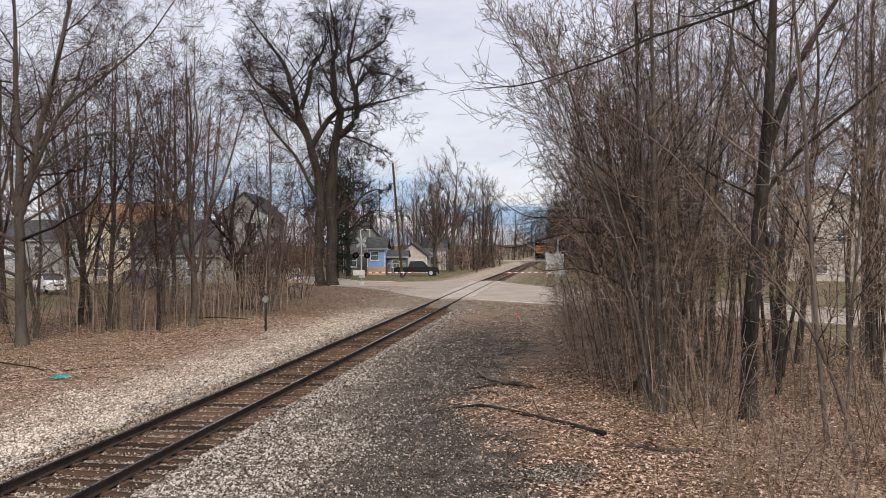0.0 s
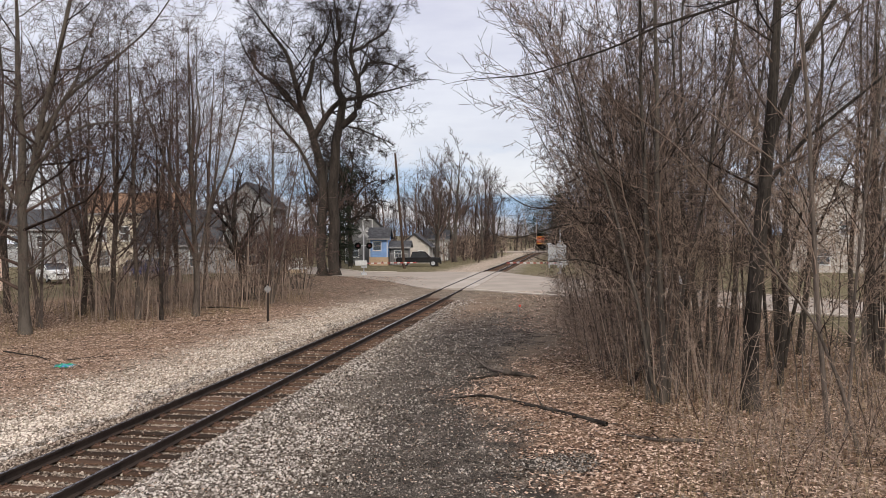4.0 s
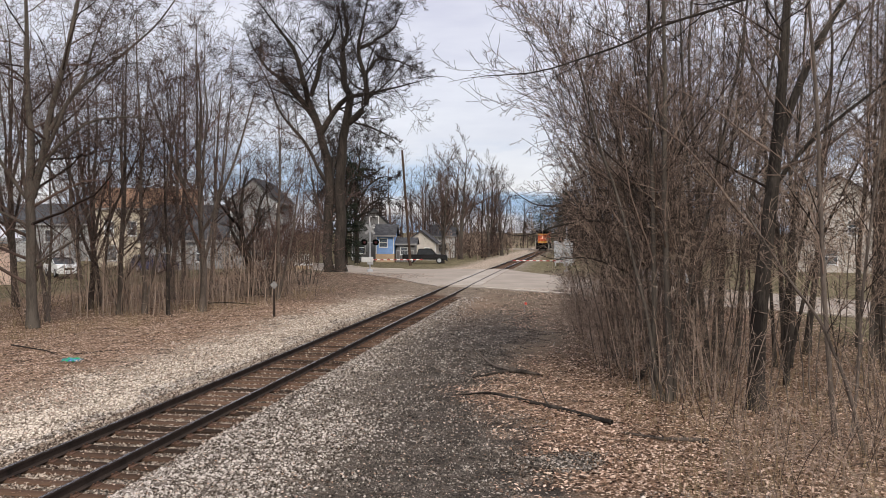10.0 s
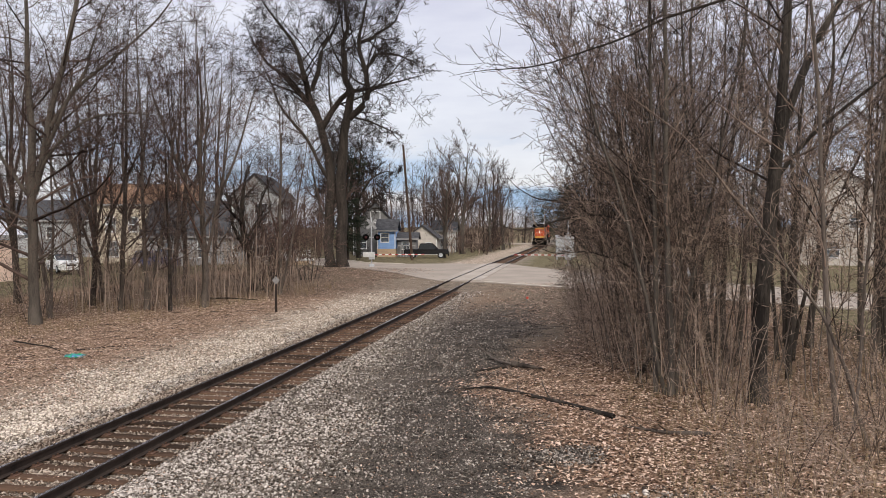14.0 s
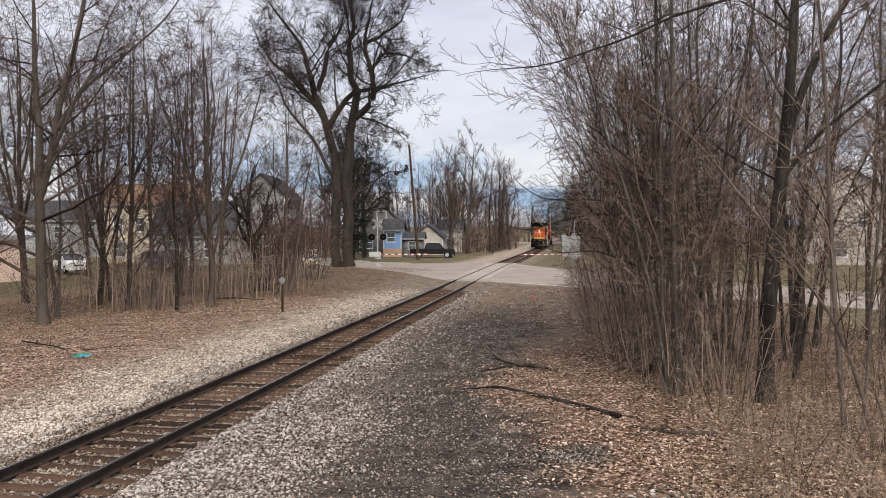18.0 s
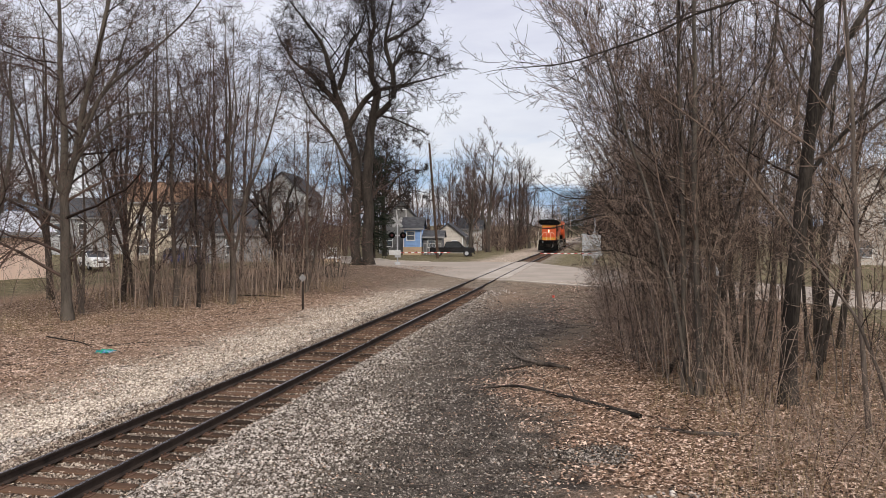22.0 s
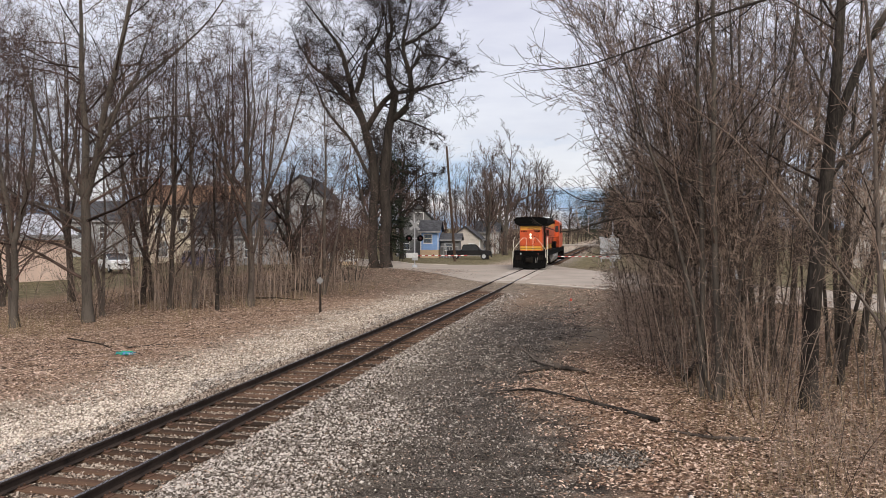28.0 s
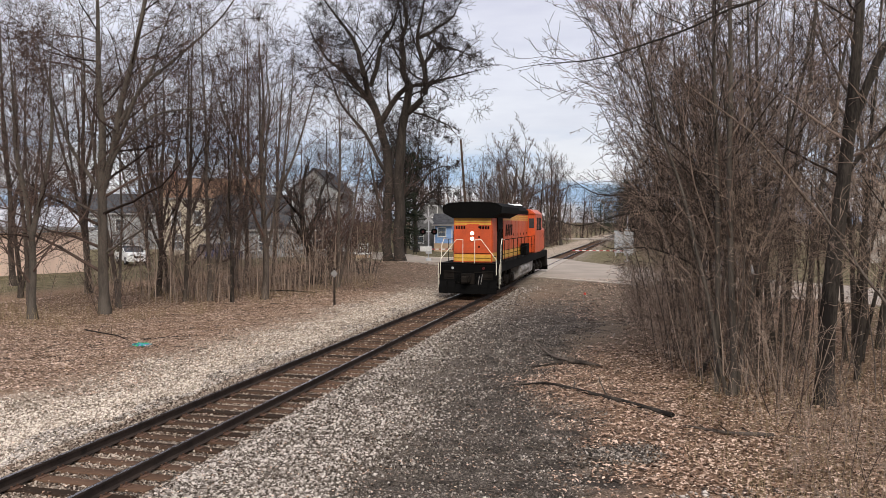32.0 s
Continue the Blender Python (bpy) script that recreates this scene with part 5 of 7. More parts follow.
garage = house("garage", "long tan garage with a pale metal roof", -47.05, 41.2, 64.0, 12.6, 7.0, 3.55, 1.45, STUCCO, ROOF_METAL, corner=False, category="garage")
part("gutter", boxed(-0.35, 12.95, -0.50, -0.40, 3.18, 3.30), STEEL, garage)
part("downpipe", boxed(12.45, 12.53, -0.09, -0.01, 0.0, 2.9), WHITE, garage, "white downpipe")
house("house", "two-storey cream house with a rust-brown roof and brick chimney", -53.2, 79.6, 22.0, 11.0, 8.0, 6.7, 2.3, SIDING_CREAM, ROOF_RUST,
      front=((1.2, 3.6, 0.9, 1.5), (3.6, 3.6, 0.9, 1.5), (6.2, 3.6, 0.9, 1.5), (1.4, 0.8, 1.0, 1.6), (5.2, 0.8, 1.0, 1.6)), chimney=(0.6, 4.0, 9.9))
house("house", "low grey clapboard house wing with a dark steep roof", -43.8, 73.6, 10.0, 9.2, 8.0, 3.3, 3.4, SIDING_GREY, ROOF_DARK, front=((1.7, 1.2, 1.2, 1.4), (5.6, 1.0, 0.9, 1.6)))
porch = house("house", "two-storey grey clapboard house with white window trim", -34.9, 75.2, 10.0, 4.8, 8.6, 7.0, 2.2, SIDING_GREY, ROOF_DARK,
              front=((2.2, 0.9, 1.4, 1.9), (2.4, 4.3, 1.2, 1.9)), side=((1.5, 1.0, 0.9, 1.5), (1.5, 4.3, 0.9, 1.5)), along="y")
house("house", "grey house with a gabled attic window behind the big tree", -31.2, 106.5, 14.0, 6.2, 9.0, 4.3, 3.1, SIDING_DARK, ROOF_DARK, front=((2.5, 4.75, 1.2, 1.5), (0.8, 1.1, 1.0, 1.6), (4.2, 1.1, 1.0, 1.6)), along="y")
blue_house = house("house", "small blue clapboard house on a tan block base", -26.5, 101.8, 8.0, 2.4, 5.0, 3.7, 1.3, SIDING_BLUE, ROOF_DARK, front=((0.5, 2.1, 1.0, 1.1),), base=1.15)
house("garage", "beige clapboard garage with a dark gable roof", -24.5, 111.5, 6.0, 4.3, 7.0, 2.6, 1.7, SIDING_BEIGE, ROOF_DARK, front=((2.7, 1.1, 0.7, 0.7),), along="y", category="garage")
house("house", "white house far beyond the parked pickup", -23.6, 126.0, 5.0, 3.8, 7.0, 3.6, 1.6, TRIM, ROOF_DARK, front=((1.4, 1.0, 1.2, 1.3),))
house("house", "two-storey beige clapboard house beyond the thicket", 22.6, 88.0, -20.0, 8.2, 9.0, 7.6, 2.4, SIDING_BEIGE, ROOF_DARK, front=((2.0, 3.9, 1.0, 1.5), (5.2, 3.9, 1.0, 1.5), (3.0, 0.9, 1.2, 1.6)), along="y")
house("house", "single-storey beige wing with twin windows", 30.3, 85.2, -20.0, 9.0, 7.0, 3.7, 1.6, SIDING_BEIGE, ROOF_DARK, front=((1.0, 1.1, 0.8, 1.6), (2.0, 1.1, 0.8, 1.6), (6.0, 1.1, 1.2, 1.5)))
house("house", "grey house at the back of the lots", -73.0, 90.0, 25.0, 12.0, 8.0, 5.0, 2.5, SIDING_GREY, ROOF_DARK, front=((2.0, 2.6, 1.0, 1.5), (5.0, 2.6, 1.0, 1.5), (8.5, 2.6, 1.0, 1.5)))

# porch railing beside the grey house
annex = house("house", "low dark annexe with a white porch rail beside the blue house", -24.2, 103.6, 8.0, 2.6, 4.0, 2.5, 0.7, SIDING_DARK, ROOF_DARK, front=((0.7, 1.1, 0.9, 0.9),), corner=False)
part("porch_rail", boxed(0.1, 2.5, -0.55, -0.48, 1.55, 1.65), DULL_TRIM, annex)
for i in range(7):
    part("porch_post", boxed(0.1 + i * 0.385, 0.17 + i * 0.385, -0.55, -0.49, 0.0, 1.55), DULL_TRIM, annex)
rail = thing("porch_railing", pose(-29.3, 75.4, 0.1, 0, 0, 12), "white wooden porch railing with balusters", "railing")
part("top_rail", boxed(0, 2.6, -0.04, 0.04, 1.42, 1.50), TRIM, rail)
part("bottom_rail", boxed(0, 2.6, -0.04, 0.04, 0.62, 0.68), TRIM, rail)
for i in range(14):
    part("baluster", boxed(0.06 + i * 0.19, 0.10 + i * 0.19, -0.02, 0.02, 0.68, 1.42), TRIM, rail)
for px_ in (0.0, 2.5):
    part("post", boxed(px_, px_ + 0.1, -0.05, 0.05, -0.1, 1.56), TRIM, rail)
part("deck", boxed(-0.1, 2.8, -0.1, 1.6, 0.40, 0.52), TRIM, rail)
part("deck_base", boxed(0.0, 2.7, -0.02, 1.5, -0.2, 0.40), TAN_BASE, rail)


# ---- vehicles ----
def car(name, label, m, profile, glass, length, width, body, wheel_x, wheel_r, category="car", bed=None, nose_lamps=True):
    """profile: the side's outline (x, z) of the body below the glass; glass: outline of the cabin."""
    ob = thing(name, m, label, category)
    w = width / 2
    bm = prism(profile, -w, w)
    bmesh.ops.bevel(bm, geom=list(bm.edges), offset=0.05, segments=2, affect="EDGES")
    part("body", bm, body, ob, smooth=False)
    g_in = [(x, z) for x, z in glass]
    bm = prism(g_in, -w + 0.10, w - 0.10)
    part("cabin_glass", bm, DARK_GLASS, ob, "dark tinted windows")
    top = max(z for _, z in glass)
    xs = [x for x, z in glass if z > top - 0.02]
    bm = boxed(min(xs) - 0.05, max(xs) + 0.05, -w + 0.08, w - 0.08, top - 0.02, top + 0.05, 0.02)
    part("roof_panel", bm, body, ob)
    for s_ in (-1, 1):
        bm = bmesh.new()
        for (x0, z0), (x1, z1) in zip(glass, glass[1:]):
            rod(bm, (x0, s_ * (w - 0.10), z0), (x1, s_ * (w - 0.10), z1), 0.035, sides=5)
        part("window_pillar", bm, body, ob)
        bm = boxed(glass[-1][0] - 0.35, glass[-1][0] - 0.12, s_ * w - 0.02, s_ * (w + 0.16), glass[0][1] + 0.03, glass[0][1] + 0.20, 0.02)
        part("door_mirror", bm, body, ob)
        for wx in wheel_x:
            bm = rod(bmesh.new(), (wx, s_ * (w - 0.22), wheel_r), (wx, s_ * (w + 0.01), wheel_r), wheel_r, sides=20)
            ty = part("wheel", bm, TYRE, ob)
            part("rim", rod(bmesh.new(), (wx, s_ * (w - 0.05), wheel_r), (wx, s_ * (w + 0.02), wheel_r), wheel_r * 0.62, sides=12), STEEL, ty)
        part("headlight", boxed(length / 2 - 0.22, length / 2 + 0.015, s_ * (w - 0.36) - 0.16, s_ * (w - 0.36) + 0.16, profile[-1][1] + 0.02, profile[-1][1] + 0.12, 0.02), STEEL, ob, "clear headlight lens")
    part("grille", boxed(length / 2 - 0.06, length / 2 + 0.025, -w * 0.42, w * 0.42, profile[-1][1] - 0.16, profile[-1][1] - 0.02, 0.01), BLACK, ob)
    part("bumper", boxed(length / 2 - 0.12, length / 2 + 0.05, -w + 0.05, w - 0.05, 0.30, 0.50, 0.03), body, ob)
    return ob


SUV = [(2.25, 0.35), (-2.3, 0.35), (-2.3, 1.02), (0.85, 1.10), (2.10, 1.00), (2.25, 0.80)]
SUV_GLASS = [(-2.2, 1.04), (-1.9, 1.60), (-0.1, 1.64), (0.95, 1.06)]
car("suv", "white crossover SUV parked nose out", pose(-43.9, 61.2, float(lie(-43.9, 61.2)) + 0.1, 0, 0, -40), SUV, SUV_GLASS, 4.5, 1.86, WHITE, (-1.4, 1.4), 0.35)
car("car", "dark blue car parked beside the grey house", pose(-40.6, 70.6, float(lie(-40.6, 70.6)), 0, 0, -15), SUV, SUV_GLASS, 4.5, 1.82, paint("dark_blue_paint", (0.03, 0.05, 0.16), 0.3), (-1.4, 1.4), 0.34)
PICKUP = [(2.85, 0.5), (-2.9, 0.5), (-2.9, 1.15), (1.3, 1.18), (2.75, 1.12), (2.85, 0.9)]
PICKUP_GLASS = [(-1.05, 1.12), (-0.8, 1.84), (0.75, 1.87), (1.5, 1.12)]
car("pickup_truck", "black crew-cab pickup truck parked on the gravel", pose(-19.3, 99.4, float(lie(-19, 99)), 0, 0, 8), PICKUP, PICKUP_GLASS, 5.7, 1.95, paint("black_car_paint", (0.012, 0.012, 0.014), 0.22), (-1.8, 1.85), 0.41, "pickup truck")
car("car", "silver car on the street behind the thicket", pose(6.4, 59.0, 0.17, 0, 0, -40), SUV, SUV_GLASS, 4.5, 1.82, paint("silver_paint", (0.55, 0.56, 0.58), 0.3, 0.4), (-1.4, 1.4), 0.34)


TRIM_GREY = mat("dull_white_box_paint", two((0.34, 0.34, 0.33), (0.52, 0.52, 0.50)), 4.0, 0.6, bump=0.05)
SIGN_GREY = mat("weathered_board_back", two((0.17, 0.17, 0.17), (0.30, 0.30, 0.295)), 5.0, 0.6, bump=0.05)


# ---- crossing signals, cabinet, pole and sign ----
def crossing_signal(x, y, z, rz, arm, label, lamps=1.08, boards=True, lamp_z=2.85):
    """A mast with crossed boards, two lamps, a gate machine and a lowered arm reaching along local x."""
    ob = thing("crossing_signal", pose(x, y, z, 0, 0, rz), label, "crossing signal", "signals at the crossing")
    part("base", boxed(-0.25, 0.25, -0.25, 0.25, 0.0, 0.30, 0.04), STEEL, ob)
    part("mast", rod(bmesh.new(), (0, 0, 0.25), (0, 0, 4.75), 0.07, 0.065, 10), STEEL, ob)
    for a in (-1, 1) if boards else ():
        bm = boxed(-0.62, 0.62, -0.012, 0.012, -0.115, 0.115, 0.005)
        bd = part("crossbuck_board", bm, SIGN_GREY, ob, "dull white crossed board seen from its plain back")
        bd.matrix_basis = pose(0, -0.09 - 0.015 * a, 4.1, 0, a * 45, 0)
    part("lamp_arm", rod(bmesh.new(), (-lamps / 2, 0, lamp_z), (lamps / 2, 0, lamp_z), 0.035), STEEL, ob)
    for s_ in (-1, 1):
        for yy in (-0.12, 0.12):
            bm = rod(bmesh.new(), (s_ * lamps / 2, yy, lamp_z), (s_ * lamps / 2, yy * 1.2, lamp_z), 0.30, sides=20)
            disc = part("lamp_background", bm, BLACK, ob, "round black lamp background")
            bm = bmesh.new()
            for k in range(9):
                a0, a1 = math.radians(20 * k), math.radians(20 * k + 20)
                c0 = (s_ * lamps / 2 + 0.16 * math.cos(a0), lamp_z + 0.16 * math.sin(a0))
                c1 = (s_ * lamps / 2 + 0.16 * math.cos(a1), lamp_z + 0.16 * math.sin(a1))
                q = [bm.verts.new((c[0], yy * m_, c[1])) for c, m_ in ((c0, 1.2), (c1, 1.2), (c1, 3.4), (c0, 3.4))]
                bm.faces.new(q)
            part("lamp_hood", bm, BLACK, disc)
            part("lamp_lens", rod(bmesh.new(), (s_ * lamps / 2, yy * 1.2, lamp_z), (s_ * lamps / 2, yy * 1.35, lamp_z), 0.12, sides=14), DARK_RED, disc, "dark red lamp lens")
    part("gate_machine", boxed(-0.28, 0.28, -0.42, -0.08, 0.75, 1.35, 0.03), STEEL, ob, "pale steel gate machine box")
    part("counterweight", boxed(-0.85, 0.25, -0.54, -0.44, 0.98, 1.46, 0.02), TRIM_GREY, ob, "dull white counterweight box")
    n = 16
    part("gate_arm", boxed(-0.3, arm, -0.49, -0.47, 1.16, 1.24, 0.004), WHITE, ob, "white gate arm with red bands")
    for i in range(n):
        if i % 2:
            part("red_band", boxed(arm * i / n, arm * (i + 1) / n, -0.493, -0.467, 1.157, 1.243), RED, ob)
    for f in (0.35, 0.65, 0.98):
        part("gate_lamp", rod(bmesh.new(), (arm * f, -0.48, 1.24), (arm * f, -0.48, 1.34), 0.04), DARK_RED, ob, "small red lamp on the gate arm")
    return ob


crossing_signal(-19.4, 72.3, 0.1, 20.0, 5.0, "crossing signal with crossed boards and its gate down")
crossing_signal(-1.0, 79.5, -0.12, 182.0, 5.4, "far crossing signal with its striped gate down", boards=False, lamp_z=3.35)

cab_ = thing("equipment_cabinet", pose(-1.6, 97.0, float(lie(-2.3, 97))), "silver signal equipment cabinet on a raised frame", "cabinet")
part("body", boxed(-1.1, 1.1, -0.9, 0.9, 0.35, 2.85, 0.03), STEEL, cab_)
part("roof", boxed(-1.18, 1.18, -0.98, 0.98, 2.85, 2.98, 0.03), STEEL, cab_)
for s_ in (-1, 1):
    dr = part("door", boxed(min(s_ * 0.02, s_ * 1.0), max(s_ * 0.02, s_ * 1.0), -0.93, -0.905, 0.5, 2.7, 0.008), STEEL, cab_)
    part("handle", boxed(s_ * 0.12 - 0.02, s_ * 0.12 + 0.02, -0.97, -0.93, 1.4, 1.6), BLACK, dr)
for lx in (-0.95, 0.95):
    for ly in (-0.75, 0.75):
        part("leg", boxed(lx - 0.05, lx + 0.05, ly - 0.05, ly + 0.05, -0.15, 0.35), STEEL, cab_)

pole = thing("utility_pole", pose(-18.9, 88.5, -0.1), "leaning brown wooden utility pole", "utility pole")
part("pole", rod(bmesh.new(), (0, 0, -0.1), (-1.05, 0, 13.5), 0.17, 0.12, 12), WOOD_POLE, pole)

sign = thing("track_sign", pose(-13.8, 34.4, float(lie(-13.8, 34.4))), "small grey diamond sign on a thin rusty post", "sign")
part("post", boxed(-0.045, 0.045, -0.03, 0.03, -0.1, 1.75), RAIL, sign)
SIGN_BACK = mat("weathered_sign_back", two((0.16, 0.155, 0.15), (0.27, 0.26, 0.25)), 8.0, 0.6, bump=0.1)
dia = part("plate", boxed(-0.135, 0.135, -0.004, 0.004, -0.135, 0.135, 0.002), SIGN_BACK, sign, "grey diamond-shaped sign plate")
dia.matrix_basis = pose(0, -0.03, 1.50, 0, 45, 0)
for bz in (1.42, 1.58):
    part("bolt", rod(bmesh.new(), (0, -0.045, bz), (0, -0.03, bz), 0.012, sides=6), RAIL, sign)


# ---- the locomotive, long hood leading ----
loco = thing("locomotive", pose(TX, 38.4, TOP), "orange and black diesel locomotive running long hood first on the track", "locomotive")
part("underframe", boxed(-1.5, 1.5, -0.95, 20.3, 1.18, 1.62, 0.03), BLACK, loco)
part("pilot_plate", boxed(-1.46, 1.46, -1.02, -0.95, 0.42, 1.60, 0.02), BLACK, loco)
part("snow_plough", prism([(-1.02, 0.20), (-1.30, 0.18), (-1.22, 0.50), (-1.02, 0.78)], -1.44, 1.44, "x"), BLACK, loco, "dark grimy plough blade")
for hx in (-1.05, -0.62, 0.62, 1.05):
    part("plough_rib", prism([(-1.02, 0.80), (-1.20, 0.78), (-1.31, 0.22), (-1.02, 0.22)], hx - 0.02, hx + 0.02, "x"), BLACK, loco)
for hx in (-0.98, 0.98):
    part("pilot_recess", boxed(hx - 0.26, hx + 0.26, -1.028, -1.018, 0.86, 1.30), GRIME, loco)
part("drawbar_housing", boxed(-0.34, 0.34, -1.16, -1.02, 0.62, 1.16, 0.03), GRIME, loco)
for hx, zz in ((-0.95, 0.98), (0.95, 0.98), (-0.5, 0.7), (0.5, 0.7)):
    part("grab_iron", rods([(hx - 0.18, -1.02, zz), (hx - 0.18, -1.09, zz), (hx + 0.18, -1.09, zz), (hx + 0.18, -1.02, zz)], 0.014), GRIME, loco)
part("snow_plough", prism([(20.4, 0.12), (20.8, 0.10), (20.7, 0.45), (20.4, 0.9)], -1.5, 1.5, "x"), BLACK, loco)
part("rear_pilot", boxed(-1.5, 1.5, 20.3, 20.4, 0.42, 1.60), BLACK, loco)
bm = boxed(-0.16, 0.16, -1.5, -1.0, 0.74, 1.04, 0.03)
box(bm, -0.22, 0.10, -1.75, -1.48, 0.72, 1.06, 0.05)
part("coupler", bm, GRIME, loco, "dark cast knuckle coupler")
for hx, zz in ((-0.55, 1.05), (-0.40, 1.1), (0.42, 1.1), (0.58, 1.05), (0.72, 1.12)):
    part("air_hose", rods([(hx, -1.03, zz), (hx, -1.14, zz - 0.1), (hx * 0.95, -1.17, zz - 0.35), (hx * 0.9, -1.10, zz - 0.5)], 0.022), TANK if hx > 0.5 else BLACK, loco)
for s_ in (-1, 1):
    part("pilot_light", rod(bmesh.new(), (s_ * 0.78, -1.08, 1.42), (s_ * 0.78, -1.02, 1.42), 0.065, sides=14), STEEL if s_ < 0 else DARK_RED, loco, "small round marker lamp")
    part("cut_lever", rods([(s_ * 1.4, -1.06, 1.25), (s_ * 0.3, -1.1, 1.22)], 0.014), GRIME, loco)
    for k, zz in enumerate((0.48, 0.82, 1.16)):
        part("step_tread", boxed(min(s_ * 1.12, s_ * 1.55), max(s_ * 1.12, s_ * 1.55), -0.95, -0.55, zz, zz + 0.04), GRIME, loco)
    part("step_edge", boxed(s_ * 1.545 - 0.012, s_ * 1.545 + 0.012, -0.98, -0.93, 0.42, 1.62), CREAM_RAIL, loco, "cream-painted step edge")
    part("end_handrail", rods([(s_ * 0.30, -0.90, 1.62), (s_ * 0.30, -0.92, 2.82), (s_ * 0.62, -0.92, 2.84), (s_ * 1.40, -1.02, 1.86), (s_ * 1.42, -1.04, 1.10)], 0.017), CREAM_RAIL, loco, "cream end handrail")
    part("corner_handrail", rods([(s_ * 1.50, 0.95, 2.80), (s_ * 1.50, 0.05, 2.86), (s_ * 1.52, -0.35, 2.55), (s_ * 1.54, -0.48, 1.62), (s_ * 1.55, -0.52, 0.62)], 0.019), CREAM_RAIL, loco, "cream corner handrail")
    part("side_handrail", rods([(s_ * 1.47, 0.95, 2.80), (s_ * 1.47, 13.0, 2.80)], 0.020), BLACK, loco)
    part("side_handrail", rods([(s_ * 1.47, 0.95, 2.25), (s_ * 1.47, 13.0, 2.25)], 0.012), BLACK, loco)
    for k in range(9):
        part("stanchion", rod(bmesh.new(), (s_ * 1.47, 0.95 + k * 1.5, 1.6), (s_ * 1.47, 0.95 + k * 1.5, 2.82), 0.020, sides=6), BLACK, loco)
# hood
part("hood", boxed(-1.0, 1.0, 0.0, 13.2, 1.62, 4.26, 0.05), ORANGE, loco, "orange long hood")
part("walkway", boxed(-1.52, 1.52, -0.98, 13.2, 1.62, 1.66), BLACK, loco)
wing = [(-1.0, 3.90), (-1.5, 4.16), (-1.52, 4.50), (-1.2, 4.68), (0, 4.74), (1.2, 4.68), (1.52, 4.50), (1.5, 4.16), (1.0, 3.90)]
part("radiator_housing", prism(wing, -0.22, 5.6), BLACK, loco, "flared black radiator housing")
part("hood_roof", prism([(-1.03, 4.18), (-1.06, 4.42), (-0.78, 4.68), (0.78, 4.68), (1.06, 4.42), (1.03, 4.18)], 5.6, 13.2), BLACK, loco)
part("air_tank", rod(bmesh.new(), (1.28, 7.0, 0.92), (1.28, 10.4, 0.92), 0.24, sides=16), TANK, loco, "grey cylindrical air tank")
part("walkway_box", boxed(1.06, 1.42, 9.6, 10.9, 1.66, 2.36, 0.02), BLACK, loco)
part("exhaust_stack", boxed(-0.35, 0.35, 8.4, 9.4, 4.68, 4.82, 0.05), BLACK, loco)
part("dynamic_brake_housing", boxed(-0.8, 0.8, 10.2, 12.4, 4.68, 4.74, 0.03), BLACK, loco)
for z0, z1 in ((3.56, 3.66), (3.69, 3.79), (3.82, 3.90)):
    part("end_stripe", boxed(-0.95, 0.95, -0.012, 0.0, z0, z1), YELLOW, loco)
part("end_stripe", boxed(-0.95, 0.95, -0.010, 0.0, 1.72, 2.06), YELLOW, loco)
for z0 in (1.86, 2.10):
    part("pinstripe", boxed(-0.95, 0.95, -0.016, -0.004, z0, z0 + 0.025), BLACK, loco)
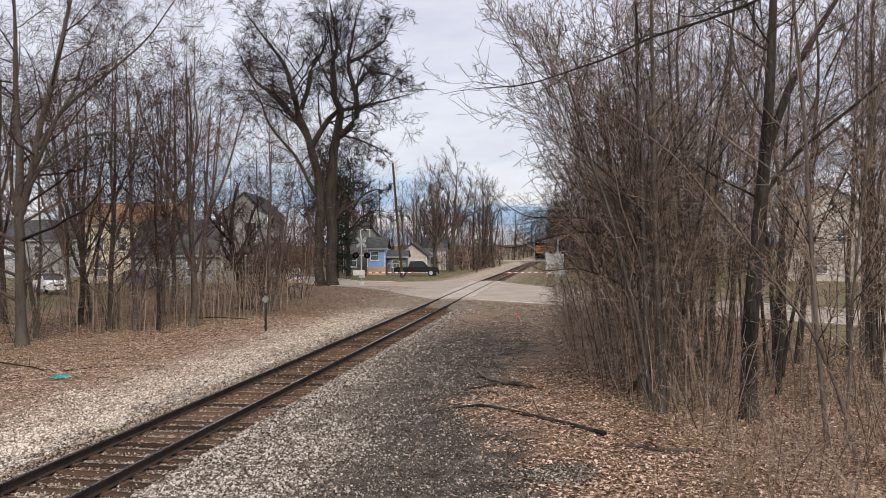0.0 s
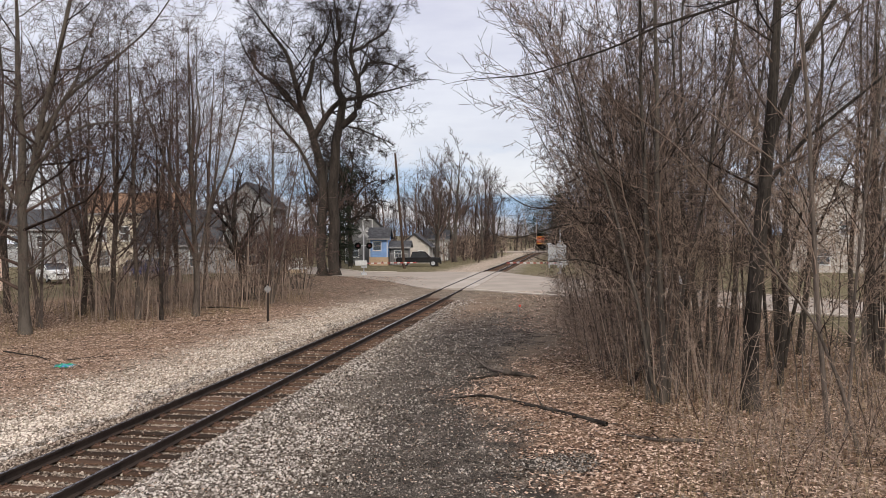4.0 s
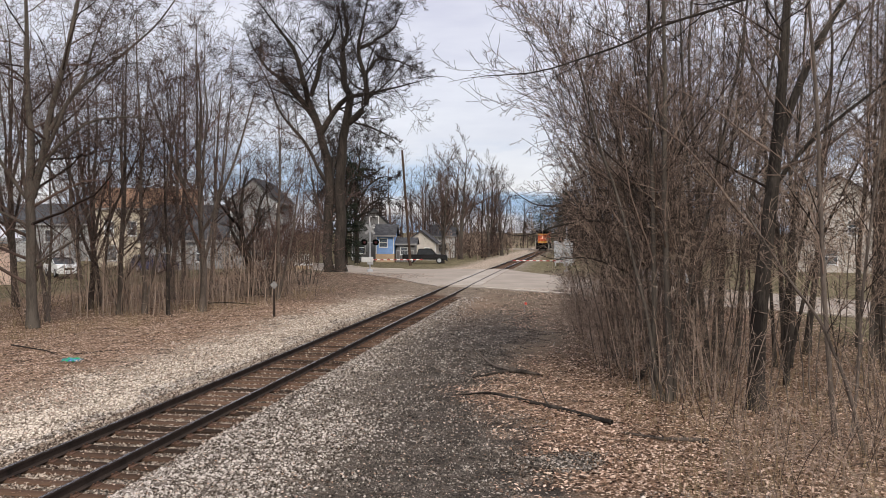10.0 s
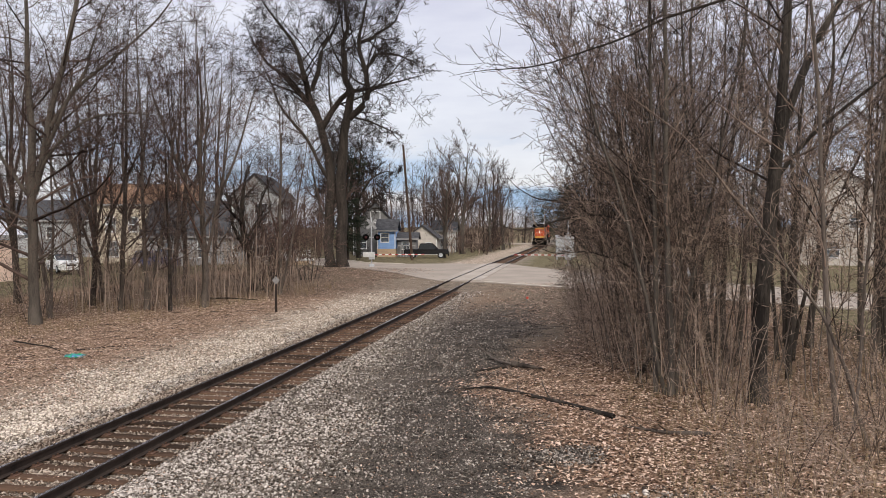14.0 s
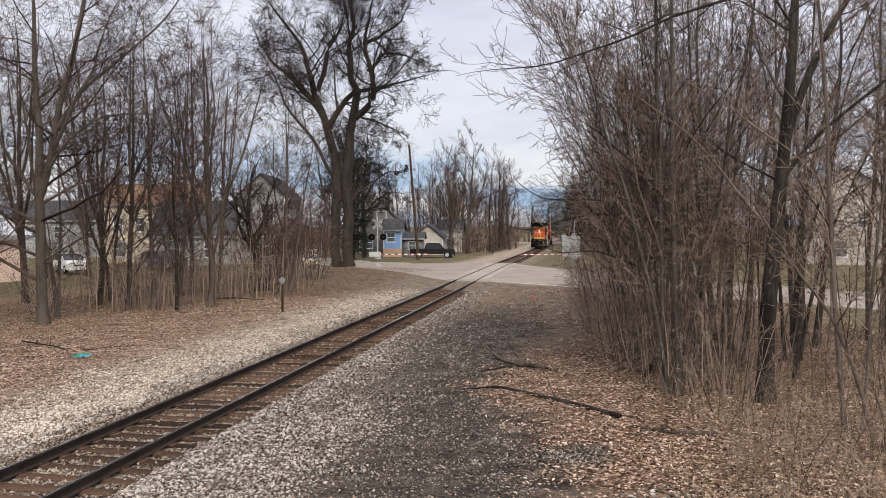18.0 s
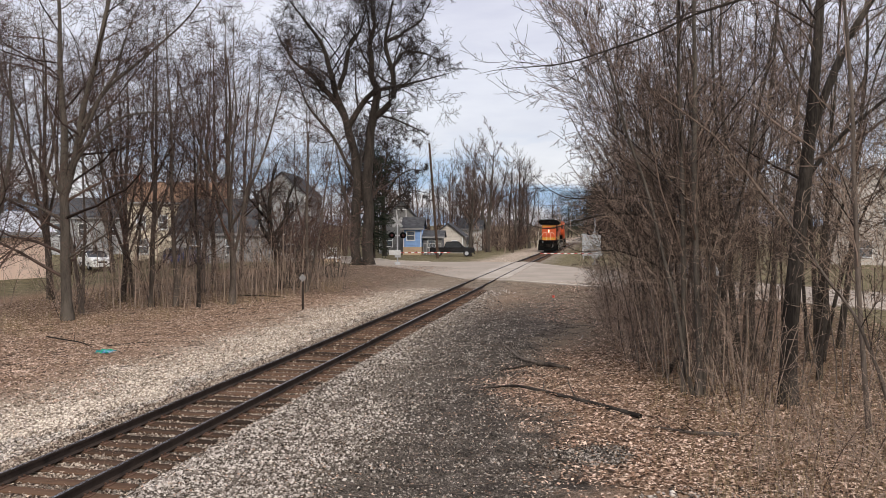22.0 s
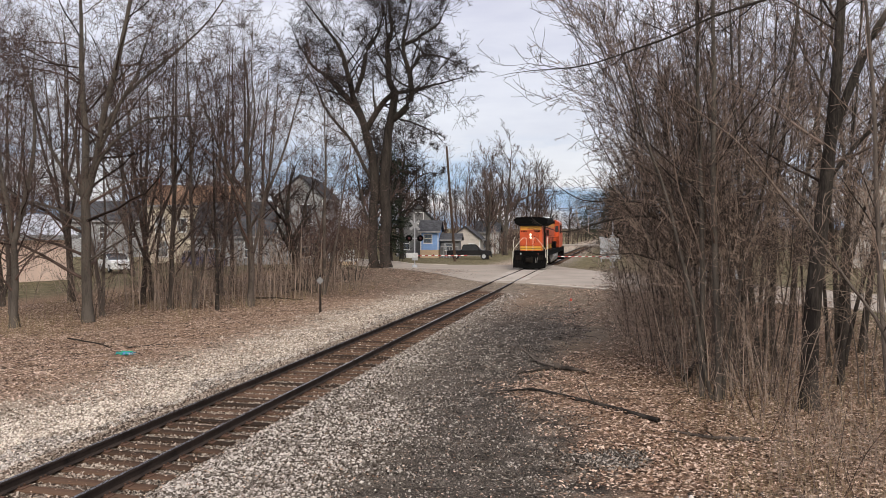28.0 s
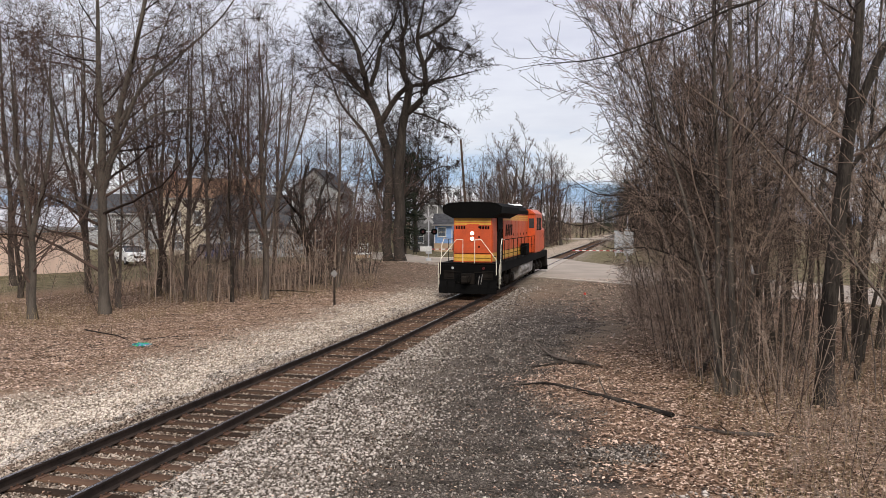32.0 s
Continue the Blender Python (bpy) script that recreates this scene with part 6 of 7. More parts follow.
# end door with hinges, and the stacked headlights
door = part("end_door", boxed(-0.30, 0.34, -0.022, 0.0, 2.12, 3.60, 0.008), ORANGE, loco)
for zz in (2.4, 2.9, 3.4):
    part("hinge", boxed(0.30, 0.38, -0.035, -0.02, zz, zz + 0.10), BLACK, door)
for zz in (2.86, 3.13):
    # the rim's orange stands in for the warm halo around each lens
    cell = part("headlight", rod(bmesh.new(), (0, -0.10, zz), (0, 0.0, zz), 0.115, sides=18), ORANGE, loco, "round headlight housing, orange for the lamp's warm halo")
    part("lens", rod(bmesh.new(), (0, -0.118, zz), (0, -0.10, zz), 0.092, sides=18), LIT, cell, "glowing warm headlight lens")
for s_ in (-1, 1):
    for k in range(4):
        part("number_bar", boxed(s_ * 0.62 - 0.26 + k * 0.135, s_ * 0.62 - 0.26 + k * 0.135 + 0.09, -0.008, 0.0, 3.34, 3.50), BLACK, loco)
    x0, x1 = (1.0, 1.012) if s_ > 0 else (-1.012, -1.0)
    part("side_stripe", boxed(x0, x1, 0.1, 13.1, 1.72, 2.14), YELLOW, loco)
    part("pinstripe", boxed(x0 * 1.003, x1 * 1.003, 0.1, 13.1, 1.92, 1.95), BLACK, loco)
    for z0 in (3.78, 3.90, 4.02):
        part("side_stripe", boxed(x0, x1, 3.3, 13.1, z0, z0 + 0.085), YELLOW, loco)
    # flat black plate paints the recess's shade behind the radiator section; pipes before it
    gr = part("equipment_recess", boxed(min(s_ * 0.99, s_ * 1.02), max(s_ * 0.99, s_ * 1.02), 1.35, 3.1, 1.66, 4.0), BLACK, loco)
    for k in range(6):
        part("pipe", rod(bmesh.new(), (s_ * 1.05, 1.5 + k * 0.27, 1.66), (s_ * 1.05, 1.5 + k * 0.27, 3.0 + 0.16 * (k % 3)), 0.035, sides=8), GRIME, gr)
    part("bracket", prism([(1.3, 3.2), (3.2, 4.1), (1.3, 4.1)], min(s_ * 1.02, s_ * 1.08), max(s_ * 1.02, s_ * 1.08), "x"), BLACK, gr)
    part("intake_panel", boxed(min(s_ * 1.0, s_ * 1.02), max(s_ * 1.0, s_ * 1.02), 0.12, 1.3, 2.2, 3.5, 0.006), ORANGE, loco)
    for k in range(10):
        part("louvre", boxed(min(s_ * 1.02, s_ * 1.035), max(s_ * 1.02, s_ * 1.035), 0.2, 1.22, 2.3 + k * 0.115, 2.34 + k * 0.115), ORANGE, loco)
    for k in range(7):
        y0 = 3.45 + k * 1.38
        dr = part("hood_door", boxed(min(s_ * 1.0, s_ * 1.022), max(s_ * 1.0, s_ * 1.022), y0, y0 + 1.28, 2.20, 3.80, 0.008), ORANGE, loco)
        part("latch", boxed(min(s_ * 1.022, s_ * 1.04), max(s_ * 1.022, s_ * 1.04), y0 + 0.60, y0 + 0.66, 2.9, 3.05), BLACK, dr)
    for k in range(4):
        bm = prism([(0.0, 0.0), (0.42, 0.0), (0.54, 0.62), (0.12, 0.62)], 0, 0.008, "x")
        lg = part("emblem_bar", bm, BLACK, loco, "plain black block standing for the painted emblem")
        lg.matrix_basis = pose(s_ * 1.024 - (0.008 if s_ < 0 else 0), 3.95 + k * 0.64, 2.95)
# cab and nose
CABX = 1.50
part("cab", boxed(-CABX, CABX, 13.2, 16.9, 1.62, 4.30, 0.08), ORANGE, loco, "orange crew cab")
part("cab_roof", prism([(-CABX - 0.03, 4.26), (-1.1, 4.56), (0, 4.62), (1.1, 4.56), (CABX + 0.03, 4.26)], 13.1, 17.1), ORANGE, loco)
part("roof_unit", boxed(-0.5, 0.5, 13.3, 14.5, 4.56, 4.92, 0.16), WHITE, loco, "white air-conditioning unit")
for s_ in (-1, 1):
    for y0, y1 in ((13.9, 14.9), (15.1, 16.3)):
        w_ = part("cab_window", boxed(min(s_ * (CABX - 0.01), s_ * (CABX + 0.012)), max(s_ * (CABX - 0.01), s_ * (CABX + 0.012)), y0, y1, 3.15, 4.0, 0.006), BLACK, loco)
        part("pane", boxed(min(s_ * (CABX + 0.012), s_ * (CABX + 0.018)), max(s_ * (CABX + 0.012), s_ * (CABX + 0.018)), y0 + 0.07, y1 - 0.07, 3.22, 3.93), DARK_GLASS, w_)
    part("back_window", boxed(s_ * 1.25 - 0.17, s_ * 1.25 + 0.17, 13.185, 13.2, 3.3, 3.95), DARK_GLASS, loco)
    part("cab_steps", boxed(min(s_ * 1.1, s_ * 1.52), max(s_ * 1.1, s_ * 1.52), 19.4, 20.2, 0.45, 1.25, 0.02), GRIME, loco)
part("nose", boxed(-1.40, 1.40, 16.9, 19.4, 1.62, 3.30, 0.15), ORANGE, loco, "orange short nose")
part("windscreen", boxed(-1.35, 1.35, 16.9, 16.93, 3.35, 4.05), DARK_GLASS, loco)
part("horn", rods([(0.3, 9.9, 4.7), (0.3, 9.5, 4.86)], 0.05), STEEL, loco)
# running gear
part("fuel_tank", prism([(-1.05, 0.28), (-1.38, 0.55), (-1.42, 1.18), (1.42, 1.18), (1.38, 0.55), (1.05, 0.28)], 6.7, 12.6), TANK, loco, "dusty grey fuel tank")
for yc in (3.1, 16.3):
    for s_ in (-1, 1):
        fr = part("truck_frame", boxed(s_ * 1.12 - 0.11, s_ * 1.12 + 0.11, yc - 2.45, yc + 2.45, 0.52, 0.86, 0.05), GRIME, loco)
        for dy in (-1.9, 0, 1.9):
            part("axle_box", boxed(s_ * 1.20 - 0.13, s_ * 1.20 + 0.13, yc + dy - 0.22, yc + dy + 0.22, 0.36, 0.76, 0.05), GRIME, fr)
        for dy in (-0.95, 0.95):
            part("spring", rod(bmesh.new(), (s_ * 1.22, yc + dy, 0.62), (s_ * 1.22, yc + dy, 1.10), 0.11, sides=10), GRIME, fr)
        part("sand_pipe", rods([(s_ * 1.3, yc - 2.3, 1.1), (s_ * 1.0, yc - 2.55, 0.3)], 0.03), GRIME, fr)
    part("bolster", boxed(-1.0, 1.0, yc - 0.5, yc + 0.5, 0.75, 1.18), GRIME, loco)
WHEEL = 0.53
bm = rod(bmesh.new(), (-0.95, 0, 0), (0.95, 0, 0), 0.09, sides=10)
for s_ in (-1, 1):
    rod(bm, (s_ * 0.68, 0, 0), (s_ * 0.80, 0, 0), WHEEL, sides=28)
    rod(bm, (s_ * 0.665, 0, 0), (s_ * 0.68, 0, 0), WHEEL + 0.028, sides=28)
    rod(bm, (s_ * 0.80, 0, 0), (s_ * 0.83, 0, 0), WHEEL * 0.42, sides=16)
    for k in range(5):
        a_ = k * 2 * math.pi / 5
        rod(bm, (s_ * 0.80, 0.33 * math.cos(a_), 0.33 * math.sin(a_)), (s_ * 0.812, 0.33 * math.cos(a_), 0.33 * math.sin(a_)), 0.07, sides=8)
wheel_me = bpy.data.meshes.new("wheelset")
bm.to_mesh(wheel_me)
bm.free()
wheelsets = []
for yc in (3.1, 16.3):
    for dy in (-1.9, 0, 1.9):
        w_ = put("wheelset", wheel_me, GRIME, loco)
        w_.matrix_basis = pose(0, yc + dy, WHEEL)
        wheelsets.append((w_, yc + dy))


# ---- things lying about ----
def fallen(name, label, pts, r, seed, bark=BARK_DARK):
    g_ = np.random.default_rng(seed)
    pts = [(x, y, float(lie(x, y)) + z, rr) for x, y, z, rr in [(*p[:2], p[2], r * f) for p, f in zip(pts, np.linspace(1, 0.35, len(pts)))]]
    p, rad = stem_path(g_, pts, 14, 0.02)
    p, rad = p[None], rad[None]
    ob = thing(name, pose(0, 0, 0), label, "fallen branch")
    v, q = tubes(p, rad, 7)
    put("branch", mesh_np("branch", v, q, True), bark, ob)
    p2, r2 = grow(g_, p, rad, 5, 0.2, 0.95, (25, 60), 0.2, 5, 0.12, 0.03, rmin=0.004)
    v, q = tubes(p2, r2, 4)
    tagged(put("side_growth", mesh_np("side_growth", v, q), bark, ob), kind="stuff")


fallen("fallen_branch", "long dark fallen branch lying on leaves", [(0.75, 16.55, 0.06, 1), (-0.44, 17.48, 0.05, 1), (-1.59, 18.47, 0.06, 1), (-2.1, 19.0, 0.09, 1), (-2.75, 18.7, 0.03, 1)], 0.058, 81, BARK_MID)
fallen("fallen_branch", "short weathered log half sunk in leaves", [(2.5, 15.4, 0.04, 1), (1.7, 15.5, 0.06, 1), (0.9, 15.8, 0.03, 1)], 0.055, 80, BARK)
fallen("fallen_branch", "crooked fallen branch beside the root", [(-1.3, 22.1, 0.08, 1), (-2.0, 22.3, 0.10, 1), (-2.4, 22.9, 0.05, 1), (-3.0, 24.7, 0.04, 1), (-3.65, 27.2, 0.03, 1)], 0.05, 82, BARK)
fallen("fallen_branch", "forked root-like branch half buried in leaves", [(-1.85, 22.2, 0.10, 1), (-1.4, 22.0, 0.10, 1), (-0.95, 21.9, 0.03, 1)], 0.085, 83, BARK)
fallen("fallen_branch", "short dark stick on the cinders", [(-2.0, 22.0, 0.06, 1), (-2.4, 21.5, 0.04, 1), (-2.8, 21.2, 0.02, 1)], 0.05, 84)
fallen("fallen_branch", "thin fallen branch on the leaf bank", [(-19.4, 24.3, 0.05, 1), (-17.5, 23.5, 0.06, 1), (-16.1, 22.4, 0.02, 1)], 0.03, 86)
fallen("fallen_branch", "thin fallen branch on the leaf bank", [(-15.9, 22.7, 0.04, 1), (-15.4, 23.6, 0.05, 1), (-14.3, 23.9, 0.02, 1)], 0.022, 87)
fallen("fallen_branch", "slanting broken stump among the stems", [(1.55, 20.9, 0.0, 1), (1.75, 21.0, 0.35, 1), (2.05, 21.1, 0.85, 1)], 0.08, 88)
fallen("fallen_branch", "dead branch at the foot of the whips", [(-20.2, 40.2, 0.1, 1), (-18.6, 39.8, 0.2, 1), (-17.2, 40.3, 0.05, 1)], 0.05, 89)

FOIL = mat("blue_green_foil", [(0.36, (0.04, 0.50, 0.06)), (0.47, (0.03, 0.32, 0.20)), (0.55, (0.05, 0.18, 0.42)), (0.64, (0.40, 0.65, 0.40))], 7.0, 0.25, metal=0.4, bump=0.6, dist=0.03, fine=16.0)
bm = bmesh.new()
bmesh.ops.create_icosphere(bm, subdivisions=3, radius=1.0)
for v in bm.verts:
    n_ = noise.noise(v.co * 2.3)
    v.co = Vector((v.co.x * (0.30 + 0.10 * n_), v.co.y * (0.24 + 0.09 * noise.noise(v.co * 3.1)), max(v.co.z, -0.25) * (0.075 + 0.06 * n_) + 0.03))
foil = thing("plastic_bag", pose(-15.15, 21.55, float(lie(-15.15, 21.55)) + 0.01, 0, 0, 15), "crumpled blue-green foil bag on the gravel edge", "litter")
part("crumpled_film", bm, FOIL, foil)
FLAG = mat("orange_flag", two((0.80, 0.10, 0.06), (0.95, 0.20, 0.14)), 3.0, 0.7, bump=0.0)
flag = thing("marker_flag", pose(-2.5, 38.4, float(lie(-2.5, 38.4))), "small orange-pink marker flag on a wire", "flag")
part("wire", rod(bmesh.new(), (0, 0, -0.05), (0, 0, 0.55), 0.006, sides=5), STEEL, flag)
part("flag", boxed(0.0, 0.11, -0.004, 0.004, 0.42, 0.53), FLAG, flag)


# ---- loose cover on the ground ----
def stones(name, label, xs, ys, size, material, seed, sink=0.25):
    g = np.random.default_rng(seed)
    n = len(xs)
    base = np.array([[1, 0, 0], [-1, 0, 0], [0, 1, 0], [0, -1, 0], [0, 0, 1], [0, 0, -1]], float)
    v = base[None] * (size * g.uniform(0.75, 1.3, n))[:, None, None] * np.stack([g.uniform(0.8, 1.35, n), g.uniform(0.7, 1.1, n), g.uniform(0.5, 0.85, n)], 1)[:, None, :]
    v += g.normal(size=v.shape) * (size * 0.22)[:, None, None]
    a, t = g.uniform(0, 2 * np.pi, n), g.normal(0, 0.5, n)
    ct, st_ = np.cos(t)[:, None], np.sin(t)[:, None]
    y1, z1 = v[:, :, 1] * ct - v[:, :, 2] * st_, v[:, :, 1] * st_ + v[:, :, 2] * ct
    ca, sa = np.cos(a)[:, None], np.sin(a)[:, None]
    x2, y2 = v[:, :, 0] * ca - y1 * sa, v[:, :, 0] * sa + y1 * ca
    z0 = lie(xs, ys) + size * (0.5 - sink)
    verts = np.stack([x2 + xs[:, None], y2 + ys[:, None], z1 + z0[:, None]], 2).reshape(-1, 3)
    f = np.array([[0, 2, 4], [2, 1, 4], [1, 3, 4], [3, 0, 4], [2, 0, 5], [1, 2, 5], [3, 1, 5], [0, 3, 5]])
    faces = (np.arange(n)[:, None, None] * 6 + f[None]).reshape(-1, 3)
    tagged(put(name, mesh_np(name, verts, faces), material), label, "gravel", kind="stuff")


def spread(g, n, x0, x1, y0, y1, power=1.6):
    """Points over a strip, denser towards the near end."""
    u = g.random(n)
    e = 1 - power
    return g.uniform(x0, x1, n), (y0 ** e + u * (y1 ** e - y0 ** e)) ** (1 / e)


def patch(x, y):
    """A slow unevenness from -1 to 1 that edges of the covers follow."""
    return 0.5 * np.sin(0.9 * y + 0.8 * np.sin(0.37 * y + x)) + 0.35 * np.sin(2.1 * y + 1.3 * x) + 0.3 * np.sin(0.41 * y - 1.7 * x)


g = np.random.default_rng(5)
x, y = spread(g, 136000, -15.4, -1.6, 8.5, 46, 2.0)
d = x - TX
edge = -6.0 + 1.9 * smooth_step(-y, -24, -10)
keep = (x > -9.9 + 0.5 * patch(x, y)) & (x < edge + 0.6 * patch(x, y) + g.normal(0, 0.45, len(x))) & (np.abs(d) > 1.35)
stones("ballast", "pale grey crushed ballast stones", x[keep], y[keep], g.uniform(0.014, 0.032, keep.sum()) * (1 + 0.012 * y[keep]), STONE, 6)
keep = (d < -1.35) & (x > -12.9 + 0.9 * patch(x, y) + g.normal(0, 0.8, len(x)))
stones("fine_gravel", "pale tan gravel beside the track", x[keep], y[keep], g.uniform(0.010, 0.026, keep.sum()) * (1 + 0.012 * y[keep]), STONE_TAN, 14)
keep = (np.abs(d) < 1.35) & (np.abs(np.abs(d) - 0.74) > 0.09) & (g.random(len(x)) < np.where(np.abs(d) < 0.7, 0.7, np.where(d < 0, 1.0, 0.45)))
stones("crib_ballast", "rust-stained stones between the ties", x[keep], y[keep], g.uniform(0.013, 0.028, keep.sum()) * (1 + 0.010 * y[keep]), STONE_RUST, 9)
x, y = spread(g, 46000, -7.2, 1.0, 8.5, 40, 1.8)
keep = (x < -1.7 + 0.8 * patch(x, y) + 1.6 * smooth_step(-y, -17.5, -13)) & (g.random(len(x)) < 0.35 + 0.65 * smooth_step(patch(x * 2.1, y * 1.7), -0.6, 0.7))
x, y = x[keep], y[keep]
stones("cinders", "dark cinder and coal ballast", x, y, g.uniform(0.008, 0.022, len(x)) * (1 + 0.012 * y), CINDER, 7)
x, y = spread(g, 13000, -5.6, -0.4, 8.5, 36, 1.8)
keep = (x < -3.4 + 0.8 * patch(x, y)) | (g.random(len(x)) < 0.22)
x, y = x[keep], y[keep]
stones("scattered_stones", "pale stones scattered over the cinders", x, y, g.uniform(0.09, 0.162, len(x)) ** 2 * (1 + 0.012 * y), STONE, 10)
x, y = spread(g, 2600, -17, 0.0, 42, 69, 1.2)
keep = np.abs(x - TX) > 1.4
stones("scattered_stones", "pale stones on the soil before the street", x[keep], y[keep], g.uniform(0.010, 0.032, keep.sum()), STONE_RUST, 15)
x, y = spread(g, 3200, -2.2, 3.0, 9.5, 12.6)
keep = y < 11.7 + 0.5 * patch(x, y) + 0.35 * x
stones("cobble_spill", "rounded grey stones spilled at the clearing's edge", x[keep], y[keep], g.uniform(0.022, 0.045, keep.sum()), STONE, 8)


x, y = g.normal(-0.2, 0.38, 1500), g.normal(13.7, 0.32, 1500)
stones("cinders", "dark cinder patch among the leaves", x, y, g.uniform(0.012, 0.034, 1500), CINDER, 16)


def leaves(name, label, xs, ys, size, material, seed):
    g = np.random.default_rng(seed)
    n = len(xs)
    a = g.uniform(0, 2 * np.pi, n)
    ln, wd = size * g.uniform(0.7, 1.3, n), size * g.uniform(0.35, 0.75, n)
    curl, tilt = size * g.uniform(0.0, 0.55, n), g.normal(0, 0.35, n)
    u, v = np.stack([np.cos(a), np.sin(a)], 1), np.stack([-np.sin(a), np.cos(a)], 1)
    p = np.stack([xs, ys], 1)
    z = lie(xs, ys) + 0.008 + g.uniform(0, 0.03, n)
    lift = ln * np.sin(tilt)
    P0 = np.column_stack([p - u * ln[:, None], z - lift * 0.5 + np.abs(lift) * 0.5])
    P1 = np.column_stack([p - v * wd[:, None], z + curl + np.abs(lift) * 0.5])
    P2 = np.column_stack([p + u * ln[:, None], z + lift * 0.5 + np.abs(lift) * 0.5])
    P3 = np.column_stack([p + v * wd[:, None], z + curl * 0.8 + np.abs(lift) * 0.5])
    verts = np.stack([P0, P1, P2, P3], 1).reshape(-1, 3)
    tagged(put(name, mesh_np(name, verts, np.arange(4 * n).reshape(-1, 4)), material), label, "leaf litter", kind="stuff")


x, y = spread(g, 190000, -5.4, 10.5, 8.5, 53, 1.55)
keep = (x > 0.2 + 1.0 * patch(x, y) - 2.4 * smooth_step(y, 12.5, 18) + 1.8 * smooth_step(y, 22, 27) - 3.4 * smooth_step(y, 28, 38) + g.normal(0, 0.5, len(x))) & (g.random(len(x)) < np.where((y > 25) & (x < 0.5), 0.55, 1.0))
bare = ((x + 0.2) / 0.65) ** 2 + ((y - 13.7) / 0.55) ** 2 + 0.6 * patch(x * 2, y * 2) < 1.0
bare |= ((x - 0.2) / 1.5) ** 2 + ((y - 11.4) / 0.8) ** 2 + 0.4 * patch(x * 2, y * 2) < 1.0
keep &= ~bare | (g.random(len(x)) < 0.12)
leaves("leaf_litter", "thick carpet of dry brown leaves under the thicket", x[keep], y[keep], g.uniform(0.016, 0.048, keep.sum()) * (1 + 0.010 * y[keep]), LEAF, 11)
x, y = spread(g, 130000, -30, -10.6, 15, 70, 1.3)
keep = x < -13.5 - 0.1 * smooth_step(y, 20, 40) + 1.2 * patch(x, y) + g.normal(0, 1.3, len(x))
for far_, material_, label_ in ((False, LEAF_BANK, "dry pale leaves banked along the wood's edge"), (True, LEAF_DARK, "dark red-brown leaves before the street")):
    sel = keep & ((y + 3 * patch(x, y) + 0.25 * (x + 14) > 41) == far_)
    leaves("leaf_litter", label_, x[sel], y[sel], g.uniform(0.022, 0.048, sel.sum()) * (1 + 0.009 * y[sel]), material_, 12)
x, y = spread(g, 9000, -12.8, 0.5, 8.5, 46, 1.3)
leaves("stray_leaves", "stray dry leaves blown over the ballast", x, y, g.uniform(0.014, 0.032, len(x)), LEAF, 13)


def blades(name, label, xs, ys, h, r, material, seed, bend=0.5):
    g = np.random.default_rng(seed)
    n = len(xs)
    a, b = g.uniform(0, 2 * np.pi, n), g.uniform(0.05, bend, n) * h
    p = np.empty((n, 4, 3))
    for j, u in enumerate((0, 0.4, 0.75, 1.0)):
        p[:, j, 0] = xs + np.cos(a) * b * u ** 2
        p[:, j, 1] = ys + np.sin(a) * b * u ** 2
        p[:, j, 2] = lie(xs, ys) - 0.02 + h * (u - 0.25 * u * u * (b / h))
    v, q = tubes(p, (r[:, None] * np.array([1, 0.8, 0.6, 0.25])[None, :]), 3)
    tagged(put(name, mesh_np(name, v, q), material), label, "weeds", kind="stuff")


x, y = spread(g, 5200, 0.6, 10, 8.8, 34, 1.5)
keep = x > 1.4 + 0.8 * patch(x, y) - 0.25 * (y < 12) * (12 - y)
n = keep.sum()
blades("dead_weeds", "dry tan weed stalks among the leaves", x[keep], y[keep], g.uniform(0.1, 0.95, n) ** 1.3, g.uniform(0.002, 0.004, n), GRASS, 21)
x, y = spread(g, 800, 2.0, 8.5, 8.8, 16.5, 1.2)
keep = x > 2.3 + 0.7 * patch(x, y)
n = keep.sum()
blades("dead_weeds", "dry pale stalks standing in the leaves", x[keep], y[keep], g.uniform(0.15, 1.2, n) ** 1.2, g.uniform(0.0015, 0.0035, n), SHRUB, 23, 0.7)
x, y = spread(g, 6500, -30, -15.2, 24, 50, 1.2)
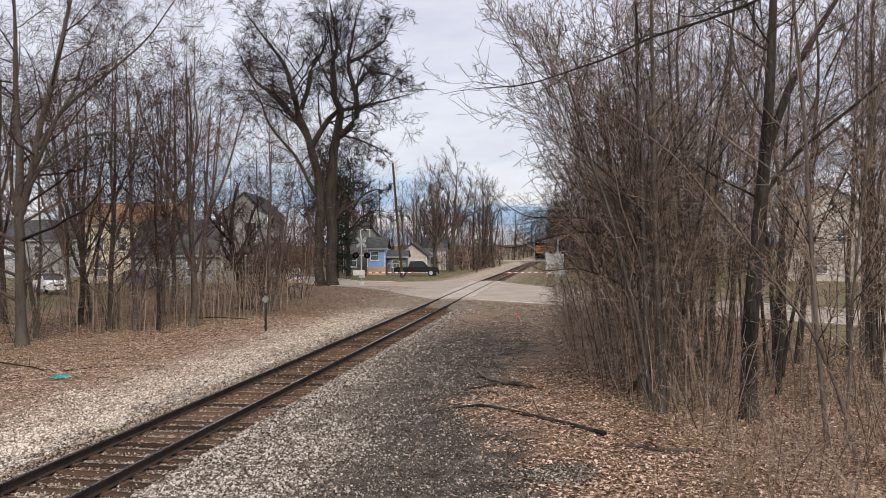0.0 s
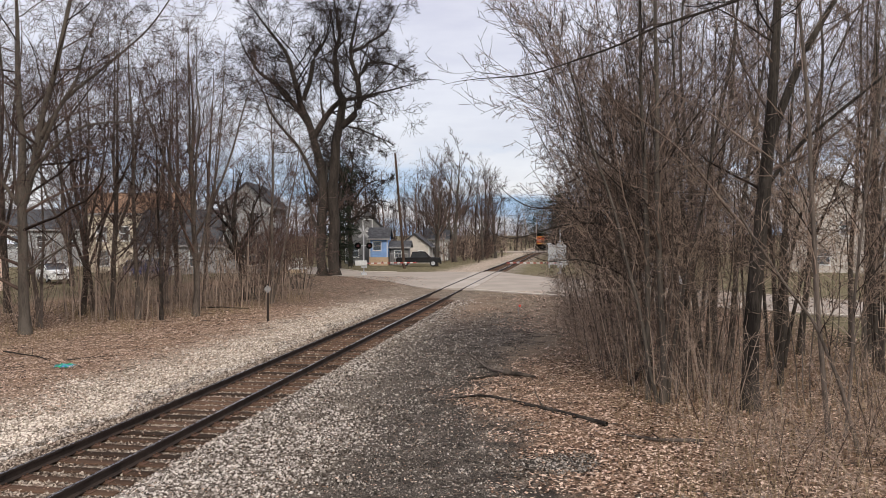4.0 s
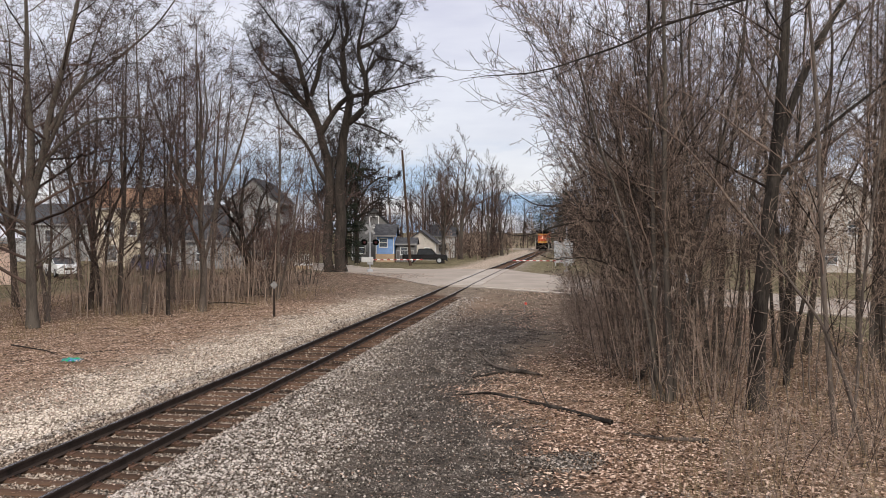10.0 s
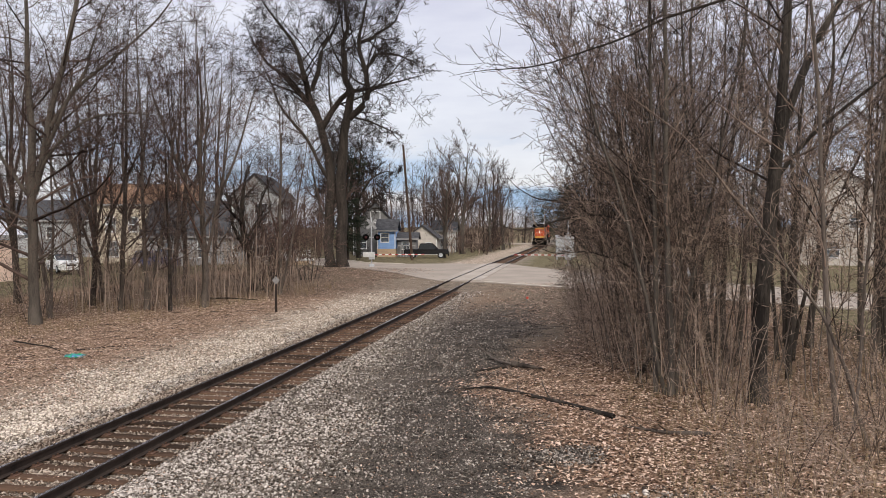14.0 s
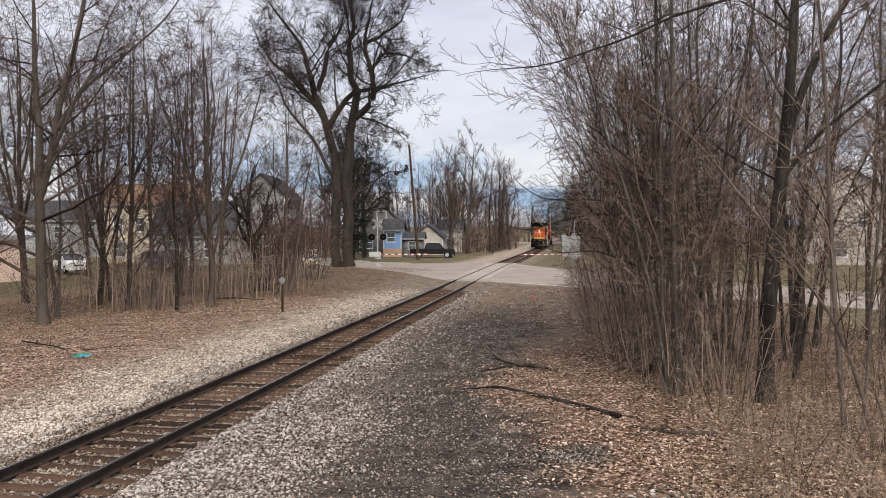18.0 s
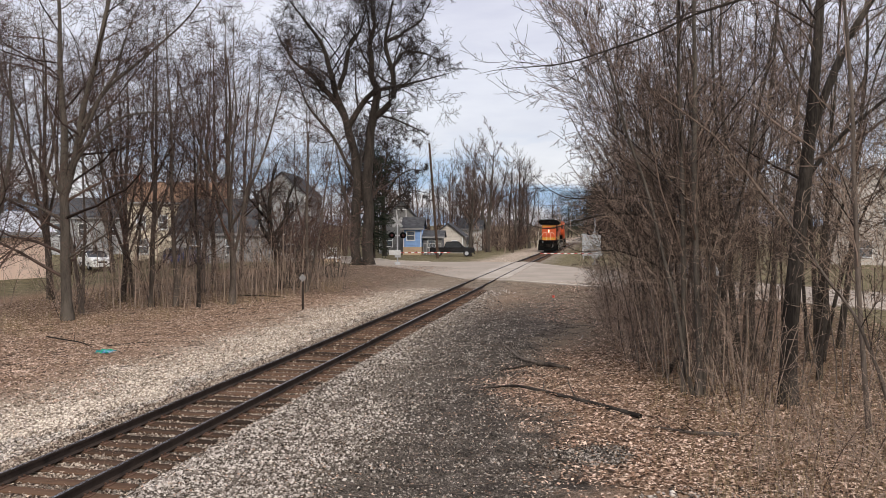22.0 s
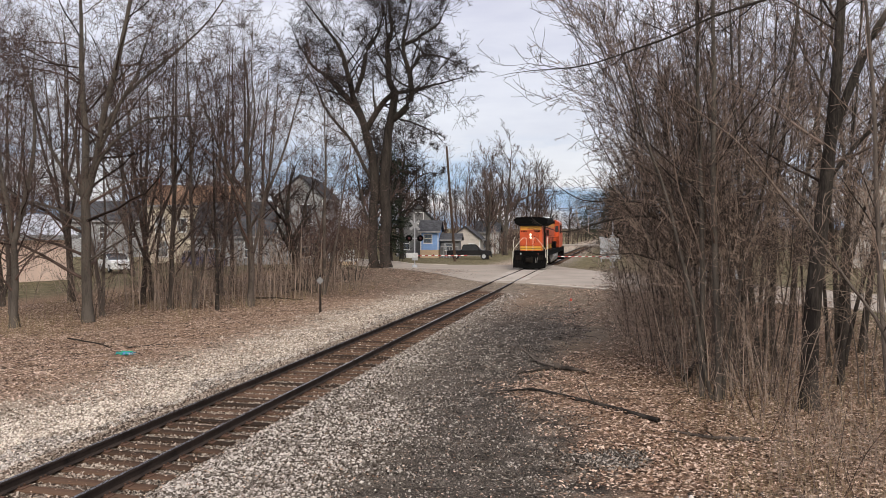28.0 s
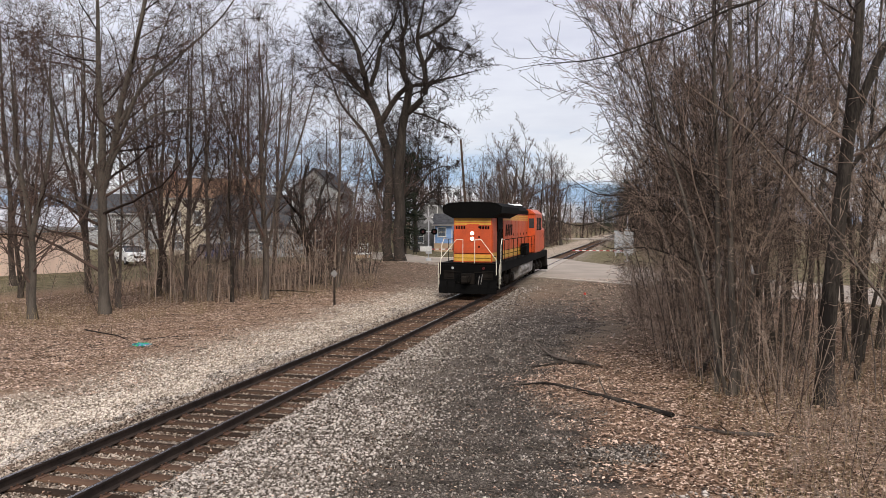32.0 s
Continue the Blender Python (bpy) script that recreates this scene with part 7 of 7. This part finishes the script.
keep = (x < -18.2 + 0.25 * (y - 30) + 0.9 * patch(x, y)) & (patch(x * 0.8, y * 0.6) > -0.15)
n = keep.sum()
blades("dead_weeds", "dry tan grass and stalks under the trees", x[keep], y[keep], g.uniform(0.12, 0.75, n), g.uniform(0.003, 0.006, n), GRASS, 22)


def litter_sticks(name, label, xs, ys, seed):
    """Short broken twigs lying flat."""
    g = np.random.default_rng(seed)
    n = len(xs)
    a, ln = g.uniform(0, np.pi, n), g.uniform(0.06, 0.45, n) ** 1.3
    p = np.empty((n, 3, 3))
    for j, u in enumerate((-1, 0, 1)):
        p[:, j, 0], p[:, j, 1] = xs + np.cos(a) * ln * u, ys + np.sin(a) * ln * u
    p[:, 1, :2] += g.normal(size=(n, 2)) * 0.02
    p[:, :, 2] = lie(p[:, :, 0], p[:, :, 1]) + g.uniform(0.008, 0.04, n)[:, None]
    v, q = tubes(p, np.repeat(g.uniform(0.003, 0.010, n)[:, None], 3, 1), 4)
    tagged(put(name, mesh_np(name, v, q), BARK), label, "sticks", kind="stuff")


x, y = spread(g, 1500, -6.0, 6.5, 9.0, 34, 1.5)
litter_sticks("broken_twigs", "small broken twigs strewn over cinders and leaves", x, y, 31)
x, y = spread(g, 500, -22.0, -12.5, 18, 40, 1.3)
litter_sticks("broken_twigs", "small broken twigs strewn over the leaf bank", x, y, 32)


# ---- what moves: the locomotive rolls towards the clearing, its wheels turn ----
def motions():
    knots = [(0, 230), (3, 221.5), (6, 208), (9, 193), (13, 173), (18, 143.5), (23, 109.4), (25, 95.3), (27.5, 74.6), (28, 70.8), (29, 63.2), (30, 55.5), (31, 47.2), (32, 38.9)]
    walk(loco, [(t, pose(TX, y, TOP + fall(y))) for t, y in knots])
    times = np.arange(0, 961, 2) / 30
    place = np.interp(times, [t for t, _ in knots], [y for _, y in knots])
    for w_, at in wheelsets:
        walk(w_, [(float(t), Matrix.Translation((0, at, WHEEL)) @ Matrix.Rotation(-(230 - float(y)) / WHEEL, 4, "X")) for t, y in zip(times, place)])


motions()
